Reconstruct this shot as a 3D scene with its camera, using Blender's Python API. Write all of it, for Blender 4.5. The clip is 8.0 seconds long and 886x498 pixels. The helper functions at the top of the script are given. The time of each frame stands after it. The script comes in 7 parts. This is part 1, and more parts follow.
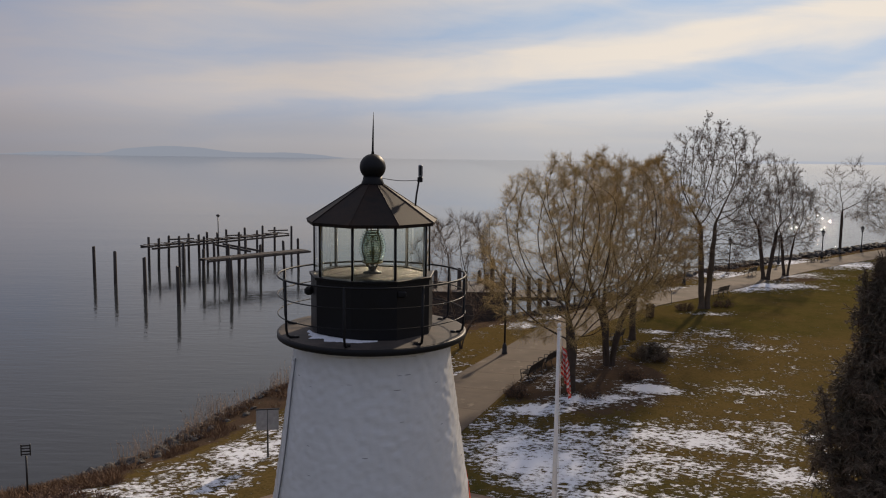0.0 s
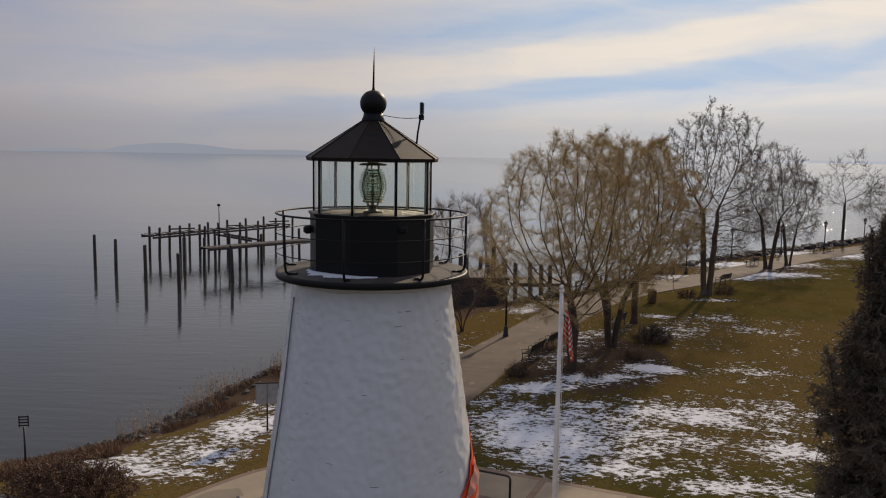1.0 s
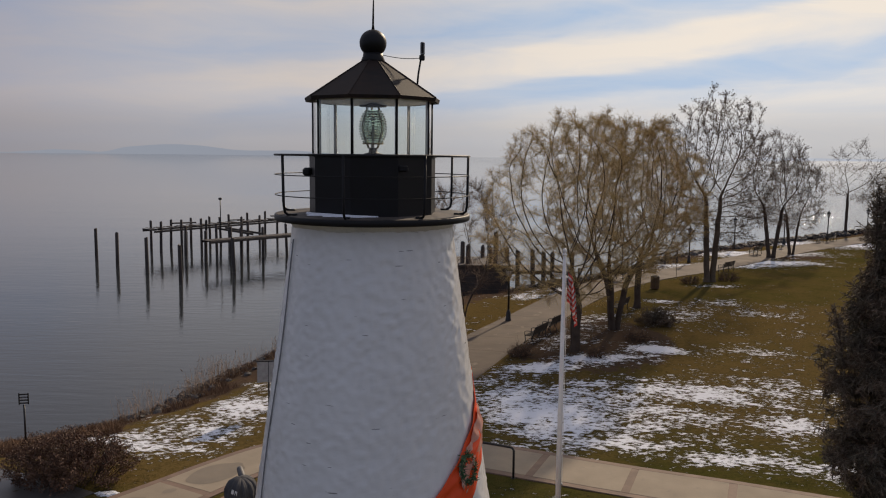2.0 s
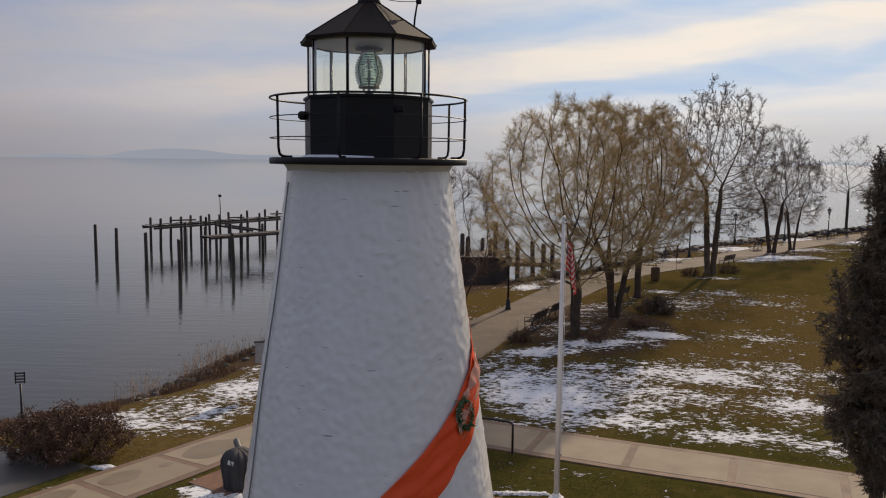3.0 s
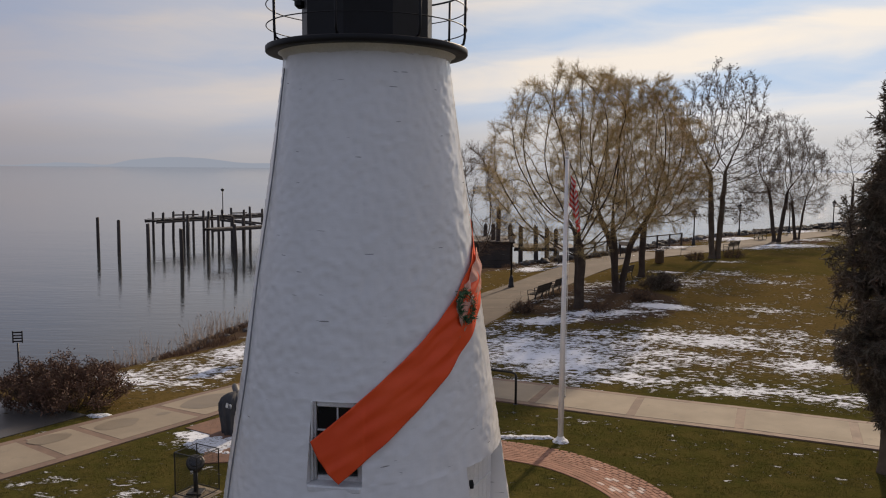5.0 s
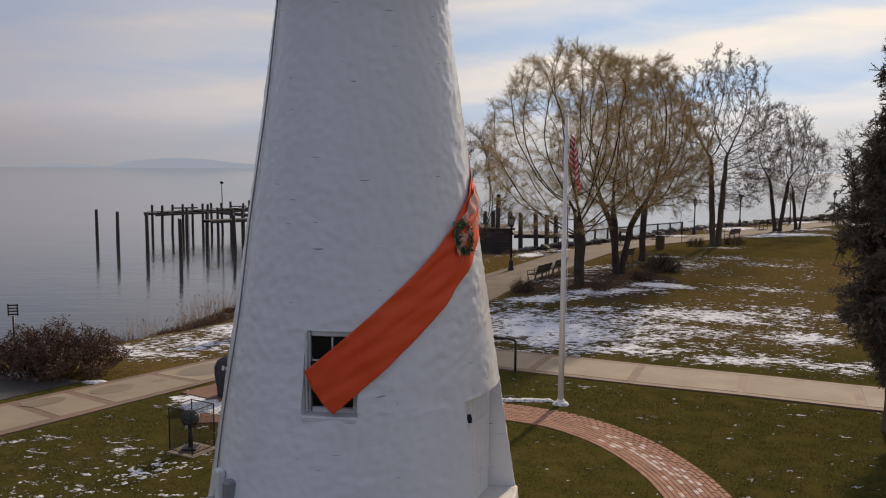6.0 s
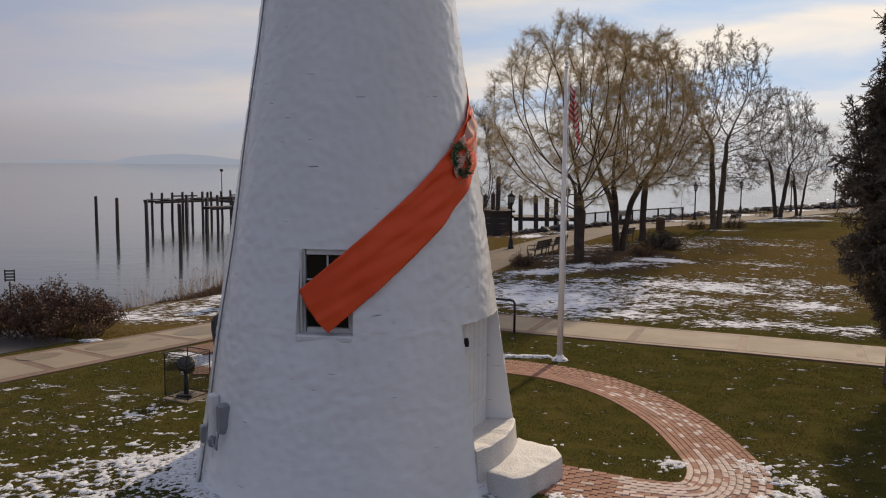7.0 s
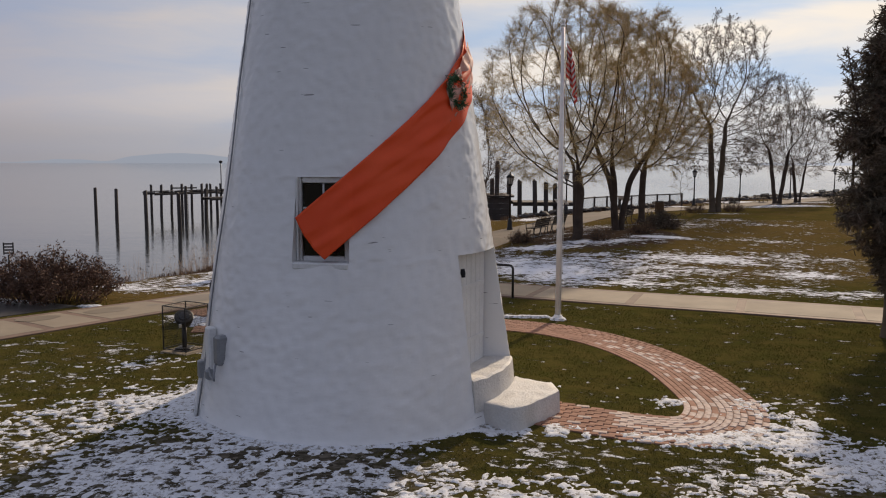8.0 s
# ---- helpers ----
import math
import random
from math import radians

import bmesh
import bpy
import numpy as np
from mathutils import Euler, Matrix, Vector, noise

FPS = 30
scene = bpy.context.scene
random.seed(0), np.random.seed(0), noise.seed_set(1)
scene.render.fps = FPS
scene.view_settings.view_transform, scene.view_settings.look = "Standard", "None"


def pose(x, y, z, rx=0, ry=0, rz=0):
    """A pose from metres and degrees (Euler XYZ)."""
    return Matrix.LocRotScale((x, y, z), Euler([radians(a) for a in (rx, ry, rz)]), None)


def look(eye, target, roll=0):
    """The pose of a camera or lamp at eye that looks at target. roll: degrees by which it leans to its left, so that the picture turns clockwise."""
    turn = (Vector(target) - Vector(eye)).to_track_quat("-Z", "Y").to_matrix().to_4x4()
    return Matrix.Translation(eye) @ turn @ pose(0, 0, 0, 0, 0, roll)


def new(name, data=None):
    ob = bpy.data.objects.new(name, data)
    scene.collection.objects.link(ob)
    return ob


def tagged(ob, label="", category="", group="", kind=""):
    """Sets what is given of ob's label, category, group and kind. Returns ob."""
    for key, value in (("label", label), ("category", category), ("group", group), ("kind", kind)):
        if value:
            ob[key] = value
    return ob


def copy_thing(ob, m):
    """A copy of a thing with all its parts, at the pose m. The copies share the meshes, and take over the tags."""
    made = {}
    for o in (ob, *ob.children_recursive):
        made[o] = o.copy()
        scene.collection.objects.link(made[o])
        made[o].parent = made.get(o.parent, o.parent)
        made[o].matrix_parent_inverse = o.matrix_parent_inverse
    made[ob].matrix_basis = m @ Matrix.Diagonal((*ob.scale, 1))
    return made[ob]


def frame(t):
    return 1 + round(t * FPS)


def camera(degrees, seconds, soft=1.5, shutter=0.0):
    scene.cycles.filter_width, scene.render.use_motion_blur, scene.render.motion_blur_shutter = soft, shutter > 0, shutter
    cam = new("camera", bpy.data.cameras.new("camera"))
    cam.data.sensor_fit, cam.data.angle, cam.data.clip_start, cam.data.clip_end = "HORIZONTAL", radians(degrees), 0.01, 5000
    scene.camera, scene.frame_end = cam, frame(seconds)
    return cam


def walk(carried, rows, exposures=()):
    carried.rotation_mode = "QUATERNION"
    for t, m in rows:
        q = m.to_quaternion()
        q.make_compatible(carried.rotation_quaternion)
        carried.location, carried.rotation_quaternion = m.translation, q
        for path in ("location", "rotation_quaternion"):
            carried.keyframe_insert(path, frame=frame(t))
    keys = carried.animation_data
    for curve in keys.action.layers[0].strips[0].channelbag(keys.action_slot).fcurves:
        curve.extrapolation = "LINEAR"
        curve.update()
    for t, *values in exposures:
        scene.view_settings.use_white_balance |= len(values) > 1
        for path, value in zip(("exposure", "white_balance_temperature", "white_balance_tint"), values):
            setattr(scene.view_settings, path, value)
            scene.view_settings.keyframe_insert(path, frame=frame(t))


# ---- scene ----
cam = camera(58.0, 8.0, soft=1.1)
PATH = [
    (0, (-0.034, 0.296, 11.491), (-0.054, 2.282, 11.262), 0.7),
    (0.5, (-0.032, 0.357, 11.022), (-0.052, 2.343, 10.789), 0.7),
    (1, (-0.025, 0.403, 10.525), (-0.048, 2.389, 10.291), 0.9),
    (1.5, (-0.03, 0.481, 10.065), (-0.057, 2.466, 9.828), 0.6),
    (3, (0.053, 0.553, 8.664), (0.024, 2.54, 8.441), 0.6),
    (3.5, (0.071, 0.637, 8.221), (0.037, 2.624, 8.002), 0.7),
    (4, (0.083, 0.683, 7.786), (0.047, 2.671, 7.578), 0.7),
    (4.5, (0.094, 0.654, 7.342), (0.057, 2.643, 7.138), 0.6),
    (6, (0.16, 0.832, 5.844), (0.122, 2.822, 5.643), 0.4),
    (6.5, (0.184, 0.843, 5.312), (0.146, 2.833, 5.108), 0.4),
    (7, (0.216, 0.875, 4.787), (0.177, 2.863, 4.578), 0.5),
    (7.5, (0.247, 0.836, 4.3), (0.208, 2.824, 4.085), 0.3),
    (8, (0.278, 0.763, 3.859), (0.239, 2.751, 3.645), 0.2),
]
walk(cam, [(t, look(eye, target, roll)) for t, eye, target, roll in PATH],
     exposures=[(0, -0.12, 6630, 10), (1.7, -0.10, 6630, 10), (3.0, 0.0, 6630, 10), (8.0, 0.06, 6630, 10)])


# ---------------------------------------------------------------- light
SUN_AZ, SUN_EL = 25.0, 28.0          # degrees to the right of +y, and above the horizon
sun_way = Vector((math.sin(radians(SUN_AZ)) * math.cos(radians(SUN_EL)), math.cos(radians(SUN_AZ)) * math.cos(radians(SUN_EL)), math.sin(radians(SUN_EL))))
sun = new("sun", bpy.data.lights.new("sun", "SUN"))
sun.data.energy, sun.data.angle, sun.data.color = 3.4, radians(2.0), (1.0, 0.81, 0.60)
sun.matrix_world = look(tuple(sun_way * 200), (0, 0, 0))
scene.view_settings.exposure = 0.0

world = bpy.data.worlds.new("hazy_sky")
scene.world = world
world.use_nodes = True


class Nodes:
    """A short way to wire a node tree."""

    def __init__(self, tree):
        self.tree = tree
        tree.nodes.clear()

    def add(self, kind, **given):
        n = self.tree.nodes.new(kind)
        for key, value in given.items():
            if key in ("operation", "data_type", "blend_type", "sky_type", "noise_dimensions", "feature", "interpolation_type", "attribute_name", "wave_type", "bands_direction", "wave_profile", "clamp", "distance", "layer_name", "voronoi_dimensions"):
                exec_set(n, key, value)
            else:
                n.inputs[key.replace("_", " ")].default_value = value
        return n

    def link(self, a, b):
        self.tree.links.new(a, b)


def exec_set(n, key, value):
    if key == "operation": n.operation = value
    elif key == "data_type": n.data_type = value
    elif key == "blend_type": n.blend_type = value
    elif key == "sky_type": n.sky_type = value
    elif key == "noise_dimensions": n.noise_dimensions = value
    elif key == "feature": n.feature = value
    elif key == "interpolation_type": n.interpolation_type = value
    elif key == "attribute_name": n.attribute_name = value
    elif key == "layer_name": n.layer_name = value
    elif key == "wave_type": n.wave_type = value
    elif key == "bands_direction": n.bands_direction = value
    elif key == "wave_profile": n.wave_profile = value
    elif key == "clamp": n.clamp = value
    elif key == "distance": n.distance = value


def mathn(N, op, a, b=None, clamp=False):
    n = N.add("ShaderNodeMath", operation=op)
    n.use_clamp = clamp
    for i, v in enumerate((a, b)):
        if v is None:
            continue
        if isinstance(v, (int, float)):
            n.inputs[i].default_value = v
        else:
            N.link(v, n.inputs[i])
    return n.outputs[0]


def mixc(N, fac, a, b, blend="MIX"):
    n = N.add("ShaderNodeMix", data_type="RGBA", blend_type=blend)
    for sock, v in ((n.inputs[0], fac), (n.inputs[6], a), (n.inputs[7], b)):
        if isinstance(v, (int, float)):
            sock.default_value = v
        elif isinstance(v, (tuple, list)):
            sock.default_value = (*v, 1) if len(v) == 3 else v
        else:
            N.link(v, sock)
    return n.outputs[2]


def ramp(N, fac, stops, ease="LINEAR"):
    n = N.add("ShaderNodeValToRGB")
    n.color_ramp.interpolation = ease
    while len(n.color_ramp.elements) < len(stops):
        n.color_ramp.elements.new(0.5)
    for e, (p, c) in zip(n.color_ramp.elements, stops):
        e.position = p
        e.color = (c, c, c, 1) if isinstance(c, (int, float)) else (*c, 1)
    N.link(fac, n.inputs[0])
    return n.outputs[0]


def noisen(N, vec, scale, detail=4.0, rough=0.55, distort=0.0):
    n = N.add("ShaderNodeTexNoise", Scale=scale, Detail=detail, Roughness=rough, Distortion=distort)
    if vec is not None:
        N.link(vec, n.inputs["Vector"])
    return n.outputs[0]


def mapped(N, vec, scale=(1, 1, 1), turn=(0, 0, 0), move=(0, 0, 0)):
    n = N.add("ShaderNodeMapping")
    n.inputs["Scale"].default_value, n.inputs["Rotation"].default_value, n.inputs["Location"].default_value = scale, turn, move
    N.link(vec, n.inputs["Vector"])
    return n.outputs[0]


def build_sky():
    N = Nodes(world.node_tree)
    sky = N.add("ShaderNodeTexSky", sky_type="NISHITA")
    sky.sun_disc, sky.sun_elevation, sky.sun_rotation = False, radians(SUN_EL), radians(SUN_AZ)
    sky.altitude, sky.air_density, sky.dust_density, sky.ozone_density = 5, 1.0, 2.5, 1.0
    co = N.add("ShaderNodeTexCoord").outputs["Generated"]
    sep = N.add("ShaderNodeSeparateXYZ")
    N.link(co, sep.inputs[0])
    up = mathn(N, "MAXIMUM", sep.outputs[2], 0.0)
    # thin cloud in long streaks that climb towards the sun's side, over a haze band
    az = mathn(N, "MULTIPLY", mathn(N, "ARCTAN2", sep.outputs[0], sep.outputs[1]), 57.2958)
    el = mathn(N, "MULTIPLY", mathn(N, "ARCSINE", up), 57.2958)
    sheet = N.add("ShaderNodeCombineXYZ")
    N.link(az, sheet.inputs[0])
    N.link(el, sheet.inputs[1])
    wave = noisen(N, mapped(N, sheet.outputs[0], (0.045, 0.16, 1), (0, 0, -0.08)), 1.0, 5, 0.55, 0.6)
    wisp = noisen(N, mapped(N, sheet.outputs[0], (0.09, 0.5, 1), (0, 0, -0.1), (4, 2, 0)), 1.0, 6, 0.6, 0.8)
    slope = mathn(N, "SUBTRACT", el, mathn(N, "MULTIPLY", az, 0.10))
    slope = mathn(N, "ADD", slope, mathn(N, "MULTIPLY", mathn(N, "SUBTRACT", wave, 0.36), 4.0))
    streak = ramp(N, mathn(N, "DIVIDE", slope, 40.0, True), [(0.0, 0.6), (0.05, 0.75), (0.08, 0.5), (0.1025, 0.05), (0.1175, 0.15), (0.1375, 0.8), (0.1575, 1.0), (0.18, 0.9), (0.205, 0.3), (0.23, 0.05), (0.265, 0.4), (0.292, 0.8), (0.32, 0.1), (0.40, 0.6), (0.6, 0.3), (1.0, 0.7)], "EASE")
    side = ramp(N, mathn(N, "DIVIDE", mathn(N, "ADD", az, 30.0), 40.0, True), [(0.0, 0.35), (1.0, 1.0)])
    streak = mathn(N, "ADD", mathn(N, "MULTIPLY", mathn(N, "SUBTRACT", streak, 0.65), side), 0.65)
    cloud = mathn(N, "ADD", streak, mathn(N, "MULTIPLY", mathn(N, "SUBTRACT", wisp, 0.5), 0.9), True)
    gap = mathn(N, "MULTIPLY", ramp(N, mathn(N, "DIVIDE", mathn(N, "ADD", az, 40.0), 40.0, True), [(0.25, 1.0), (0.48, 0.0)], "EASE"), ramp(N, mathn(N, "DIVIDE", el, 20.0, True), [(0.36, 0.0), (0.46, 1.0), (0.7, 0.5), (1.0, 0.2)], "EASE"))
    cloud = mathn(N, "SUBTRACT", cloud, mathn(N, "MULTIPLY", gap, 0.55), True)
    level = N.add("ShaderNodeVectorMath", operation="DOT_PRODUCT")
    N.link(co, level.inputs[0])
    level.inputs[1].default_value = (math.sin(radians(SUN_AZ)), math.cos(radians(SUN_AZ)), 0.0)
    sunward = ramp(N, level.outputs["Value"], [(0.5, 0.0), (0.8, 0.42), (1.0, 1.0)], "EASE")
    veil = mixc(N, sunward, VEIL_FAR, VEIL_SUN)
    clear = mixc(N, 0.96, sky.outputs[0], mixc(N, sunward, CLEAR_FAR, CLEAR_SUN))
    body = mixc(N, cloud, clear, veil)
    away = ramp(N, mathn(N, "MULTIPLY", mathn(N, "ADD", level.outputs["Value"], 1.0), 0.5), [(0.35, 1.0), (0.72, 0.0)], "EASE")
    body = mixc(N, mathn(N, "MULTIPLY", away, 0.85), body, CLEAR_BACK)
    low = ramp(N, mathn(N, "DIVIDE", el, 20.0, True), [(0.0, 1.0), (0.06, 0.8), (0.22, 0.0)], "EASE")
    hazed = mixc(N, mathn(N, "MULTIPLY", low, 0.85), body, mixc(N, sunward, HAZE_FAR, HAZE_SUN))
    bg = N.add("ShaderNodeBackground", Strength=0.1)
    N.link(hazed, bg.inputs["Color"])
    N.link(bg.outputs[0], N.add("ShaderNodeOutputWorld").inputs[0])


VEIL_FAR, VEIL_SUN = (4.3, 3.95, 4.15), (9.2, 8.4, 7.5)
CLEAR_FAR, CLEAR_SUN = (3.3, 3.6, 4.7), (3.9, 5.4, 7.6)
HAZE_FAR, HAZE_SUN = (2.85, 2.75, 3.05), (5.0, 5.0, 5.2)
CLEAR_BACK = (2.35, 2.75, 4.0)
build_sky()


# ---------------------------------------------------------------- materials
def material(name, tint, rough=0.7, metal=0.0, tint2=None, scale=3.0, fine=40.0, bump=0.2, depth=0.01, wear=None, vary=0.0, spec=0.5, worn=0.60):
    """Base colour with variation at two scales, fine relief, and a little change from piece to piece."""
    m = bpy.data.materials.new(name)
    m.use_nodes = True
    N = Nodes(m.node_tree)
    co = N.add("ShaderNodeTexCoord").outputs["Object"]
    big = noisen(N, co, scale, 4, 0.6)
    small = noisen(N, co, fine, 3, 0.6)
    other = tint2 or tuple(c * 0.72 for c in tint)
    col = mixc(N, ramp(N, big, [(0.35, 0.0), (0.68, 1.0)]), tint, other)
    col = mixc(N, ramp(N, small, [(0.3, 0.0), (0.75, 0.35)]), col, tuple(c * 0.6 for c in tint))
    if wear:
        spots = ramp(N, noisen(N, mapped(N, co, (1, 1, 1), (0, 0, 0), (5, 3, 1)), scale * 2.3, 6, 0.7), [(worn, 0.0), (worn + 0.07, 1.0)])
        col = mixc(N, mathn(N, "MULTIPLY", spots, 0.8), col, wear)
    if vary:
        rnd = N.add("ShaderNodeObjectInfo").outputs["Random"]
        isl = N.add("ShaderNodeNewGeometry").outputs["Random Per Island"]
        shift = mathn(N, "ADD", 1.0 - vary, mathn(N, "MULTIPLY", mathn(N, "FRACT", mathn(N, "ADD", rnd, isl)), 2 * vary))
        hsv = N.add("ShaderNodeHueSaturation")
        N.link(col, hsv.inputs["Color"])
        N.link(shift, hsv.inputs["Value"])
        col = hsv.outputs[0]
    bs = N.add("ShaderNodeBsdfPrincipled", Roughness=rough, Metallic=metal)
    bs.inputs["Specular IOR Level"].default_value = spec
    N.link(col, bs.inputs["Base Color"])
    r = mathn(N, "ADD", rough - 0.08, mathn(N, "MULTIPLY", big, 0.16))
    N.link(r, bs.inputs["Roughness"])
    if bump:
        b = N.add("ShaderNodeBump", Strength=bump, Distance=depth)
        N.link(mathn(N, "ADD", big, small), b.inputs["Height"])
        N.link(b.outputs[0], bs.inputs["Normal"])
    N.link(bs.outputs[0], N.add("ShaderNodeOutputMaterial").inputs[0])
    return m


def glass_material(name, tint=(0.93, 0.97, 0.95), rough=0.0, clear=0.0):
    m = bpy.data.materials.new(name)
    m.use_nodes = True
    N = Nodes(m.node_tree)
    bs = N.add("ShaderNodeBsdfPrincipled", Roughness=rough, IOR=1.45)
    bs.inputs["Base Color"].default_value = (*tint, 1)
    bs.inputs["Transmission Weight"].default_value = 1.0
    out = N.add("ShaderNodeOutputMaterial")
    N.link(bs.outputs[0], out.inputs[0])
    return m


def ground_material():
    m = bpy.data.materials.new("winter_ground")
    m.use_nodes = True
    N = Nodes(m.node_tree)
    co = N.add("ShaderNodeTexCoord").outputs["Object"]
    paint = N.add("ShaderNodeVertexColor", layer_name="cover")
    cover, leaf_d = paint.outputs[0], paint.outputs[1]
    sep = N.add("ShaderNodeSeparateColor")
    N.link(cover, sep.inputs[0])
    snow_d, bed_d, dry_d = sep.outputs[0], sep.outputs[1], sep.outputs[2]
    big = noisen(N, co, 0.22, 4, 0.6)
    mid = noisen(N, co, 1.6, 5, 0.65)
    tuft = noisen(N, co, 9.0, 5, 0.7, 0.4)
    blade = noisen(N, mapped(N, co, (1, 1, 1)), 38.0, 3, 0.6)
    green = mixc(N, ramp(N, mid, [(0.3, 0.0), (0.7, 1.0)]), (0.049, 0.053, 0.012), (0.090, 0.071, 0.022))
    straw = mixc(N, ramp(N, tuft, [(0.35, 0.0), (0.7, 1.0)]), (0.115, 0.076, 0.028), (0.165, 0.112, 0.046))
    lawn = mixc(N, ramp(N, mathn(N, "ADD", mathn(N, "MULTIPLY", big, 0.6), mathn(N, "MULTIPLY", dry_d, 0.6)), [(0.34, 0.0), (0.64, 0.85)]), green, straw)
    lawn = mixc(N, ramp(N, tuft, [(0.28, 0.5), (0.50, 0.0)]), lawn, (0.026, 0.024, 0.007))
    lawn = mixc(N, ramp(N, blade, [(0.45, 0.0), (0.8, 0.5)]), lawn, (0.145, 0.112, 0.040))
    mulch = mixc(N, tuft, (0.050, 0.034, 0.024), (0.140, 0.095, 0.064))
    soil = mixc(N, ramp(N, mathn(N, "ADD", bed_d, mathn(N, "MULTIPLY", mathn(N, "SUBTRACT", mid, 0.5), 0.9)), [(0.45, 0.0), (0.54, 1.0)]), lawn, mulch)
    leaf = N.add("ShaderNodeTexVoronoi", Scale=13.0)
    N.link(mapped(N, co, (0.8, 1.25, 1), (0, 0, 0.5)), leaf.inputs["Vector"])
    leaves = mixc(N, ramp(N, leaf.outputs["Color"], [(0.2, 0.0), (0.8, 1.0)]), (0.060, 0.050, 0.040), (0.185, 0.160, 0.130))
    strewn = ramp(N, mathn(N, "ADD", leaf_d, mathn(N, "MULTIPLY", mathn(N, "SUBTRACT", tuft, 0.5), 1.2)), [(0.35, 0.0), (0.60, 0.9)])
    soil = mixc(N, strewn, soil, leaves)
    # old snow: broken patches, thin in places, leaf litter through it
    broad = noisen(N, mapped(N, co, (0.8, 1.1, 1), (0, 0, 0.35), (11, 4, 0)), 0.8, 3, 0.6, 0.3)
    broken = noisen(N, mapped(N, co, (0.8, 1.3, 1), (0, 0, 0.3), (2, 9, 0)), 3.2, 6, 0.74, 0.9)
    litter = noisen(N, mapped(N, co, (0.75, 1.4, 1), (0, 0, 0.3), (5, 5, 0)), 8.5, 4, 0.7, 0.8)
    clod = N.add("ShaderNodeTexVoronoi", Scale=4.6)
    N.link(mapped(N, co, (0.8, 1.2, 1), (0, 0, 0.25)), clod.inputs["Vector"])
    lay = mathn(N, "ADD", mathn(N, "MULTIPLY", broad, 0.34), mathn(N, "MULTIPLY", broken, 0.50))
    lay = mathn(N, "ADD", lay, mathn(N, "MULTIPLY", litter, 0.36))
    lay = mathn(N, "ADD", lay, mathn(N, "MULTIPLY", mathn(N, "SUBTRACT", clod.outputs["Distance"], 0.45), 0.14))
    lay = mathn(N, "ADD", lay, mathn(N, "SUBTRACT", snow_d, 0.60))
    snow = ramp(N, lay, [(0.492, 0.0), (0.515, 1.0)])
    thin = ramp(N, lay, [(0.50, 0.0), (0.56, 1.0)])
    wet = ramp(N, lay, [(0.40, 0.0), (0.48, 0.6)])
    soil = mixc(N, wet, soil, (0.034, 0.031, 0.014))
    snow_c = mixc(N, thin, mixc(N, 0.3, (0.66, 0.67, 0.70), soil), (0.86, 0.88, 0.92))
    col = mixc(N, snow, soil, snow_c)
    bs = N.add("ShaderNodeBsdfPrincipled", Roughness=0.85)
    bs.inputs["Specular IOR Level"].default_value = 0.0
    N.link(col, bs.inputs["Base Color"])
    b1 = N.add("ShaderNodeBump", Strength=0.7, Distance=0.05)
    N.link(mathn(N, "ADD", mathn(N, "ADD", tuft, mathn(N, "MULTIPLY", blade, 0.5)), mathn(N, "MULTIPLY", thin, 0.5)), b1.inputs["Height"])
    N.link(b1.outputs[0], bs.inputs["Normal"])
    N.link(bs.outputs[0], N.add("ShaderNodeOutputMaterial").inputs[0])
    return m


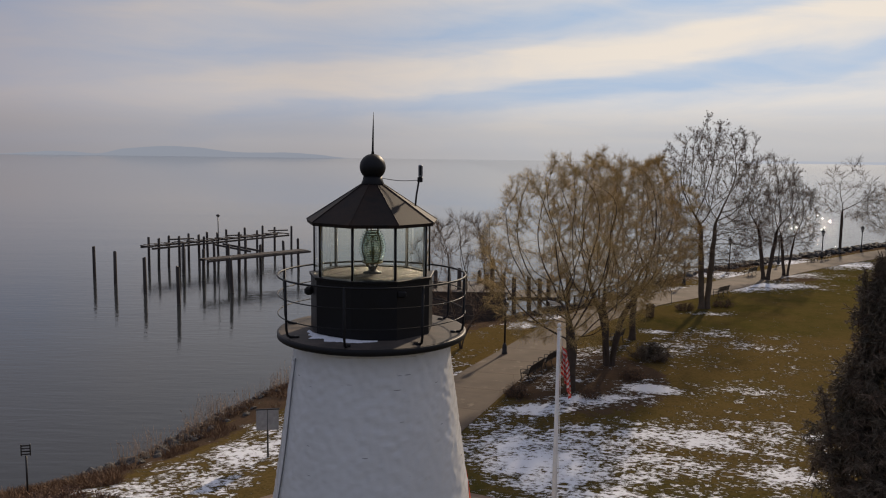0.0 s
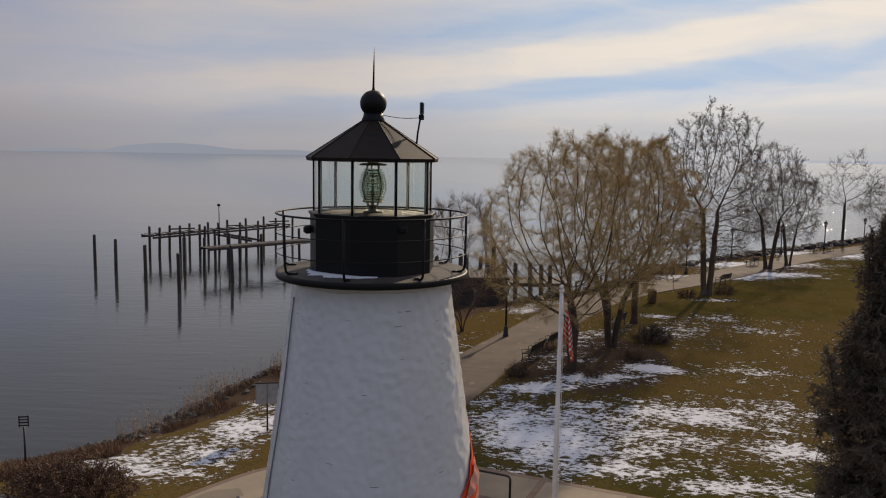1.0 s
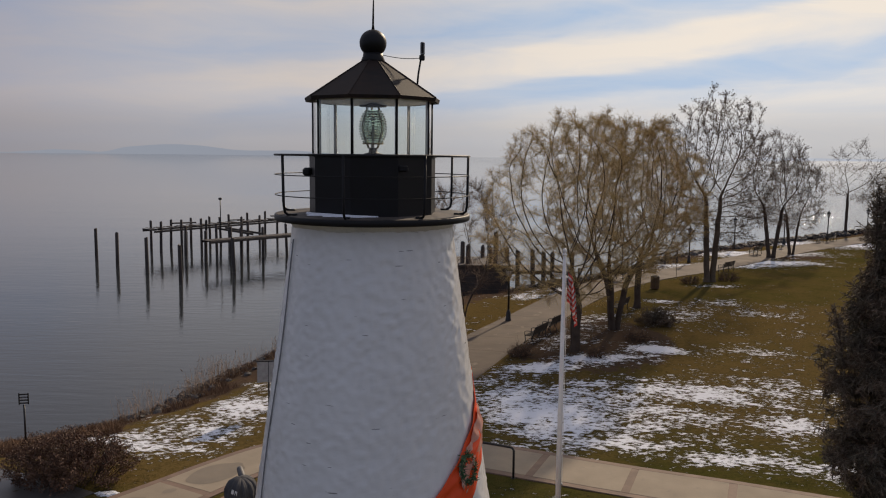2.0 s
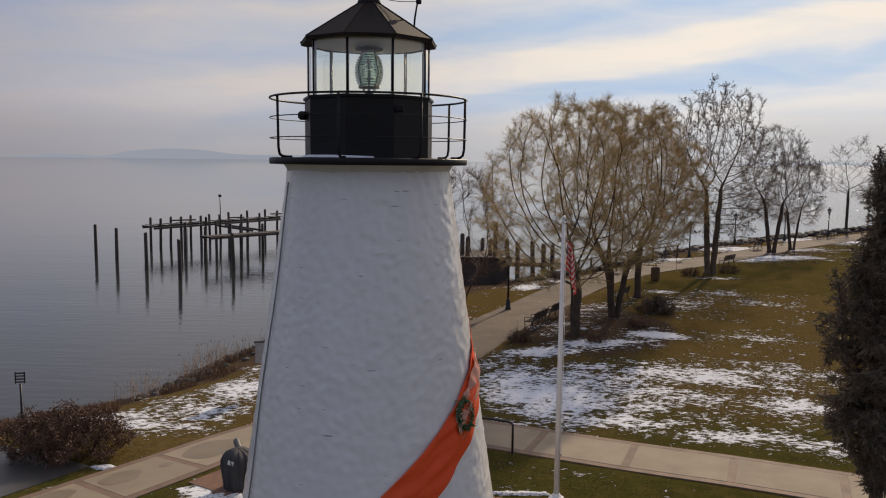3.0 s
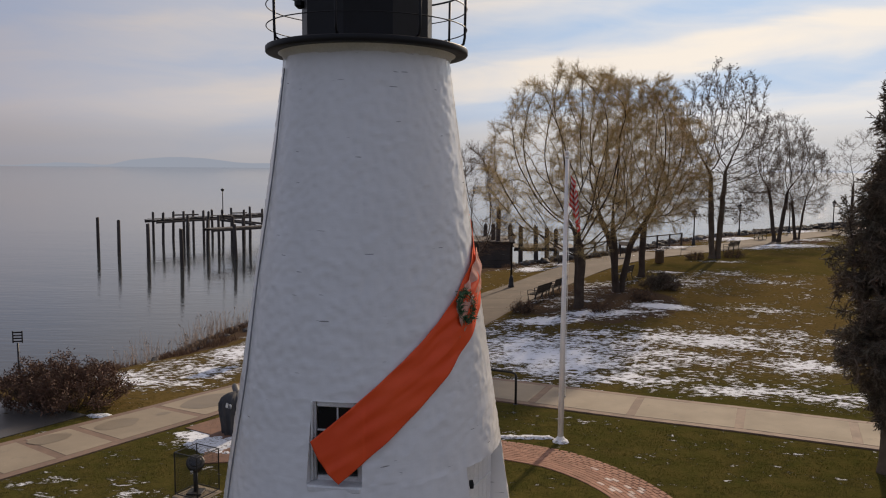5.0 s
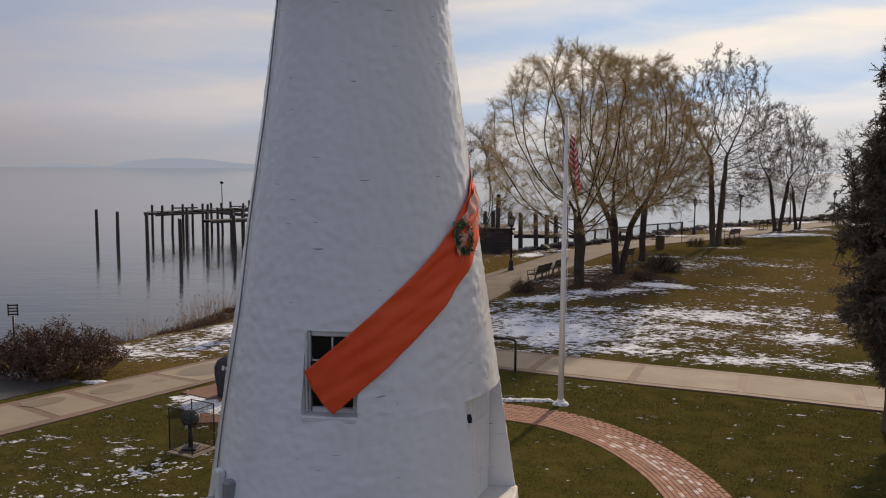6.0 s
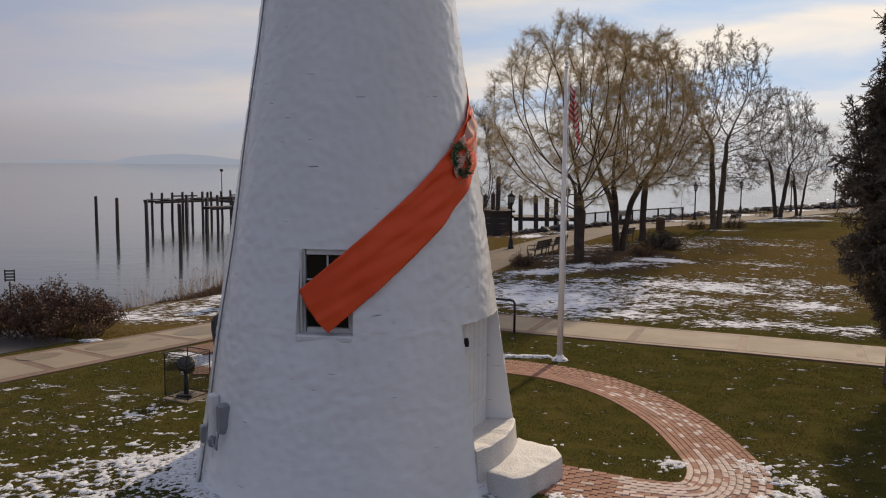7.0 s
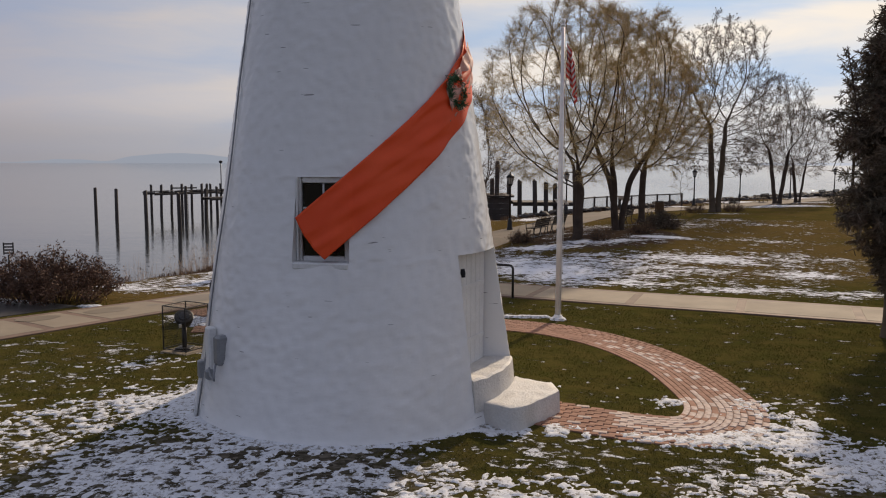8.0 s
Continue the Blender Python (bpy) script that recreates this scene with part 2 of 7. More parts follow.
def water_material():
    m = bpy.data.materials.new("bay_water")
    m.use_nodes = True
    N = Nodes(m.node_tree)
    co = N.add("ShaderNodeTexCoord").outputs["Object"]
    ripple = noisen(N, mapped(N, co, (0.35, 1.3, 1), (0, 0, -0.12)), 1.1, 4, 0.6, 0.3)
    swell = noisen(N, mapped(N, co, (0.03, 0.09, 1), (0, 0, -0.1)), 1.0, 3, 0.5, 0.2)
    calm = noisen(N, mapped(N, co, (0.006, 0.02, 1), (0, 0, 0.2), (4, 2, 0)), 1.0, 3, 0.5)
    h = mathn(N, "ADD", mathn(N, "MULTIPLY", ripple, ramp(N, calm, [(0.3, 0.35), (0.7, 1.0)])), mathn(N, "MULTIPLY", swell, 2.0))
    sx = N.add("ShaderNodeSeparateXYZ")
    N.link(co, sx.inputs[0])
    breeze = ramp(N, mathn(N, "DIVIDE", sx.outputs[0], 200.0, True), [(0.13, 0.0), (0.4, 1.0)], "EASE")
    chop = noisen(N, mapped(N, co, (0.45, 0.8, 1)), 1.0, 4, 0.62)
    h = mathn(N, "ADD", h, mathn(N, "MULTIPLY", mathn(N, "MULTIPLY", chop, breeze), 8.0))
    # offshore the wind drops and the water lies like a mirror, but for the breezy side
    off = ramp(N, mathn(N, "DIVIDE", sx.outputs[1], 1600.0, True), [(0.0, 1.0), (0.08, 0.8), (0.3, 0.3), (1.0, 0.06)], "EASE")
    h = mathn(N, "MULTIPLY", h, mathn(N, "MAXIMUM", off, mathn(N, "MULTIPLY", breeze, ramp(N, mathn(N, "DIVIDE", sx.outputs[1], 1600.0, True), [(0.0, 1.0), (0.07, 0.85), (0.18, 0.35), (0.5, 0.10)], "EASE"))))
    b = N.add("ShaderNodeBump", Strength=0.55, Distance=0.055)
    N.link(h, b.inputs["Height"])
    bs = N.add("ShaderNodeBsdfPrincipled", Roughness=0.06, IOR=1.33)
    bs.inputs["Base Color"].default_value = (0.030, 0.034, 0.037, 1)
    N.link(b.outputs[0], bs.inputs["Normal"])
    # far out on the open side the wind-blown facets are too small to tell apart
    N.link(mathn(N, "ADD", 0.06, mathn(N, "MULTIPLY", breeze, 0.03)), bs.inputs["Roughness"])
    N.link(bs.outputs[0], N.add("ShaderNodeOutputMaterial").inputs[0])
    return m


def whitewash_material():
    """White paint over rubble stone: lumps, runs and a few open joints."""
    m = bpy.data.materials.new("whitewashed_stone")
    m.use_nodes = True
    N = Nodes(m.node_tree)
    co = N.add("ShaderNodeTexCoord").outputs["Object"]
    course = noisen(N, mapped(N, co, (2.0, 2.0, 8.0)), 1.6, 5, 0.62, 0.3)
    grit = noisen(N, co, 26.0, 4, 0.65)
    lump = noisen(N, mapped(N, co, (1, 1, 1.5)), 7.5, 3, 0.55)
    stain = noisen(N, mapped(N, co, (1.6, 1.6, 0.35)), 1.0, 5, 0.6)
    crack = noisen(N, mapped(N, co, (1.6, 1.6, 15.0), (0, 0, 0), (3, 1, 6)), 1.5, 2, 0.5)
    flake = noisen(N, mapped(N, co, (1.0, 1.0, 2.6), (0, 0, 0), (8, 2, 1)), 5.5, 6, 0.72)
    col = mixc(N, ramp(N, stain, [(0.35, 0.0), (0.75, 1.0)]), (0.83, 0.825, 0.81), (0.77, 0.765, 0.75))
    col = mixc(N, ramp(N, grit, [(0.55, 0.0), (0.8, 0.2)]), col, (0.64, 0.64, 0.62))
    col = mixc(N, ramp(N, flake, [(0.66, 0.0), (0.72, 0.35)]), col, (0.60, 0.59, 0.57))
    col = mixc(N, ramp(N, crack, [(0.735, 0.0), (0.755, 0.8)]), col, (0.16, 0.15, 0.14))
    bs = N.add("ShaderNodeBsdfPrincipled", Roughness=0.22)
    N.link(col, bs.inputs["Base Color"])
    b = N.add("ShaderNodeBump", Strength=0.14, Distance=0.022)
    N.link(mathn(N, "ADD", mathn(N, "ADD", mathn(N, "MULTIPLY", course, 0.8), mathn(N, "MULTIPLY", lump, 0.5)), mathn(N, "MULTIPLY", grit, 0.3)), b.inputs["Height"])
    N.link(b.outputs[0], bs.inputs["Normal"])
    N.link(bs.outputs[0], N.add("ShaderNodeOutputMaterial").inputs[0])
    return m


GROUND, WATER, WHITEWASH = ground_material(), water_material(), whitewash_material()
BLACK_IRON = material("black_painted_iron", (0.013, 0.013, 0.015), 0.5, 0.0, (0.013, 0.012, 0.012), 4, 60, 0.15, 0.004, spec=0.25)
ROOF_IRON = material("weathered_black_roof", (0.014, 0.012, 0.012), 0.65, 0.0, (0.045, 0.027, 0.019), 2.2, 30, 0.2, 0.006, spec=0.2)
DECK_TOP = material("worn_deck_paint", (0.05, 0.044, 0.04), 0.75, 0.0, (0.12, 0.095, 0.078), 2.5, 25, 0.3, 0.006)
WHITE_PAINT = material("white_paint", (0.80, 0.80, 0.78), 0.45, 0.0, (0.70, 0.70, 0.68), 3, 30, 0.15, 0.004)
GREY_METAL = material("grey_galvanised_box", (0.30, 0.31, 0.32), 0.45, 0.3, (0.24, 0.25, 0.26), 4, 40, 0.1, 0.003)
DARK_GLASS = material("dark_window_glass", (0.012, 0.013, 0.016), 0.08, 0.0, (0.02, 0.02, 0.022), 1, 4, 0.0)
PANE = glass_material("lantern_pane")
LENS_GLASS = glass_material("lens_prism", (0.80, 0.92, 0.84), 0.04)
BRASS = material("aged_brass", (0.30, 0.24, 0.12), 0.35, 0.9, (0.18, 0.15, 0.09), 6, 50, 0.1, 0.002)
RIBBON_RED = material("red_ribbon_cloth", (0.93, 0.105, 0.022), 0.55, 0.0, (0.84, 0.078, 0.014), 1.3, 160, 0.2, 0.004, spec=0.35)
WREATH_GREEN = material("wreath_green", (0.045, 0.11, 0.045), 0.6, 0.0, (0.08, 0.17, 0.075), 9, 60, 0.3, 0.01)
PINK_CLOTH = material("faded_bow_cloth", (0.62, 0.24, 0.16), 0.5, 0.0, (0.70, 0.42, 0.34), 5, 90, 0.2, 0.004)
CONCRETE = material("pale_concrete", (0.305, 0.248, 0.176), 0.85, 0.0, (0.25, 0.204, 0.146), 0.9, 45, 0.2, 0.004, (0.22, 0.184, 0.136), 0.06)
DAMP_CONCRETE = material("damp_concrete", (0.178, 0.142, 0.096), 0.6, 0.0, (0.225, 0.18, 0.124), 1.2, 45, 0.15, 0.003)
BORDER_BRICK = material("brown_brick_border", (0.215, 0.138, 0.096), 0.8, 0.0, (0.155, 0.105, 0.078), 2.2, 14, 0.4, 0.008, None, 0.1)
BRICK = material("red_paver_brick", (0.36, 0.195, 0.132), 0.85, 0.0, (0.285, 0.152, 0.104), 5, 60, 0.35, 0.004, None, 0.14, 0.2)
FROSTED = material("snow_dusted_brick", (0.60, 0.50, 0.44), 0.85, 0.0, (0.40, 0.26, 0.20), 7, 50, 0.4, 0.005, None, 0.12)
PAD_BRICK = material("worn_brick_paving", (0.25, 0.142, 0.098), 0.85, 0.0, (0.17, 0.105, 0.078), 3.0, 9, 0.5, 0.01, (0.13, 0.10, 0.08), 0, 0.2, 0.6)
JOINT_SAND = material("joint_sand", (0.30, 0.195, 0.145), 0.9, 0.0, (0.10, 0.07, 0.05), 4, 50, 0.3, 0.005)
PATH_TAN = material("tan_promenade_concrete", (0.122, 0.089, 0.062), 0.9, 0.0, (0.092, 0.069, 0.049), 0.6, 30, 0.25, 0.006, (0.18, 0.145, 0.105), 0.08)
ASPHALT = material("wet_dark_asphalt", (0.080, 0.075, 0.072), 0.35, 0.0, (0.075, 0.068, 0.062), 0.8, 40, 0.3, 0.006)
PILE_WOOD = material("dark_wet_piling", (0.046, 0.037, 0.032), 0.75, 0.0, (0.075, 0.06, 0.05), 1.5, 16, 0.5, 0.02, None, 0.2)
DECK_WOOD = material("grey_dock_timber", (0.11, 0.092, 0.078), 0.8, 0.0, (0.075, 0.062, 0.052), 1.2, 20, 0.4, 0.01, None, 0.2)
BARK = material("grey_brown_bark", (0.105, 0.080, 0.062), 0.9, 0.0, (0.065, 0.05, 0.04), 2.5, 22, 0.8, 0.03, spec=0.1)
PALE_BARK = material("pale_sycamore_bark", (0.16, 0.125, 0.09), 0.9, 0.0, (0.10, 0.078, 0.058), 2.0, 15, 0.6, 0.02, spec=0.1)
WILLOW_TWIG = material("willow_twigs", (0.54, 0.39, 0.16), 0.7, 0.0, (0.36, 0.25, 0.11), 0.35, 8, 0.0, 0.01, None, 0.35, 0.1)
TWIG = material("bare_twigs", (0.16, 0.115, 0.088), 0.85, 0.0, (0.20, 0.14, 0.10), 0.5, 8, 0.0, 0.01, None, 0.3, 0.1)
SEED = material("dry_seed_balls", (0.10, 0.066, 0.04), 0.9, 0.0, (0.07, 0.05, 0.035), 1, 10, 0.0)
NEEDLE = material("spruce_needles", (0.14, 0.124, 0.094), 0.9, 0.0, (0.20, 0.146, 0.108), 1.5, 14, 0.0, 0.01, None, 0.45, 0.1)
RUST_LEAF = material("rusty_shrub_leaves", (0.105, 0.052, 0.030), 0.75, 0.0, (0.16, 0.085, 0.05), 1.4, 14, 0.0, 0.01, None, 0.4)
REED = material("dry_reeds", (0.36, 0.26, 0.18), 0.9, 0.0, (0.27, 0.18, 0.115), 0.8, 14, 0.0, 0.01, None, 0.3)
BRUSH = material("dry_brush", (0.15, 0.084, 0.046), 0.9, 0.0, (0.21, 0.122, 0.064), 0.8, 14, 0.0, 0.01, None, 0.4)
ROCK = material("dark_riprap_stone", (0.085, 0.075, 0.066), 0.8, 0.0, (0.045, 0.041, 0.037), 1.6, 12, 0.6, 0.03, (0.42, 0.42, 0.44), 0.3)
SNOW = material("old_snow", (0.86, 0.88, 0.92), 0.7, 0.0, (0.78, 0.80, 0.85), 2.5, 22, 0.5, 0.02)
POLE_WHITE = material("flagpole_paint", (0.83, 0.82, 0.79), 0.35, 0.0, (0.75, 0.74, 0.71), 1.5, 30, 0.05, 0.002)
FLAG_RED = material("flag_red", (0.74, 0.09, 0.07), 0.7, 0.0, (0.42, 0.04, 0.035), 5, 120, 0.1, 0.002)
FLAG_WHITE = material("flag_white", (0.75, 0.72, 0.70), 0.7, 0.0, (0.66, 0.63, 0.62), 5, 120, 0.1, 0.002)
FLAG_BLUE = material("flag_blue", (0.07, 0.09, 0.19), 0.7, 0.0, (0.05, 0.065, 0.15), 5, 120, 0.1, 0.002)
LAMP_BLACK = material("lamp_post_black", (0.020, 0.019, 0.018), 0.5, 0.0, (0.022, 0.02, 0.018), 4, 40, 0.1, 0.003)
LAMP_GLASS = material("frosted_lamp_glass", (0.55, 0.53, 0.48), 0.3, 0.0, (0.48, 0.46, 0.42), 4, 40, 0.0)
BENCH_WOOD = material("dark_bench_slats", (0.040, 0.030, 0.024), 0.7, 0.0, (0.030, 0.022, 0.018), 3, 30, 0.3, 0.004, None, 0.2, 0.1)
CANNON = material("weathered_grey_iron", (0.085, 0.082, 0.08), 0.55, 0.2, (0.13, 0.125, 0.12), 3, 18, 0.5, 0.01)
# flat emission in place of haze: the surface glows, no air dims it
def haze_glow_material(name, tint):
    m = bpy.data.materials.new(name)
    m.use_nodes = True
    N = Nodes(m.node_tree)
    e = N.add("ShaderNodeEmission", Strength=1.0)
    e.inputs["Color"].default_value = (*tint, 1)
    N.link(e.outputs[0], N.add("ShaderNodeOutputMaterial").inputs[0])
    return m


HILL = haze_glow_material("far_hill_haze_glow", (0.295, 0.322, 0.383))
# paler copy of the hill glow, for brighter haze on the sun's side
SUN_HILL = haze_glow_material("sunward_hill_haze_glow", (0.46, 0.49, 0.56))
CRUST = material("leaf_flecked_snow", (0.80, 0.82, 0.85), 0.75, 0.0, (0.66, 0.67, 0.69), 5.5, 30, 0.6, 0.015, (0.15, 0.125, 0.08), 0, 0.1, 0.52)
STEP_PAINT = material("worn_step_paint", (0.70, 0.68, 0.64), 0.6, 0.0, (0.60, 0.57, 0.52), 3.5, 30, 0.7, 0.02, (0.42, 0.34, 0.25), 0, 0.3, 0.64)
BIN_BROWN = material("brown_bin_slats", (0.13, 0.075, 0.03), 0.7, 0.0, (0.10, 0.058, 0.025), 4, 30, 0.2, 0.004)
SIGN_FACE = material("dull_sign_face", (0.42, 0.41, 0.39), 0.6, 0.0, (0.30, 0.29, 0.28), 6, 40, 0.1, 0.002)


# ---------------------------------------------------------------- mesh helpers
class Geo:
    """Points and faces gathered for one mesh."""

    def __init__(self):
        self.v, self.f, self.m = [], [], []

    def add(self, verts, faces, slot=0):
        k = len(self.v)
        self.v.extend(tuple(p) for p in verts)
        self.f.extend(tuple(i + k for i in q) for q in faces)
        self.m.extend([slot] * len(faces))
        return self

    def box(self, a, b, chamfer=0.0, turn=None, slot=0):
        """A box from corner a to corner b, its upright and level edges cut off by chamfer."""
        c = [(p + q) / 2 for p, q in zip(a, b)]
        h = [abs(q - p) / 2 for p, q in zip(a, b)]
        if chamfer <= 0:
            vs = [(sx * h[0], sy * h[1], sz * h[2]) for sz in (-1, 1) for sx, sy in ((-1, -1), (1, -1), (1, 1), (-1, 1))]
            fs = [(3, 2, 1, 0), (4, 5, 6, 7), (0, 1, 5, 4), (1, 2, 6, 5), (2, 3, 7, 6), (3, 0, 4, 7)]
        else:
            d = min(chamfer, *(0.49 * x for x in h))
            vs, fs = [], []
            for z, s in ((-h[2], d), (-h[2] + d, 0), (h[2] - d, 0), (h[2], d)):
                x, y = h[0] - s, h[1] - s
                e = d if s == 0 else d * 0.6
                vs += [(-x + e, -y, z), (x - e, -y, z), (x, -y + e, z), (x, y - e, z), (x - e, y, z), (-x + e, y, z), (-x, y - e, z), (-x, -y + e, z)]
            fs = [tuple(range(7, -1, -1)), tuple(range(24, 32))]
            for r in range(3):
                fs += [(r * 8 + i, r * 8 + (i + 1) % 8, r * 8 + 8 + (i + 1) % 8, r * 8 + 8 + i) for i in range(8)]
        if turn is not None:
            vs = [tuple(turn @ Vector(p)) for p in vs]
        return self.add([(p[0] + c[0], p[1] + c[1], p[2] + c[2]) for p in vs], fs, slot)

    def tube(self, pts, radii, n=8, cap=True, slot=0, squash=1.0):
        pts = [Vector(p) for p in pts]
        if isinstance(radii, (int, float)):
            radii = [radii] * len(pts)
        vs, fs, last = [], [], None
        for i, p in enumerate(pts):
            d = (pts[min(i + 1, len(pts) - 1)] - pts[max(i - 1, 0)])
            if d.length < 1e-9:
                d = Vector((0, 0, 1))
            d.normalize()
            if last is None:
                s = Vector((1, 0, 0)) if abs(d.x) < 0.8 else Vector((0, 1, 0))
            else:
                s = last
            s = (s - d * s.dot(d)).normalized()
            last = s
            u = d.cross(s)
            for k in range(n):
                a = 2 * math.pi * k / n
                vs.append(p + (s * math.cos(a) + u * math.sin(a) * squash) * radii[i])
        for i in range(len(pts) - 1):
            fs += [(i * n + k, i * n + (k + 1) % n, i * n + n + (k + 1) % n, i * n + n + k) for k in range(n)]
        if cap:
            fs += [tuple(range(n - 1, -1, -1)), tuple(range((len(pts) - 1) * n, len(pts) * n))]
        return self.add(vs, fs, slot)

    def lathe(self, profile, n=24, centre=(0, 0, 0), slot=0, first=0.0, cap=True):
        """profile: (radius, height) from the bottom to the top."""
        vs, fs = [], []
        for r, z in profile:
            vs += [(centre[0] + r * math.sin(2 * math.pi * k / n + first), centre[1] - r * math.cos(2 * math.pi * k / n + first), centre[2] + z) for k in range(n)]
        for i in range(len(profile) - 1):
            fs += [(i * n + k, i * n + (k + 1) % n, i * n + n + (k + 1) % n, i * n + n + k) for k in range(n)]
        if cap:
            if profile[0][0] > 1e-6:
                fs.append(tuple(range(n - 1, -1, -1)))
            if profile[-1][0] > 1e-6:
                fs.append(tuple(range((len(profile) - 1) * n, len(profile) * n)))
        return self.add(vs, fs, slot)

    def ring(self, radius, z, thick, n=64, m=8, centre=(0, 0)):
        vs, fs = [], []
        for i in range(n):
            a = 2 * math.pi * i / n
            for k in range(m):
                b = 2 * math.pi * k / m
                r = radius + thick * math.cos(b)
                vs.append((centre[0] + r * math.sin(a), centre[1] - r * math.cos(a), z + thick * math.sin(b)))
        for i in range(n):
            j = (i + 1) % n
            fs += [(i * m + k, i * m + (k + 1) % m, j * m + (k + 1) % m, j * m + k) for k in range(m)]
        return self.add(vs, fs)

    def mesh(self, name, mats, smooth=False):
        me = bpy.data.meshes.new(name)
        me.from_pydata(self.v, [], self.f)
        for mt in (mats if isinstance(mats, (list, tuple)) else [mats]):
            me.materials.append(mt)
        if any(self.m):
            me.polygons.foreach_set("material_index", self.m)
        if smooth:
            me.polygons.foreach_set("use_smooth", [True] * len(me.polygons))
        me.update()
        return me


def part(name, geo, mats, parent=None, label="", smooth=False, at=None):
    """One mesh object from gathered geometry, under a thing or a part."""
    ob = new(name, geo.mesh(name, mats, smooth) if isinstance(geo, Geo) else geo)
    if parent is not None:
        ob.parent = parent
    if at is not None:
        ob.matrix_basis = at
    if label:
        ob["label"] = label
    return ob


def thing(name, at, label, category, group="", kind=""):
    ob = new(name)
    ob.matrix_world = at
    ob.empty_display_size = 0.2
    return tagged(ob, label, category, group, kind)


def smooth_edges(ob, degrees=35):
    ob.data.set_sharp_from_angle(angle=radians(degrees))


# ---------------------------------------------------------------- the lie of the land
WATER_Z = -2.6
SHORE = [(-900, -420), (-60, 8), (-22.5, 24.6), (-16.4, 27.9), (-13.4, 30.5), (-10.9, 34.8), (-8.1, 40.5), (-3.8, 48.5), (1, 55), (5, 57.5), (10, 61), (14, 66), (20, 75.5), (27, 83), (37, 92), (47, 99.5), (58, 109), (110, 146), (400, 240), (2500, 700)]


def sstep(a, b, v):
    u = np.clip((np.asarray(v, float) - a) / (b - a), 0, 1)
    return u * u * (3 - 2 * u)


def shore_side(x, y):
    """Metres from the top of the bank: minus on land, plus over the water."""
    x, y = np.asarray(x, float), np.asarray(y, float)
    best, sign = np.full(x.shape, 1e9), np.ones(x.shape)
    for (ax, ay), (bx, by) in zip(SHORE, SHORE[1:]):
        dx, dy = bx - ax, by - ay
        u = np.clip(((x - ax) * dx + (y - ay) * dy) / (dx * dx + dy * dy), 0, 1)
        d = np.hypot(x - ax - u * dx, y - ay - u * dy)
        s = np.where(dx * (y - ay) - dy * (x - ax) > 0, 1.0, -1.0)
        sign = np.where(d < best - 1e-9, s, sign)
        best = np.minimum(best, d)
    return best * sign


def lie(x, y):
    """The height of the ground."""
    x, y = np.asarray(x, float), np.asarray(y, float)
    m = np.exp(-(((x - 7.5) / 5.5) ** 2 + ((y - 38) / 6) ** 2))
    z = 0.6 * sstep(26, 62, y) * sstep(1, 12, x) + 0.4 * m - 0.25 * sstep(3, 9, -x) * sstep(18, 28, y)
    z = z - 0.45 * sstep(40, 75, y) * sstep(1, 12, x) + 0.29 * np.exp(-(((x + 1.3) / 3.8) ** 2 + ((y - 12.7) / 3.4) ** 2))
    s = shore_side(x, y)
    soft = sstep(40, 33, y) * sstep(-34, -26, x)
    return z + (-4.2 - z) * ((1 - soft) * sstep(-0.6, 6.5, s) + soft * sstep(-4.5, 10, s))


def lie1(x, y):
    return float(lie(np.array([x]), np.array([y]))[0])


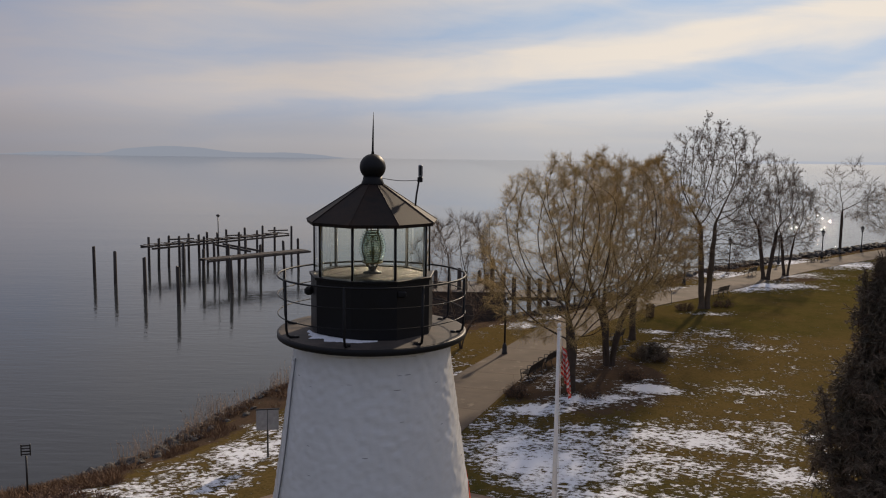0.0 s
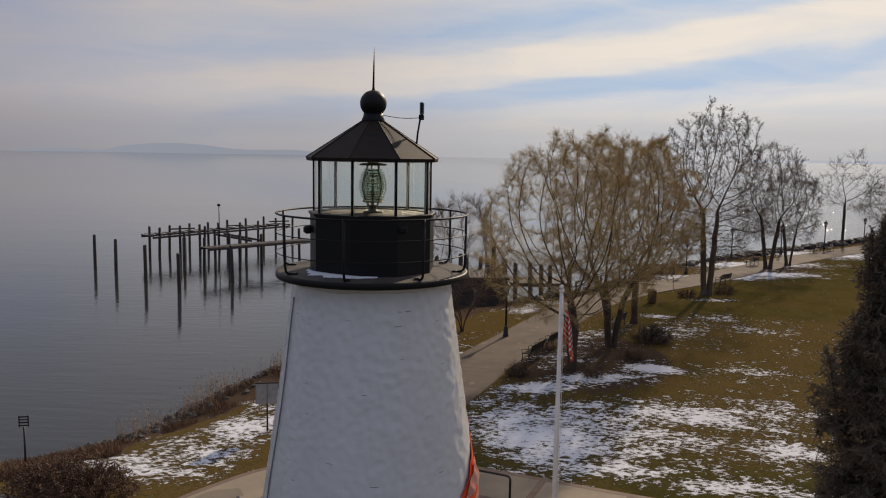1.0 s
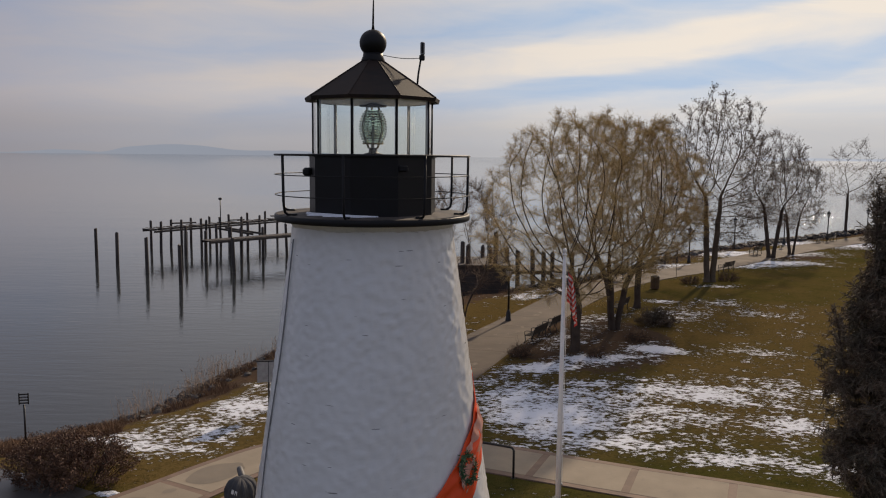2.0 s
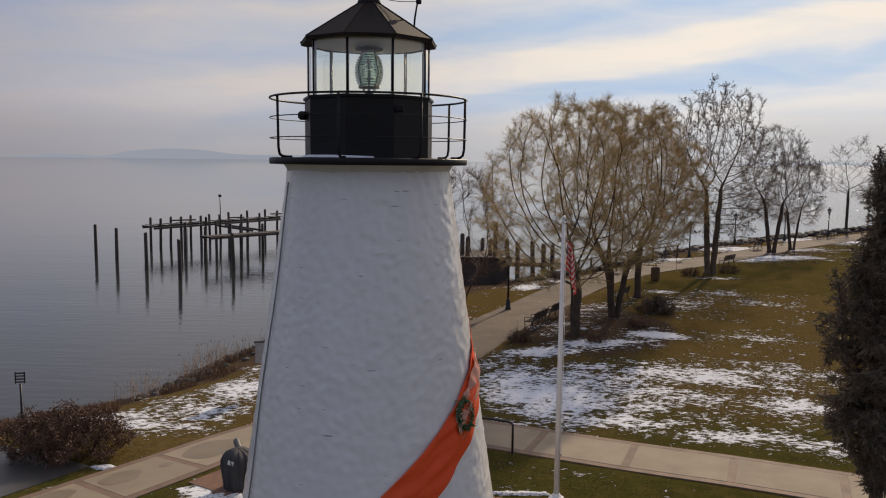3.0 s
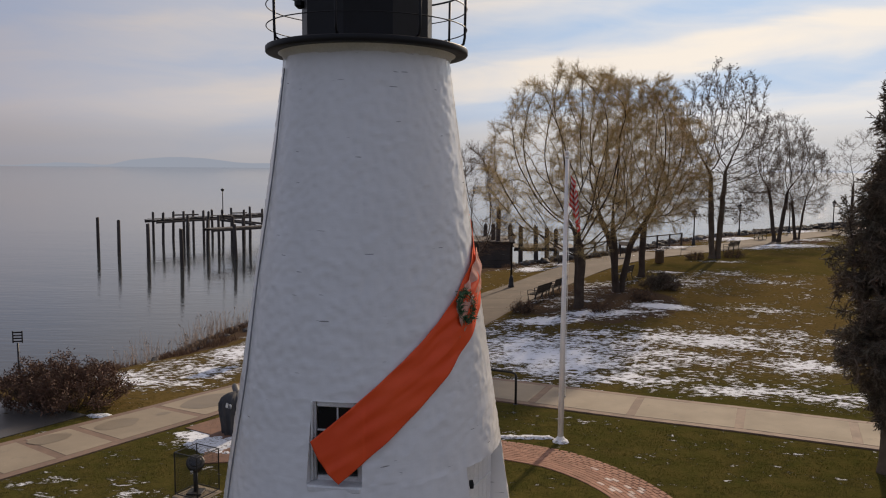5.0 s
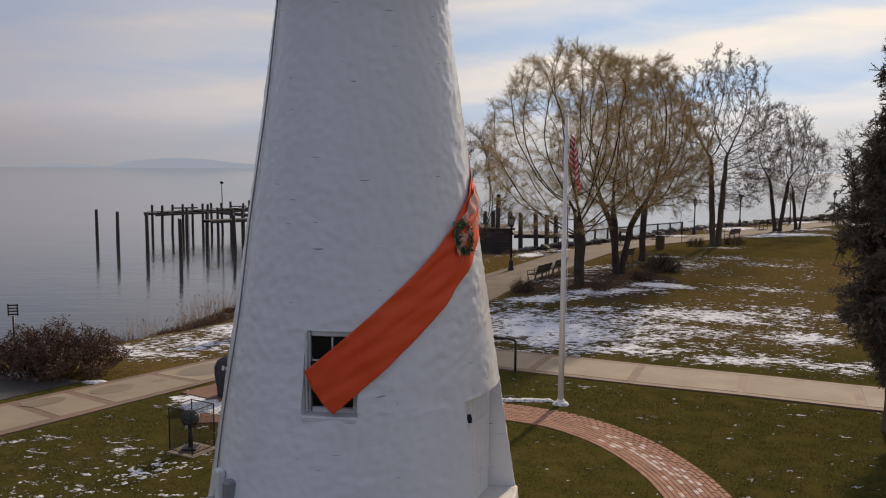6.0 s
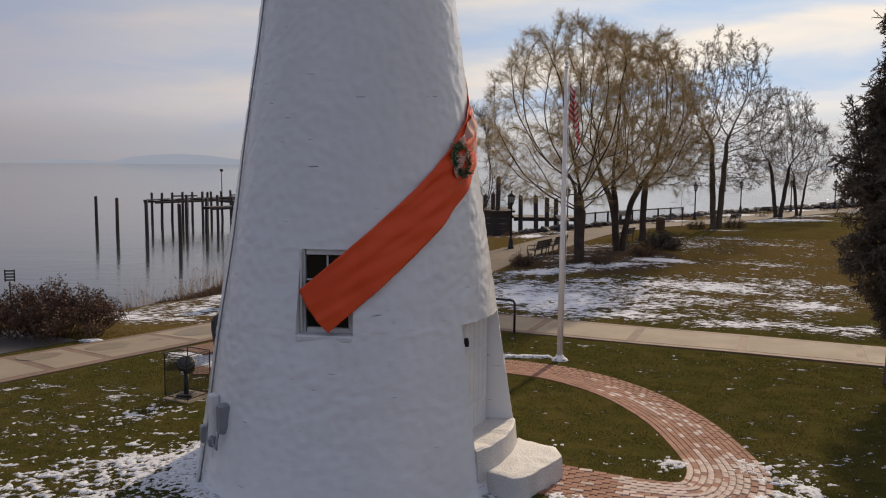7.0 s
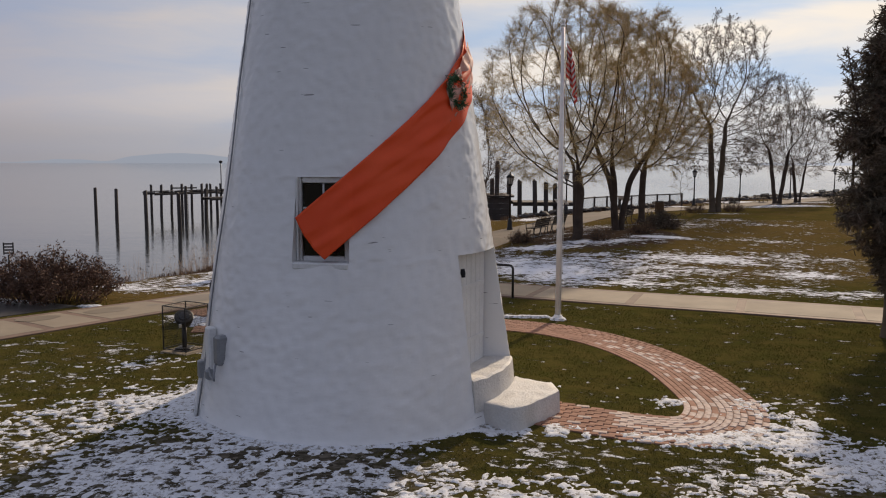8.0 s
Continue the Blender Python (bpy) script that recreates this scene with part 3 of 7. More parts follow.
SNOWY = [(3.3, 28.7, 2.2, 2.0, 0.13), (2.2, 31.0, 2.4, 2.6, 0.12), (5.5, 29.5, 2.6, 2.4, 0.05), (4.5, 32.6, 4.5, 1.6, 0.075), (9.5, 33.5, 3.0, 2.0, 0.05), (5.0, 26.3, 4.0, 0.9, 0.10), (7.8, 29.6, 4.2, 3.0, 0.085), (8.8, 25.2, 2.2, 0.8, 0.12), (11.8, 24.4, 2.2, 0.7, 0.15), (12.4, 28.3, 1.8, 1.2, 0.11), (10.1, 31.9, 1.3, 0.8, 0.11),
         (13.8, 33.0, 2.2, 1.4, 0.12), (13.0, 30.2, 4.5, 3.0, 0.05), (14.5, 38.4, 3.0, 1.6, 0.10), (16.8, 51.4, 2.4, 1.6, 0.13), (18.4, 48.0, 3.4, 1.3, 0.12), (13.3, 51.5, 1.0, 0.7, 0.16), (20.3, 42.7, 4.0, 2.5, 0.06), (13.5, 47.0, 2.0, 3.0, 0.09),
         (-9.8, 27.2, 3.2, 2.2, 0.125), (-12.8, 27.2, 1.8, 1.4, 0.07), (-8.3, 30.5, 1.8, 1.8, 0.13), (-6.5, 33.5, 2.2, 3.0, 0.13), (-6.4, 20.4, 0.9, 0.7, 0.18), (-7.6, 15.6, 2.4, 1.6, 0.055), (-9.5, 18.0, 3.0, 1.5, 0.03), (3.8, 35.3, 1.7, 0.7, 0.25), (6.8, 36.4, 1.8, 0.7, 0.29), (9.6, 38.0, 1.4, 0.8, 0.28), (4.5, 38.8, 2.5, 1.5, 0.08), (8.0, 43.5, 2.0, 1.5, 0.08),
         (-3.0, 9.0, 4.5, 3.2, 0.11), (6.0, 10.2, 2.6, 1.6, 0.10), (1.5, 8.6, 3.0, 1.2, 0.06), (6.3, 13.6, 1.6, 0.7, 0.05), (28.9, 73.0, 5.0, 2.0, 0.25), (5.0, 54.0, 1.6, 1.2, 0.2), (8.0, 56.5, 3.0, 1.2, 0.17), (14.0, 62.0, 3.0, 1.5, 0.17), (20.0, 70.0, 4.0, 2.0, 0.17), (27.0, 79.0, 5.0, 2.5, 0.17), (38.0, 90.0, 6.0, 3.0, 0.17), (5.5, 41.0, 2.2, 1.6, 0.09), (8.5, 46.5, 2.0, 1.4, 0.12), (1.0, 41.5, 1.2, 3.0, 0.09), (25, 70, 3.5, 1.2, 0.14), (33, 80, 6, 2.5, 0.15), (46, 88, 7, 3.5, 0.17), (19, 58.0, 2.0, 0.8, 0.2), (17, 66, 4, 2, 0.12), (-1.0, 44.0, 1.5, 5.0, 0.08)]


def snow_cover(X, Y):
    """How much of the ground old snow hides: about 0.36 hardly any, 0.5 half, 0.6 nearly all."""
    snow = np.full(np.shape(X), 0.362)
    for cx, cy, rx, ry, amp in SNOWY:
        snow = snow + amp * np.exp(-(((X - cx) / rx) ** 2 + ((Y - cy) / ry) ** 2))
    return snow


def build_ground():
    def axis(lo, hi, bands):
        vals, v = [], lo
        while v < hi:
            vals.append(v)
            v += next((s for a, b, s in bands if a <= v < b), 200.0)
        return np.array(vals + [hi])
    xs = axis(-3000, 3000, [(-400, -80, 40), (-80, -24, 4), (-24, 26, 0.28), (26, 60, 0.9), (60, 120, 3), (120, 400, 20)])
    ys = axis(-2500, 2500, [(-400, -60, 40), (-60, 4, 4), (4, 48, 0.28), (48, 110, 0.8), (110, 160, 3), (160, 400, 20)])
    X, Y = np.meshgrid(xs, ys)
    Z = lie(X, Y)
    near = (np.abs(X) < 70) & (Y > -30) & (Y < 130)
    bumps = np.zeros(X.shape)
    for j in range(X.shape[0]):
        for i in range(X.shape[1]):
            if near[j, i]:
                p = Vector((X[j, i], Y[j, i], 0))
                bumps[j, i] = 0.035 * noise.noise(p * 0.45) + 0.014 * noise.noise(p * 1.9)
    S = shore_side(X, Y)
    Z = Z + bumps * np.where(S > -2.5, 3.0, np.where((Y < 22) & (S < -3), 0.25, 1.0))
    nx, ny = len(xs), len(ys)
    verts = np.stack([X, Y, Z], -1).reshape(-1, 3)
    idx = np.arange(nx * ny).reshape(ny, nx)
    faces = np.stack([idx[:-1, :-1], idx[:-1, 1:], idx[1:, 1:], idx[1:, :-1]], -1).reshape(-1, 4)
    me = bpy.data.meshes.new("ground")
    me.from_pydata(verts.tolist(), [], faces.tolist())
    me.materials.append(GROUND)
    me.polygons.foreach_set("use_smooth", [True] * len(me.polygons))
    snow = snow_cover(X, Y)
    snow = np.where((Y > 52) & (X > 14) & (Y < 68), snow - 0.03, snow)
    litter = np.maximum(0.8 * np.exp(-((X + 2.6) / 3.2) ** 2 - ((Y - 9.8) / 2.1) ** 2), 0.5 * np.exp(-((X - 4.5) / 3.5) ** 2 - ((Y - 9.6) / 1.0) ** 2))
    bed = np.clip(1.25 - np.hypot((X - 6.6) / 4.7, (Y - 40.6) / 6.4), 0, 1) * 1.6
    bed = np.clip(np.maximum(bed, np.clip(1.2 - np.hypot((X - 31.6) / 5, (Y - 78) / 3), 0, 1) * 1.5), 0, 1)
    bed = np.maximum(bed, 0.62 * sstep(-3.4, -1.2, S) * (S < 6) * (Y < 110))
    dry = np.clip(np.maximum(sstep(-4.5, -0.5, S), np.maximum(0.8 * sstep(-9, -5, S) * sstep(28, 31, Y) * sstep(12, 7, X), 0.75 * sstep(-4, -7, X) * sstep(21, 24, Y))) + 0.55 * sstep(23, 30, Y) * sstep(-2, 3, X) * (1 - 0.5 * sstep(47, 55, Y)), 0, 1)
    col = np.stack([np.clip(snow, 0, 1), bed, dry, np.clip(litter, 0, 1)], -1).reshape(-1, 4)
    at = me.color_attributes.new("cover", "FLOAT_COLOR", "POINT")
    at.data.foreach_set("color", col.astype(np.float32).ravel())
    me.update()
    tagged(new("ground", me), "winter lawn with broken old snow, mulch bed and bank", "ground", kind="structure")


build_ground()
g = Geo()
g.add([(-4800, -3000, WATER_Z), (4800, -3000, WATER_Z), (4800, 4800, WATER_Z), (-4800, 4800, WATER_Z)], [(0, 1, 2, 3)])
tagged(part("water", g, WATER), "calm grey bay water under a hazy sky", "water", kind="structure")


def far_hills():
    """The low far shore, so distant that only haze shows, painted as an even glow."""
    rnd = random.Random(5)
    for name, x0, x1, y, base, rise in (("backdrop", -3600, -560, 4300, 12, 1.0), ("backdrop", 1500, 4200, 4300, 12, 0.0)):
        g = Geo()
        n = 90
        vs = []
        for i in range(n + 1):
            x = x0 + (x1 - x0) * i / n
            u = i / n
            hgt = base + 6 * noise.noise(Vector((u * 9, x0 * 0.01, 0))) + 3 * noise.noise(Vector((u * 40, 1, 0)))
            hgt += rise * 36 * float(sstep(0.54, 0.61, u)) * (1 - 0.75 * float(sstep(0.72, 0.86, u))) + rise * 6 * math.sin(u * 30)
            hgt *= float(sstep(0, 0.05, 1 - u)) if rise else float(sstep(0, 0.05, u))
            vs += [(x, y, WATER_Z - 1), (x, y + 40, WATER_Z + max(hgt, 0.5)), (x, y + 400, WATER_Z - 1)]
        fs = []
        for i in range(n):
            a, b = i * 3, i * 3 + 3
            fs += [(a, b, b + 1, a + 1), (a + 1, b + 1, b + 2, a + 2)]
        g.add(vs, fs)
        tagged(part(name, g, HILL if rise else SUN_HILL, smooth=True), "low hills across the bay, glowing in a painted blue-grey haze colour", "hills", kind="structure")


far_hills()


# ---------------------------------------------------------------- walks
def spline(pts, step):
    """Even points along a smooth line through pts."""
    P = [Vector((*p, 0)) if len(p) == 2 else Vector(p) for p in pts]
    P = [P[0] * 2 - P[1]] + P + [P[-1] * 2 - P[-2]]
    fine = []
    for i in range(1, len(P) - 2):
        a, b, c, d = P[i - 1:i + 3]
        for k in range(40):
            t = k / 40
            fine.append(0.5 * ((2 * b) + (c - a) * t + (2 * a - 5 * b + 4 * c - d) * t * t + (3 * b - a - 3 * c + d) * t ** 3))
    fine.append(P[-2])
    out, left = [fine[0].copy()], step
    for p, q in zip(fine, fine[1:]):
        d = (q - p).length
        while d >= left:
            p = p + (q - p) * (left / d)
            out.append(p.copy())
            d, left = (q - p).length, step
        left -= d
    return out


def offset_line(line):
    """(point, sideways unit to the left) along a line."""
    res = []
    for i, p in enumerate(line):
        d = (line[min(i + 1, len(line) - 1)] - line[max(i - 1, 0)]).normalized()
        res.append((p, Vector((-d.y, d.x, 0))))
    return res


def slab(sides, lo, hi, top, thick=0.12, drop=0.006):
    """A strip between two sideways offsets along (point, side) pairs, laid on the land, with a worn edge."""
    g, vs = Geo(), []
    for p, s in sides:
        a, b = p + s * lo, p + s * hi
        za, zb = lie1(a.x, a.y) + top, lie1(b.x, b.y) + top
        e = s * 0.012
        vs += [(a.x, a.y, za - thick), (a.x, a.y, za - drop), (a.x + e.x, a.y + e.y, za), (b.x - e.x, b.y - e.y, zb), (b.x, b.y, zb - drop), (b.x, b.y, zb - thick)]
    n = len(sides)
    fs = []
    for i in range(n - 1):
        fs += [(i * 6 + k, i * 6 + 6 + k, i * 6 + 7 + k, i * 6 + 1 + k) for k in range(5)]
    fs += [tuple(range(6)), tuple(range((n - 1) * 6 + 5, (n - 1) * 6 - 1, -1))]
    return g.add(vs, fs)


WALK = [(-15.0, 12.2), (-12.0, 16.3), (-9.95, 19.2), (-9.24, 20.3), (-7.9, 22.4), (-6.9, 24.0), (-5.6, 25.4), (-3.5, 26.3), (-1, 26.0), (1.5, 25.0), (5.2, 23.45), (8.0, 22.4), (11.4, 21.0), (16, 19.3), (24, 16.6), (34, 13.5)]
walk_line = offset_line(spline(WALK, 0.2375))
PROM = [(-2.6, 27.4), (-1.6, 32), (0.4, 37), (2.6, 42.2), (4.5, 46.2), (7.2, 51.6), (10.6, 57.2), (15, 62.6), (20, 67.4), (27.4, 75.2), (36, 84.2), (47, 94), (62, 107), (90, 128)]
prom_line = offset_line(spline(PROM, 0.5))


def build_walks():
    pavement = thing("pavement", pose(0, 0, 0), "pale concrete walk panels banded with brown brick", "pavement", kind="structure")
    half, band = 1.2, 0.25

    def place(x, y):
        return min(range(len(walk_line)), key=lambda i: (walk_line[i][0].x - x) ** 2 + (walk_line[i][0].y - y) ** 2)
    # brick bands: close together by the lamp cage, then one to every 2.85 m
    first = place(5.25, 23.45)
    bands = [i for i in range(first % 12, len(walk_line) - 2, 12) if walk_line[i][0].x > -5.5]
    bands = [0] + [place(*p) for p in ((-12.3, 15.9), (-10.9, 17.9), (-9.95, 19.2), (-9.24, 20.3), (-7.85, 22.45))] + bands + [len(walk_line) - 1]
    for i, j in zip(bands, bands[1:]):
        seg = walk_line[i:j + 1]
        part("border", slab(seg, half - band, half, 0.035), BORDER_BRICK, pavement)
        part("border", slab(seg, -half, -half + band, 0.035), BORDER_BRICK, pavement)
        part("border", slab(seg[:2], -half + band + 0.004, half - band - 0.004, 0.034), BORDER_BRICK, pavement)
        part("panel", slab(seg[1:], -half + band + 0.004, half - band - 0.004, 0.040), CONCRETE, pavement)
    for x, y, a, b, r in ((-8.95, 21.3, 0.62, 0.40, 60), (-10.1, 19.95, 0.52, 0.36, 50), (-7.15, 23.75, 0.95, 0.66, 55), (-8.1, 22.35, 0.22, 0.14, 50)):
        n = 28
        pts = []
        for i in range(n):
            t = 2 * math.pi * i / n
            k = 1 + 0.16 * noise.noise(Vector((math.cos(t) * 1.5 + x, math.sin(t) * 1.5 + y, 0)))
            u, v = a * k * math.cos(t), b * k * math.sin(t)
            pts.append((x + u * math.cos(radians(r)) - v * math.sin(radians(r)), y + u * math.sin(radians(r)) + v * math.cos(radians(r))))
        g = Geo().add([(p, q, lie1(p, q) + 0.0445) for p, q in pts] + [(x, y, lie1(x, y) + 0.0455)], [(i, (i + 1) % n, n) for i in range(n)])
        part("damp_patch", g, DAMP_CONCRETE, pavement, "dark damp patch")
    apron = offset_line(spline([(-6.75, 20.9), (-6.1, 21.9), (-5.2, 23.1), (-4.2, 24.0)], 0.3))
    tagged(part("brick_apron", slab(apron, -1.0, 0.35, 0.02), PAD_BRICK), "red brick paving beside the walk", "pavement", kind="structure")
    pad = offset_line(spline([(-5.75, 21.2), (-5.45, 20.0), (-5.15, 18.4)], 0.3))
    tagged(part("brick_pad", slab(pad, -0.62, 0.62, 0.024), PAD_BRICK), "red brick pad under the covered cannon", "pavement", kind="structure")
    promenade = thing("promenade", pose(0, 0, 0), "tan concrete promenade along the shore", "path", kind="structure")
    for i in range(0, len(prom_line) - 6, 6):
        seg = prom_line[i:i + 7]
        seg = [(seg[0][0] + (seg[1][0] - seg[0][0]) * 0.03, seg[0][1])] + seg[1:]
        part("panel", slab(seg, -1.75, 1.75, 0.03), PATH_TAN, promenade)
    side = offset_line(spline([(-10.9, 20.9), (-13, 22), (-16, 23.2), (-20, 24.6)], 0.5))
    tagged(part("road", slab(side, -1.5, 1.5, 0.022), ASPHALT), "dark damp asphalt spur beside the walk", "road", kind="structure")


build_walks()


# ---------------------------------------------------------------- the lighthouse
XC, YC, TOP = -1.315, 13.25, 8.52
NINE = 9


def tower_r(z):
    return 1.255 + 1.29 * (max(0.0, (8.62 - z)) / 8.62) ** 1.06


def on_tower(deg, z, out=0.0):
    r = tower_r(z) + out
    a = radians(deg)
    return (r * math.sin(a), -r * math.cos(a), z)


WIN = (-16.5, 4.3, 2.545, 3.67)
DOOR = (47.8, 86.0, 0.84, 2.58)


def tower_shell():
    """Thick rubble wall with the window and door cut through it."""
    degs = sorted(set([round(-180 + i * 1.2, 3) for i in range(300)] + [WIN[0], WIN[1], DOOR[0], DOOR[1]]))
    degs = [d for d in degs if all(d == k or abs(d - k) > 0.45 for k in (*WIN[:2], *DOOR[:2]))]
    zs = sorted(set([round(-0.35 + i * 0.05, 3) for i in range(int((TOP + 0.35) / 0.05))] + [TOP, *WIN[2:], *DOOR[2:]]))
    zs = [z for z in zs if all(z == k or abs(z - k) > 0.02 for k in (*WIN[2:], *DOOR[2:], TOP))]
    nd, nz = len(degs), len(zs)

    def hole(d0, d1, z0, z1):
        dm, zm = (d0 + d1) / 2, (z0 + z1) / 2
        return any(h[0] < dm < h[1] and h[2] < zm < h[3] for h in (WIN, DOOR))
    g = Geo()
    vs = []
    for z in zs:
        for d in degs:
            r = tower_r(z)
            p = Vector((r * math.sin(radians(d)), -r * math.cos(radians(d)), z))
            q = Vector((p.x * 1.0, p.y * 1.0, p.z * 2.2))
            lump = 0.006 * noise.noise(q * 1.6) + 0.006 * noise.noise(q * 6.5 + Vector((3, 1, 0))) + 0.015 * noise.noise(Vector((p.x * 9, p.y * 9, p.z * 17)))
            lump += 0.05 * math.exp(-((z + 0.1) / 0.25) ** 2)
            k = (r + lump) / r
            vs.append((p.x * k, p.y * k, p.z))
    inner = len(vs)
    for z in zs:
        for d in degs:
            r = tower_r(z) - 0.52
            vs.append((r * math.sin(radians(d)), -r * math.cos(radians(d)), z))
    fs = []
    for j in range(nz - 1):
        for i in range(nd):
            k = (i + 1) % nd
            d1 = degs[k] if k else degs[0] + 360
            if hole(degs[i], d1, zs[j], zs[j + 1]):
                # reveals on the open sides of this cell
                a, b, c, e = j * nd + i, j * nd + k, (j + 1) * nd + k, (j + 1) * nd + i
                for h in (WIN, DOOR):
                    if h[0] <= degs[i] and d1 <= h[1] and h[2] <= zs[j] and zs[j + 1] <= h[3]:
                        if degs[i] == h[0]: fs.append((a, a + inner, e + inner, e))
                        if d1 == h[1]: fs.append((b, c, c + inner, b + inner))
                        if zs[j] == h[2]: fs.append((a, b, b + inner, a + inner))
                        if zs[j + 1] == h[3]: fs.append((e, e + inner, c + inner, c))
                continue
            fs.append((j * nd + i, j * nd + k, (j + 1) * nd + k, (j + 1) * nd + i))
            fs.append((inner + j * nd + i, inner + (j + 1) * nd + i, inner + (j + 1) * nd + k, inner + j * nd + k))
    t = (nz - 1) * nd
    fs += [(t + i, t + (i + 1) % nd, inner + t + (i + 1) % nd, inner + t + i) for i in range(nd)]
    return g.add(vs, fs)


def poly_pts(r, z, n=NINE):
    """Corners of the nine-sided lantern, one flat side to the front."""
    return [(r * math.sin(math.pi * (2 * k + 1) / n + LANTERN_TURN), -r * math.cos(math.pi * (2 * k + 1) / n + LANTERN_TURN), z) for k in range(n)]


LANTERN_TURN = radians(7.0)
lighthouse = thing("lighthouse", pose(XC, YC, 0), "white-painted round stone lighthouse with black nine-sided lantern", "lighthouse")
wall = part("tower_wall", tower_shell(), WHITEWASH, lighthouse, smooth=True)
smooth_edges(wall, 50)

def lantern_part(name, geo, mats, parent, label="", smooth=False):
    """A part of the gallery or lantern, drawn on its own heights and set down on the tower head."""
    geo.v = [(p[0] * 0.952, p[1] * 0.952, 8.60 + (p[2] - 8.77) * 0.94) for p in geo.v]
    return part(name, geo, mats, parent, label, smooth)


g = Geo().lathe([(1.32, 8.60), (1.37, 8.70), (1.40, 8.735), (1.54, 8.75), (1.57, 8.765)], 64)
lantern_part("cornice", g, WHITE_PAINT, lighthouse, "white soffit under the gallery", smooth=True)
g = Geo().lathe([(1.50, 8.738), (1.61, 8.738), (1.625, 8.755), (1.625, 8.828), (1.615, 8.84), (1.55, 8.842)], 72)
lantern_part("gallery_rim", g, BLACK_IRON, lighthouse, "black iron gallery rim", smooth=True)
g = Geo().lathe([(1.57, 8.75), (1.595, 8.846), (0.86, 8.852)], 64)
lantern_part("gallery_deck", g, DECK_TOP, lighthouse, "worn grey-brown gallery deck")
for z, r in ((9.16, 0.009), (9.49, 0.009), (9.81, 0.017)):
    g = Geo()
    if z > 9.7:
        g.ring(1.605, z, r, 80, 8)
    else:
        g.ring(1.605, z, r, 80, 6)
    lantern_part("rail", g, BLACK_IRON, lighthouse, smooth=True)
for k in range(8):
    a = radians(-10 + 45 * k)
    s, c = math.sin(a), -math.cos(a)
    g = Geo().tube([(1.47 * s, 1.47 * c, 8.855), (1.53 * s, 1.53 * c, 8.865), (1.575 * s, 1.575 * c, 8.90), (1.595 * s, 1.595 * c, 9.0), (1.605 * s, 1.605 * c, 9.82)], 0.021, 8)
    g.box((1.42 * s - 0.045, 1.42 * c - 0.045, 8.846), (1.42 * s + 0.045, 1.42 * c + 0.045, 8.875), 0.006)
    lantern_part("post", g, BLACK_IRON, lighthouse, smooth=True)

# the black drum under the glass, with its plates and two vents
R9 = 1.045
g = Geo()
rows = [poly_pts(r, z) for r, z in ((R9 + 0.03, 8.845), (R9 + 0.03, 9.78), (R9 + 0.055, 9.785), (R9 + 0.06, 9.825), (R9 + 0.045, 9.832), (R9 - 0.12, 9.832), (R9 - 0.12, 8.845))]
g.add([p for r in rows for p in r], [(j * NINE + k, j * NINE + (k + 1) % NINE, (j + 1) * NINE + (k + 1) % NINE, (j + 1) * NINE + k) for j in range(6) for k in range(NINE)])
drum = lantern_part("lantern_base", g, BLACK_IRON, lighthouse, "black iron lantern base of flat plates")
g = Geo().box((0.50, -0.985, 9.56), (0.64, -0.89, 9.66), 0.02)
lantern_part("vent", g, BLACK_IRON, drum)
g = Geo().box((-1.13, -0.30, 9.46), (-0.99, -0.10, 9.60), 0.04)
lantern_part("vent", g, BLACK_IRON, drum)
g = Geo().lathe([(0.94, 9.77), (0.94, 9.815), (0.1, 9.82)], 36)
lantern_part("lantern_floor", g, DECK_TOP, lighthouse, "worn grey lantern floor")

# glass storm panes between slim mullions, under the roof ring
bot, top = poly_pts(R9 - 0.035, 9.83), poly_pts(R9 - 0.035, 10.69)
for k in range(NINE):
    a, b = Vector(bot[k]), Vector(top[k])
    g = Geo().tube([a, b], 0.019, 6)
    lantern_part("mullion", g, BLACK_IRON, lighthouse, smooth=True)
    c, d = Vector(bot[(k + 1) % NINE]), Vector(top[(k + 1) % NINE])
    u = (c - a).normalized()
    n = Vector((u.y, -u.x, 0)) * 0.003
    q = [a + u * 0.02, c - u * 0.02, d - u * 0.02, b + u * 0.02]
    g = Geo().add([p + n for p in q] + [p - n for p in q], [(0, 1, 2, 3), (7, 6, 5, 4), (0, 4, 5, 1), (1, 5, 6, 2), (2, 6, 7, 3), (3, 7, 4, 0)])
    pane = lantern_part("pane", g, PANE, lighthouse)
    pane.visible_shadow = False
    inw = Vector((-a.x, -a.y, 0)).normalized() * 0.034
    g = Geo().tube([a + inw, b + inw], 0.017, 6)
    lantern_part("inner_bar", g, WHITE_PAINT, lighthouse, "white-painted inner bar", smooth=True)

g = Geo()
eave, fasc, apex = poly_pts(1.13, 10.69), poly_pts(1.145, 10.745), poly_pts(0.165, 11.38)
soff = poly_pts(0.94, 10.71)
rows = [soff, eave, fasc, apex]
g.add([p for r in rows for p in r], [(j * NINE + k, j * NINE + (k + 1) % NINE, (j + 1) * NINE + (k + 1) % NINE, (j + 1) * NINE + k) for j in range(3) for k in range(NINE)])
roof = lantern_part("roof", g, ROOF_IRON, lighthouse, "rust-tinged black iron roof")
for k in range(NINE):
    g = Geo().tube([Vector(fasc[k]) + Vector((0, 0, 0.006)), Vector(apex[k]) + Vector((0, 0, 0.006))], 0.008, 5)
    lantern_part("ridge", g, ROOF_IRON, roof)
g = Geo().lathe([(0.85, 10.68), (0.94, 10.69), (0.95, 10.73)], 36)
lantern_part("ceiling_ring", g, WHITE_PAINT, roof)
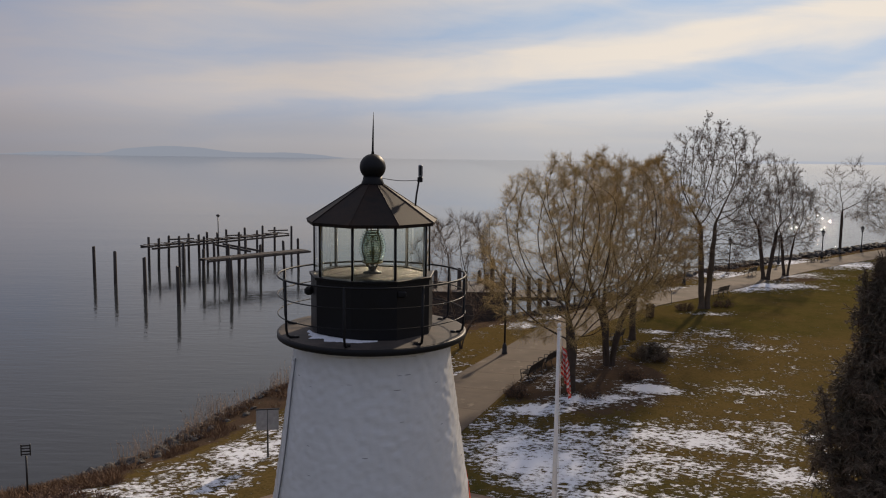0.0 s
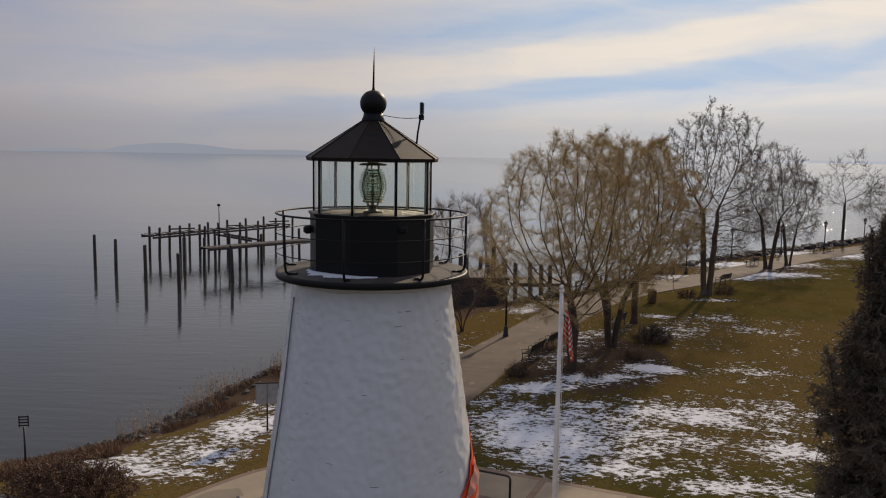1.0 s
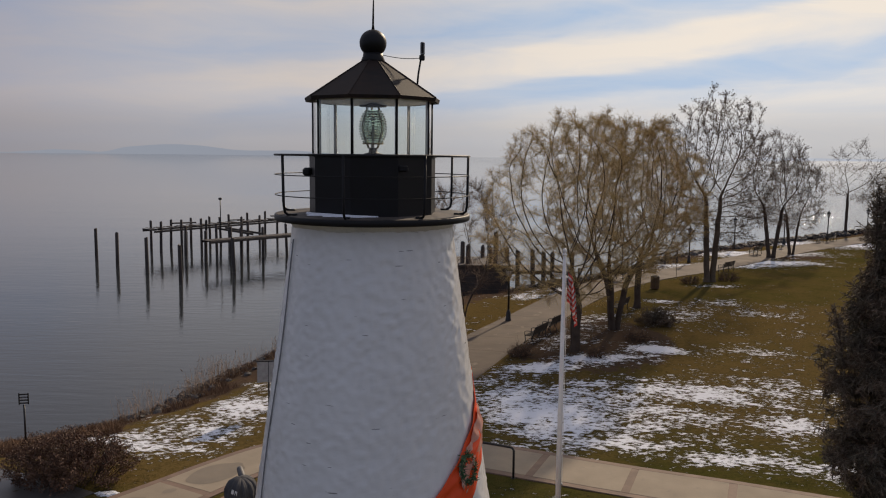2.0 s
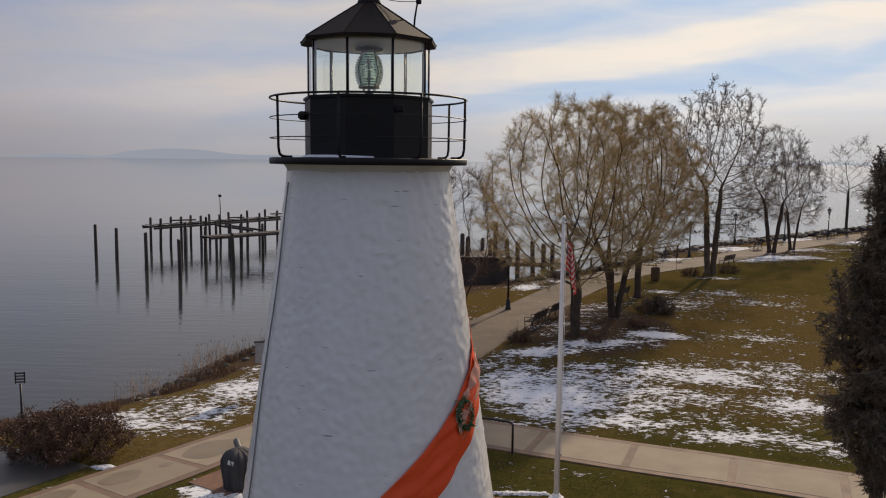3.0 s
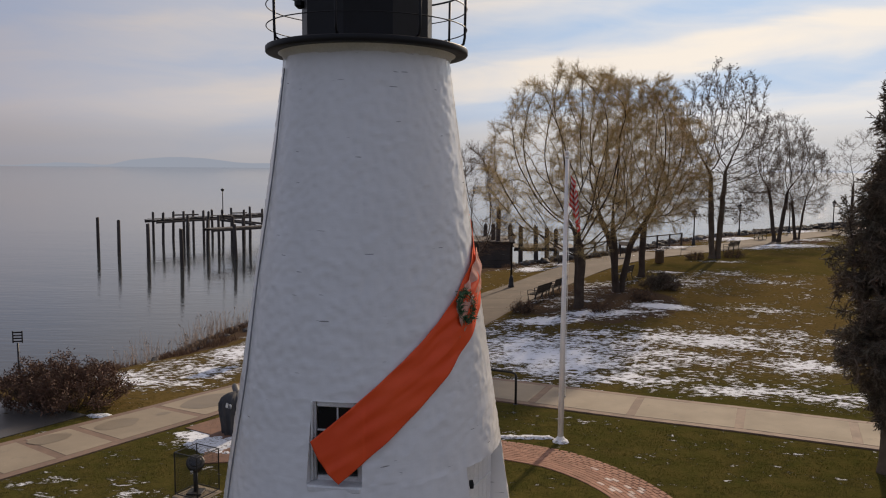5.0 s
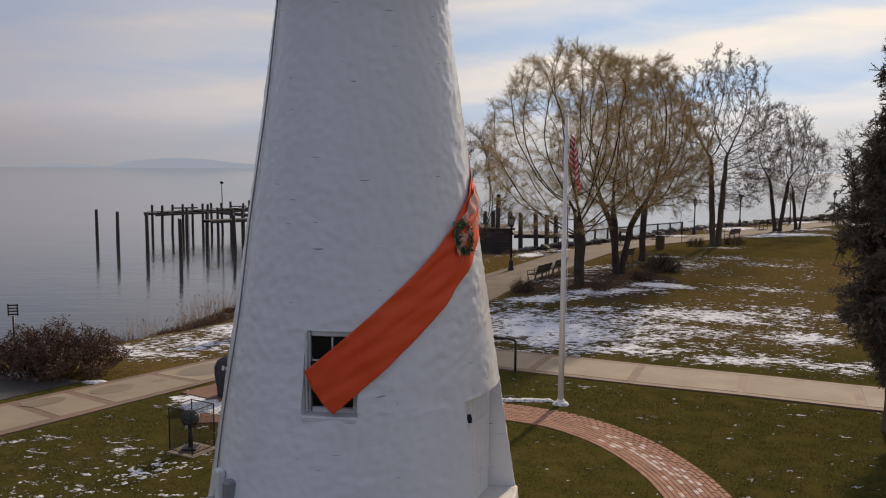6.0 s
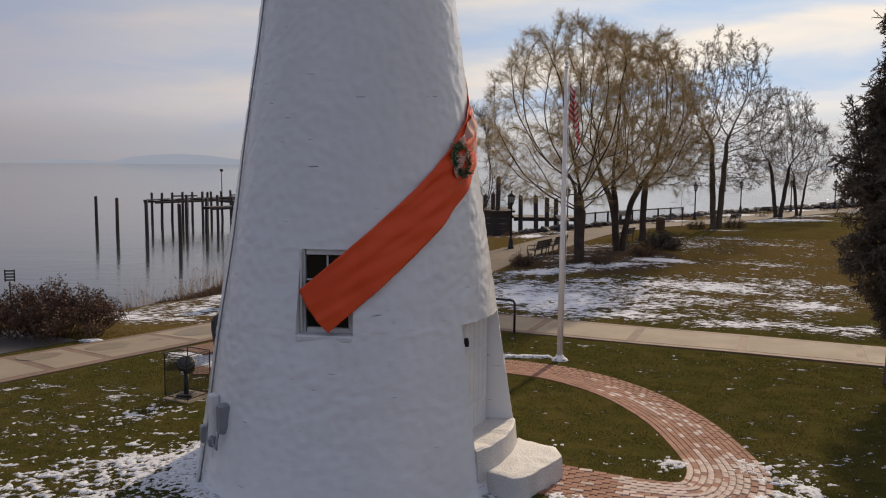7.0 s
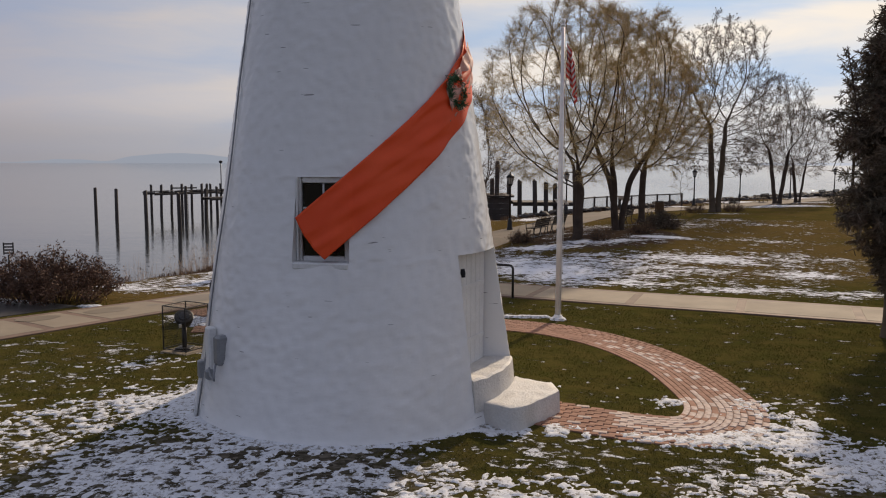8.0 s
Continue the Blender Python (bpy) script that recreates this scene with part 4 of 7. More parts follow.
g = Geo().lathe([(0.185, 11.34), (0.195, 11.38), (0.17, 11.44), (0.16, 11.50)], 28)
lantern_part("ventilator_neck", g, BLACK_IRON, roof, smooth=True)
g = Geo().lathe([(0.222 * math.sin(math.pi * i / 20) + 0.0005, 11.66 - 0.222 * math.cos(math.pi * i / 20)) for i in range(21)], 32)
lantern_part("ventilator_ball", g, BLACK_IRON, roof, smooth=True)
g = Geo().tube([(0, 0, 11.86), (0.0, 0, 11.94), (0.005, 0, 12.26), (0.012, 0, 12.59)], [0.03, 0.018, 0.013, 0.003], 8)
lantern_part("spire", g, BLACK_IRON, roof, smooth=True)
# lightning cable that follows the wall down
g = Geo()
g.tube([on_tower(-60 + 1.2 * math.sin(z * 2.1), z, 0.022) for z in [0.05 + 0.25 * i for i in range(34)]], 0.012, 6)
part("lightning_cable", g, GREY_METAL, lighthouse, smooth=True)


def fresnel_lens():
    lens = thing("lighthouse_lens", pose(XC, YC, 9.587) @ Matrix.Scale(0.945, 4), "green-tinted glass beehive lens on a brass pedestal", "lens")
    part("pedestal", Geo().lathe([(0.16, 0), (0.16, 0.02), (0.075, 0.04), (0.07, 0.10), (0.11, 0.12)], 20), CANNON, lens, smooth=True)
    for k in range(4):
        a = math.pi / 4 + k * math.pi / 2
        pts = [(0.10 * math.sin(a), -0.10 * math.cos(a), 0.11), (0.15 * math.sin(a), -0.15 * math.cos(a), 0.2), (0.235 * math.sin(a), -0.235 * math.cos(a), 0.45), (0.15 * math.sin(a), -0.15 * math.cos(a), 0.7), (0.13 * math.sin(a), -0.13 * math.cos(a), 0.8)]
        part("frame_bar", Geo().tube(pts, 0.009, 6), BRASS, lens, smooth=True)
    n = 13
    for i in range(n):
        z0, z1 = 0.20 + 0.54 * i / n, 0.20 + 0.54 * (i + 1) / n
        zm = (z0 + z1) / 2
        r = 0.232 * math.sqrt(max(0.2, 1 - ((zm - 0.45) / 0.34) ** 2))
        ring = Geo().lathe([(r - 0.035, z0 + 0.003), (r - 0.008, z0 + 0.003), (r + 0.012, zm), (r - 0.008, z1 - 0.003), (r - 0.035, z1 - 0.003), (r - 0.035, z0 + 0.003)], 28, cap=False)
        part("prism_ring", ring, LENS_GLASS, lens)
    part("cap", Geo().lathe([(0.22, 0.795), (0.235, 0.81), (0.22, 0.825), (0.10, 0.84), (0.02, 0.87)], 24), CANNON, lens, smooth=True)
    part("bulb", Geo().lathe([(0.022, 0.12), (0.022, 0.34), (0.035, 0.38), (0.042, 0.46), (0.03, 0.54), (0.002, 0.57)], 14), LAMP_GLASS, lens, smooth=True)
    part("base_ring", Geo().lathe([(0.17, 0.175), (0.18, 0.19), (0.17, 0.205), (0.10, 0.205), (0.10, 0.175)], 24), BRASS, lens, smooth=True)


fresnel_lens()


def roof_sensor():
    s = thing("roof_sensor", pose(XC + 0.685, YC + 0.13, 10.677) @ Matrix.Scale(0.945, 4), "small grey sensor on a bent post on the roof", "sensor")
    part("post", Geo().tube([(0, 0, -0.02), (0.02, 0, 0.2), (0.06, 0, 0.44)], 0.016, 8), BLACK_IRON, s, smooth=True)
    part("bracket", Geo().box((0.035, -0.04, 0.42), (0.125, 0.05, 0.51), 0.012), BLACK_IRON, s)
    part("housing", Geo().box((0.05, -0.04, 0.51), (0.125, 0.04, 0.72), 0.015), GREY_METAL, s)
    part("lens_strip", Geo().box((0.07, -0.046, 0.54), (0.105, -0.041, 0.70)), BLACK_IRON, s)
    pts = [(-0.58 + 0.66 * i / 8, -0.14 + 0.14 * i / 8, 0.49 - 0.03 * i / 8 - 0.03 * math.sin(math.pi * i / 8)) for i in range(9)]
    part("wire", Geo().tube(pts, 0.006, 5), BLACK_IRON, s, smooth=True)


roof_sensor()


def tower_window():
    """Sash window set deep in the wall, facing the front."""
    mid = radians((WIN[0] + WIN[1]) / 2)
    turn = Matrix.Rotation(mid, 3, "Z")
    back = tower_r(3.1) - 0.16
    w, z0, z1 = 0.355, WIN[2], WIN[3]
    win = thing("window_1", pose(XC, YC, 0), "small white sash window half covered by ribbon", "window", kind="structure")

    def put(name, a, b, mat, ch=0.008, parent=None):
        g = Geo().box(a, b, ch)
        g.v = [tuple(turn @ Vector((p[0], p[1] - back, p[2]))) for p in g.v]
        return part(name, g, mat, parent or win)
    put("frame", (-w, -0.03, z0), (-w + 0.055, 0.05, z1), WHITE_PAINT)
    put("frame", (w - 0.07, -0.03, z0), (w, 0.05, z1), WHITE_PAINT)
    put("frame", (-w + 0.07, -0.028, z1 - 0.08), (w - 0.07, 0.05, z1), WHITE_PAINT)
    put("frame", (-w + 0.07, -0.028, z0), (w - 0.07, 0.05, z0 + 0.07), WHITE_PAINT)
    for k in range(2):
        for j in range(3):
            x0 = -w + 0.075 + k * (w - 0.07)
            h = (z1 - z0 - 0.16) / 3
            put("pane", (x0 + 0.006, 0.006, z0 + 0.075 + j * h), (x0 + w - 0.087, 0.014, z0 + 0.075 + (j + 1) * h - 0.012), DARK_GLASS, 0)
    for x in (0.0,):
        put("glazing_bar", (x - 0.012, -0.012, z0 + 0.07), (x + 0.012, 0.004, z1 - 0.08), WHITE_PAINT, 0.003)
    for j in (1, 2):
        z = z0 + 0.075 + j * (z1 - z0 - 0.16) / 3 - 0.006
        d = 0.02 if j == 1 else 0.012
        put("glazing_bar", (-w + 0.07, -0.014, z - d), (w - 0.07, 0.0045, z + d), WHITE_PAINT, 0.003)
    put("sill", (-w - 0.02, -0.25, z0 - 0.085), (w + 0.02, 0.02, z0 + 0.006), WHITE_PAINT, 0.02)
    put("casing", (-w, -0.10, z0 + 0.02), (-w + 0.03, -0.034, z1), WHITE_PAINT, 0.006)


tower_window()


def tower_door():
    mid = radians(66.2)
    turn = Matrix.Rotation(mid, 3, "Z")
    back = tower_r(1.5) - 0.42
    d = thing("door_1", pose(XC, YC, 0), "white-painted plank door deep in its recess", "door", kind="structure")

    def put(name, a, b, mat, ch=0.008):
        g = Geo().box(a, b, ch)
        g.v = [tuple(turn @ Vector((p[0], p[1] - back, p[2]))) for p in g.v]
        return part(name, g, mat, d)
    for k in range(7):
        put("plank", (-0.60 + k * 0.172, -0.02, 0.84), (-0.60 + k * 0.172 + 0.166, 0.03, 2.56), WHITE_PAINT, 0.006)
    put("strap", (-0.58, -0.035, 1.2), (0.58, -0.021, 1.26), WHITE_PAINT, 0.004)
    put("strap", (-0.58, -0.035, 2.02), (0.58, -0.021, 2.08), WHITE_PAINT, 0.004)
    put("door_handle", (-0.50, -0.06, 1.68), (-0.44, -0.024, 1.8), BLACK_IRON, 0.01)
    # worn threshold stone, following the wall
    g = Geo()
    n, vs = 10, []
    for i in range(n + 1):
        a = DOOR[0] - 0.2 + (DOOR[1] - DOOR[0] + 1.0) * i / n
        jz = 0.012 * math.sin(i * 2.3)
        for r, z in ((tower_r(0.8) - 0.5, 0.72), (tower_r(0.8) - 0.5, 0.845), (tower_r(0.8) + 0.0, 0.86 + jz), (tower_r(0.8) + 0.035, 0.835 + jz), (tower_r(0.5) + 0.03, 0.40)):
            vs.append((r * math.sin(radians(a)), -r * math.cos(radians(a)), z))
    fs = [(i * 5 + k, i * 5 + k + 1, i * 5 + 6 + k, i * 5 + 5 + k) for i in range(n) for k in range(4)] + [tuple(range(4, -1, -1)), tuple(range(n * 5, n * 5 + 5))]
    part("threshold", g.add(vs, fs), STEP_PAINT, d)
    g = Geo()
    pl = [on_tower(49.2, z, 0.010) for z in (2.27, 2.33, 2.39)]
    g.tube(pl, [0.026, 0.036, 0.028], 10, squash=0.6)
    part("lock_box", g, BLACK_IRON, d)


tower_door()


def entrance_step():
    """A rough whitewashed block below the door."""
    s = thing("entrance_step", pose(1.14, 12.30, 0.14, 0, 0, 54.0), "rough white-painted stone step block", "step")
    g = Geo()
    nx, ny = 20, 12
    hx, hy, h = 0.76, 0.48, 0.37
    def edge(u, v):
        x, y = (u * 2 - 1) * hx, (v * 2 - 1) * hy
        c = 0.30 if x > 0 else 0.12
        over = abs(x) - hx + abs(y) - hy + c
        if over > 0 and y < 0:
            x -= math.copysign(over / 2, x)
            y -= math.copysign(over / 2, y)
        return x, y
    ring = [(i / nx, 0) for i in range(nx)] + [(1, i / ny) for i in range(ny)] + [(1 - i / nx, 1) for i in range(nx)] + [(0, 1 - i / ny) for i in range(ny)]
    n = len(ring)
    vs, fs = [], []
    for z, s_ in ((0, 1.0), (h * 0.5, 1.01), (h - 0.05, 1.0), (h - 0.012, 0.985), (h, 0.95), (h + 0.004, 0.8), (h + 0.006, 0.6), (h + 0.006, 0.4), (h + 0.006, 0.22), (h + 0.006, 0.08)):
        for u, v in ring:
            x, y = edge(u, v)
            x, y = x * s_, y * s_
            q = Vector((x * 3, y * 3, z * 4))
            k = (0.022 * noise.noise(q) + 0.016 * noise.noise(q * 2.7)) * min(1.0, s_ * 2)
            vs.append((x + k, y + k, z + (0.022 * noise.noise(q * 1.7 + Vector((9, 0, 0))) if z > 0.2 else -0.15)))
    for j in range(9):
        fs += [(j * n + i, j * n + (i + 1) % n, (j + 1) * n + (i + 1) % n, (j + 1) * n + i) for i in range(n)]
    fs.append(tuple(range(9 * n, 10 * n)))
    ob = part("block", g.add(vs, fs), STEP_PAINT, s, smooth=True)
    smooth_edges(ob, 28)


entrance_step()


def ribbon_low(d):
    return 2.73 + 0.0320 * d - 0.00006 * d * d


def ribbon_high(d):
    return 3.61 + 0.0300 * d - 0.00004 * d * d


def ribbon():
    """Broad cloth wound up the tower from the window, with folds."""
    r = thing("ribbon", pose(XC, YC, 0), "broad red cloth ribbon wound round the white tower", "ribbon")
    g = Geo()
    na, nv = 240, 26
    vs, fs = [], []
    for i in range(na + 1):
        d0 = -15.5 + 190 * i / na
        for k in range(nv + 1):
            v = k / nv
            skew = 11.5 * (1 - v) * max(0.0, 1 - i / 28)
            d = d0 + skew
            lo, hi = ribbon_low(d), ribbon_high(d)
            z = lo + (hi - lo) * v
            if i < 28:
                z -= 0.05 * (1 - i / 28) * math.sin(math.pi * v)
            fold = 0.012 * math.sin(v * 9 + d * 0.13) * noise.noise(Vector((d * 0.05, v * 2, 1))) + 0.014 * noise.noise(Vector((d * 0.11 + v * 3, v * 4, 4))) + 0.010 * noise.noise(Vector((d * 0.10 + v * 9, v * 2 - d * 0.02, 8))) * (0.5 + noise.noise(Vector((d * 0.04, v, 2))))
            fold *= 2.6
            bulge = 0.05 * math.sin(math.pi * v) * math.exp(-((d - 62) / 14) ** 2)
            out = 0.045 + fold + bulge
            if d < 5 and z < 3.6:
                out += 0.01
            out = out + (0.014 - out) * float(sstep(72, 88, d))
            vs.append(on_tower(d, z, out))
    for i in range(na):
        fs += [(i * (nv + 1) + k, (i + 1) * (nv + 1) + k, (i + 1) * (nv + 1) + k + 1, i * (nv + 1) + k + 1) for k in range(nv)]
    g.add(vs, fs)
    ob = part("cloth", g, RIBBON_RED, r, smooth=True)
    sol = ob.modifiers.new("thickness", "SOLIDIFY")
    sol.thickness, sol.offset = 0.006, -1
    # loose faded layer over the upper bend
    g = Geo()
    vs, fs = [], []
    for i in range(21):
        d = 50 + 30 * i / 20
        for k in range(13):
            v = 0.28 + 0.55 * k / 12
            z = ribbon_low(d) + 0.90 * v
            tear = 0.03 * noise.noise(Vector((d * 0.3, v * 7, 2)))
            vs.append(on_tower(d + 3 * noise.noise(Vector((v * 6, i * 0.4, 7))), z + 0.03 * noise.noise(Vector((d * 0.2, v * 4, 5))), 0.085 + tear + 0.02 * math.sin(v * 14)))
    fs = [(i * 13 + k, i * 13 + 13 + k, i * 13 + 14 + k, i * 13 + k + 1) for i in range(20) for k in range(12)]
    ob = part("bow", g.add(vs, fs), PINK_CLOTH, r, "faded pink torn bow cloth", smooth=True)
    sol = ob.modifiers.new("thickness", "SOLIDIFY")
    sol.thickness = 0.004


ribbon()


def wreath():
    w = thing("wreath", pose(XC, YC, 0), "green artificial wreath hung on the red ribbon", "wreath")
    rnd = random.Random(3)
    g = Geo()
    for i in range(620):
        a, b = rnd.uniform(0, 2 * math.pi), rnd.uniform(0, 2 * math.pi)
        rr = 0.155 + 0.06 * math.cos(b) * rnd.random()
        d, z = 56 + math.degrees(rr * math.sin(a) / tower_r(4.75)), 4.86 + rr * 1.3 * math.cos(a)
        p = Vector(on_tower(d, z, 0.085 + 0.03 * math.sin(b)))
        q = p + Vector((rnd.uniform(-1, 1), rnd.uniform(-1, 1), rnd.uniform(-1, 1))).normalized() * rnd.uniform(0.05, 0.1)
        s = (q - p).cross(Vector((rnd.uniform(-1, 1), rnd.uniform(-1, 1), rnd.uniform(-1, 1)))).normalized() * 0.008
        g.add([p - s, p + s, q + s * 0.4, q - s * 0.4], [(0, 1, 2, 3)])
    part("needles", g, WREATH_GREEN, w)
    g = Geo().tube([on_tower(56 + math.degrees(0.155 * math.sin(2 * math.pi * i / 24) / tower_r(4.75)), 4.86 + 0.20 * math.cos(2 * math.pi * i / 24), 0.075) for i in range(25)], 0.022, 6)
    part("hoop", g, WREATH_GREEN, w)


wreath()


def utility_boxes():
    u = thing("utility_box", pose(XC, YC, 0), "grey electric meter box with conduit on the wall", "utility box")

    def put(name, deg, z0, z1, w, dep, mat, ch=0.02, out=0.0):
        turn = Matrix.Rotation(radians(deg), 3, "Z")
        r = tower_r((z0 + z1) / 2) - 0.03
        g = Geo().box((-w / 2, -r - dep - out, z0), (w / 2, -r - out + 0.03, z1), ch)
        g.v = [tuple(turn @ Vector(p)) for p in g.v]
        return part(name, g, mat, u)
    put("meter_box", -46.0, 1.05, 1.47, 0.16, 0.14, GREY_METAL, 0.03)
    put("backing", -53.5, 0.55, 1.54, 0.17, 0.09, WHITE_PAINT)
    put("junction_box", -63, 0.72, 0.98, 0.14, 0.10, GREY_METAL)
    put("junction_box", -52, 0.80, 0.95, 0.11, 0.12, GREY_METAL, 0.03)
    pts = [on_tower(-46, 1.07, 0.08), on_tower(-46, 0.92, 0.09), on_tower(-45, 0.86, 0.10), on_tower(-47.5, 0.90, 0.10), on_tower(-49.5, 1.0, 0.10)]
    part("conduit", Geo().tube(pts, 0.017, 8), GREY_METAL, u, smooth=True)
    part("conduit", Geo().tube([on_tower(-59, 0.72, 0.06), on_tower(-59, 0.1, 0.06)], 0.025, 8), WHITE_PAINT, u, smooth=True)


utility_boxes()
g = Geo()
n = 60
vs = []
for i in range(n + 1):
    a = -75 + 85 * i / n
    w = 0.02 + 0.24 * abs(math.sin(math.pi * i / n)) * max(0.05, 0.6 + 0.9 * noise.noise(Vector((i * 0.17, 0, 0))) + 0.5 * noise.noise(Vector((i * 0.6, 3, 0))))
    for r, z in ((1.06, 8.85), (1.08, 8.85 + 0.035 * math.sin(math.pi * i / n) + 0.004), (1.07 + w * 0.5, 8.87 + 0.02 * math.sin(math.pi * i / n)), (1.07 + w, 8.85)):
        vs.append((r * math.sin(radians(a)), -r * math.cos(radians(a)), z))
g.add(vs, [(i * 4 + k, i * 4 + k + 1, i * 4 + 5 + k, i * 4 + 4 + k) for i in range(n) for k in range(3)])
tagged(lantern_part("snow_drift", g, SNOW, None, smooth=True), "thin old snow lying on the gallery deck", "snow", kind="stuff").matrix_world = pose(XC, YC, 0.002)


DRIFT = [(-3.2, 9.85, 3.6, 2.2, 0.64), (-4.9, 12.95, 1.2, 0.7, 0.40), (-6.6, 11.65, 1.4, 1.2, 0.36), (1.2, 9.55, 1.5, 0.55, 0.36), (3.2, 10.25, 2.4, 0.6, 0.22), (-5.0, 14.15, 1.0, 0.5, 0.25), (6.0, 10.85, 1.5, 0.9, 0.78), (4.6, 11.75, 1.0, 0.5, 0.52), (3.4, 11.55, 0.9, 0.25, 0.5), (4.9, 13.45, 0.4, 0.8, 0.36), (5.4, 12.65, 0.6, 0.6, 0.5), (4.2, 9.65, 2.0, 0.8, 0.28),
         (6.6, 13.65, 1.2, 0.5, 0.25), (3.7, 13.35, 0.6, 0.35, 0.42), (2.9, 11.45, 0.9, 0.25, 0.35), (-7.6, 14.65, 1.8, 0.9, 0.27), (-5.8, 15.45, 0.8, 0.4, 0.48), (-7.6, 13.15, 1.4, 0.7, 0.12), (-4.1, 12.45, 0.8, 0.9, 0.42), (0.6, 19.9, 1.3, 0.25, 0.35), (0.9, 11.5, 0.6, 0.25, 0.95), (1.75, 11.75, 0.3, 0.2, 0.6), (-3.0, 13.85, 0.6, 0.4, 0.3), (-5.2, 16, 0.6, 0.3, 0.4)]


def drift_at(x, y):
    """Plus where broken snow lies on the near lawn, minus where grass shows."""
    dens = 0.0
    for cx, cy, rx, ry, amp in DRIFT:
        dens += amp * math.exp(-((x - cx) / rx) ** 2 - ((y - cy) / ry) ** 2)
    r = math.hypot(x - XC, y - YC) - tower_r(0.1)
    a = math.degrees(math.atan2(x - XC, YC - y))
    if -100 < a < 62:
        dens += 0.8 * math.exp(-(max(r, 0) / (0.09 - 0.0022 * a if a < 20 else 0.06)) ** 2)
    if x > 0.3 and x < 3.2 and 10.1 < y < 11.4:
        dens -= 0.1
    p = Vector((x, y, 0.0))
    f1 = noise.voronoi(Vector((x * 6.6 + 0.9 * noise.noise(p * 6), y * 10.5 + 0.9 * noise.noise(p * 6 + Vector((7, 1, 0))), 0.0)))[0][0]
    return (dens - 0.56) * 0.62 + 0.55 * (f1 - 0.50) + 0.17 * noise.fractal(p * 3.4, 0.7, 2.1, 5) + 0.12 * noise.noise(p * 13) + 0.12 * noise.noise(p * 26)


def near_snow():
    """Old broken snow with real edges on the lawn, the bend of the path and the tower foot."""
    vs, ms, fs = [], [], []
    xs = np.arange(-9.2, 8.4, 0.03)
    ys = np.arange(8.6, 16.0, 0.034)
    for y in ys:
        for x in xs:
            m = drift_at(float(x), float(y))
            ms.append(m)
            vs.append((float(x), float(y), 0.014 * max(-1.8, min(1.0, m / 0.07)) + (0.014 if 1.5 < x < 5.3 and 11.1 < y < 14.8 else 0.0) + 0.004 * noise.noise(Vector((x * 9, y * 9, 3)))))
    Z = lie(np.array([v[0] for v in vs]), np.array([v[1] for v in vs]))
    vs = [(v[0], v[1], v[2] + float(z)) for v, z in zip(vs, Z)]
    nx = len(xs)
    for j in range(len(ys) - 1):
        for i in range(nx - 1):
            q = (j * nx + i, j * nx + i + 1, (j + 1) * nx + i + 1, (j + 1) * nx + i)
            if max(ms[k] for k in q) > -0.02:
                fs.append(q)
    used = sorted({k for q in fs for k in q})
    place = {k: n for n, k in enumerate(used)}
    g = Geo()
    g.add([vs[k] for k in used], [tuple(place[k] for k in q) for q in fs])
    tagged(part("broken_snow", g, CRUST, smooth=True), "crusted old snow broken by grass around the tower", "snow", kind="stuff")


near_snow()


def lone_snow(cx, cy, rx, ry, ragged, label):
    """A thin ragged blanket of old snow."""
    g, ms, vs, fs = Geo(), [], [], []
    xs, ys = np.arange(cx - 1.6 * rx, cx + 1.6 * rx, 0.04), np.arange(cy - 1.8 * ry, cy + 1.8 * ry, 0.04)
    for y in ys:
        for x in xs:
            p = Vector((float(x), float(y), 0.0))
            m = 0.75 - math.hypot((x - cx) / rx, (y - cy) / ry) + ragged * noise.fractal(p * 2.6, 0.8, 2.1, 5)
            ms.append(m)
            vs.append((p.x, p.y, lie1(p.x, p.y) + 0.026 + 0.03 * max(-1.5, min(1.0, m / 0.15)) + 0.01 * noise.noise(p * 9)))
    nx = len(xs)
    for j in range(len(ys) - 1):
        for i in range(nx - 1):
            q = (j * nx + i, j * nx + i + 1, (j + 1) * nx + i + 1, (j + 1) * nx + i)
            if max(ms[k] for k in q) > -0.02:
                fs.append(q)
    used = sorted({k for q in fs for k in q})
    place = {k: n for n, k in enumerate(used)}
    g.add([vs[k] for k in used], [tuple(place[k] for k in q) for q in fs])
    tagged(part("snow_patch", g, CRUST, smooth=True), label, "snow", kind="stuff")


lone_snow(-5.75, 19.75, 0.85, 0.75, 0.45, "leaf-strewn old snow on the brick pad")
lone_snow(1.75, 20.62, 0.85, 0.14, 0.4, "thin old snow along the brick path edge")
lone_snow(2.75, 20.36, 0.30, 0.22, 0.4, "thin old snow round the flagpole base")
lone_snow(-9.75, 22.15, 0.42, 0.20, 0.5, "old snow under the rusty shrub")


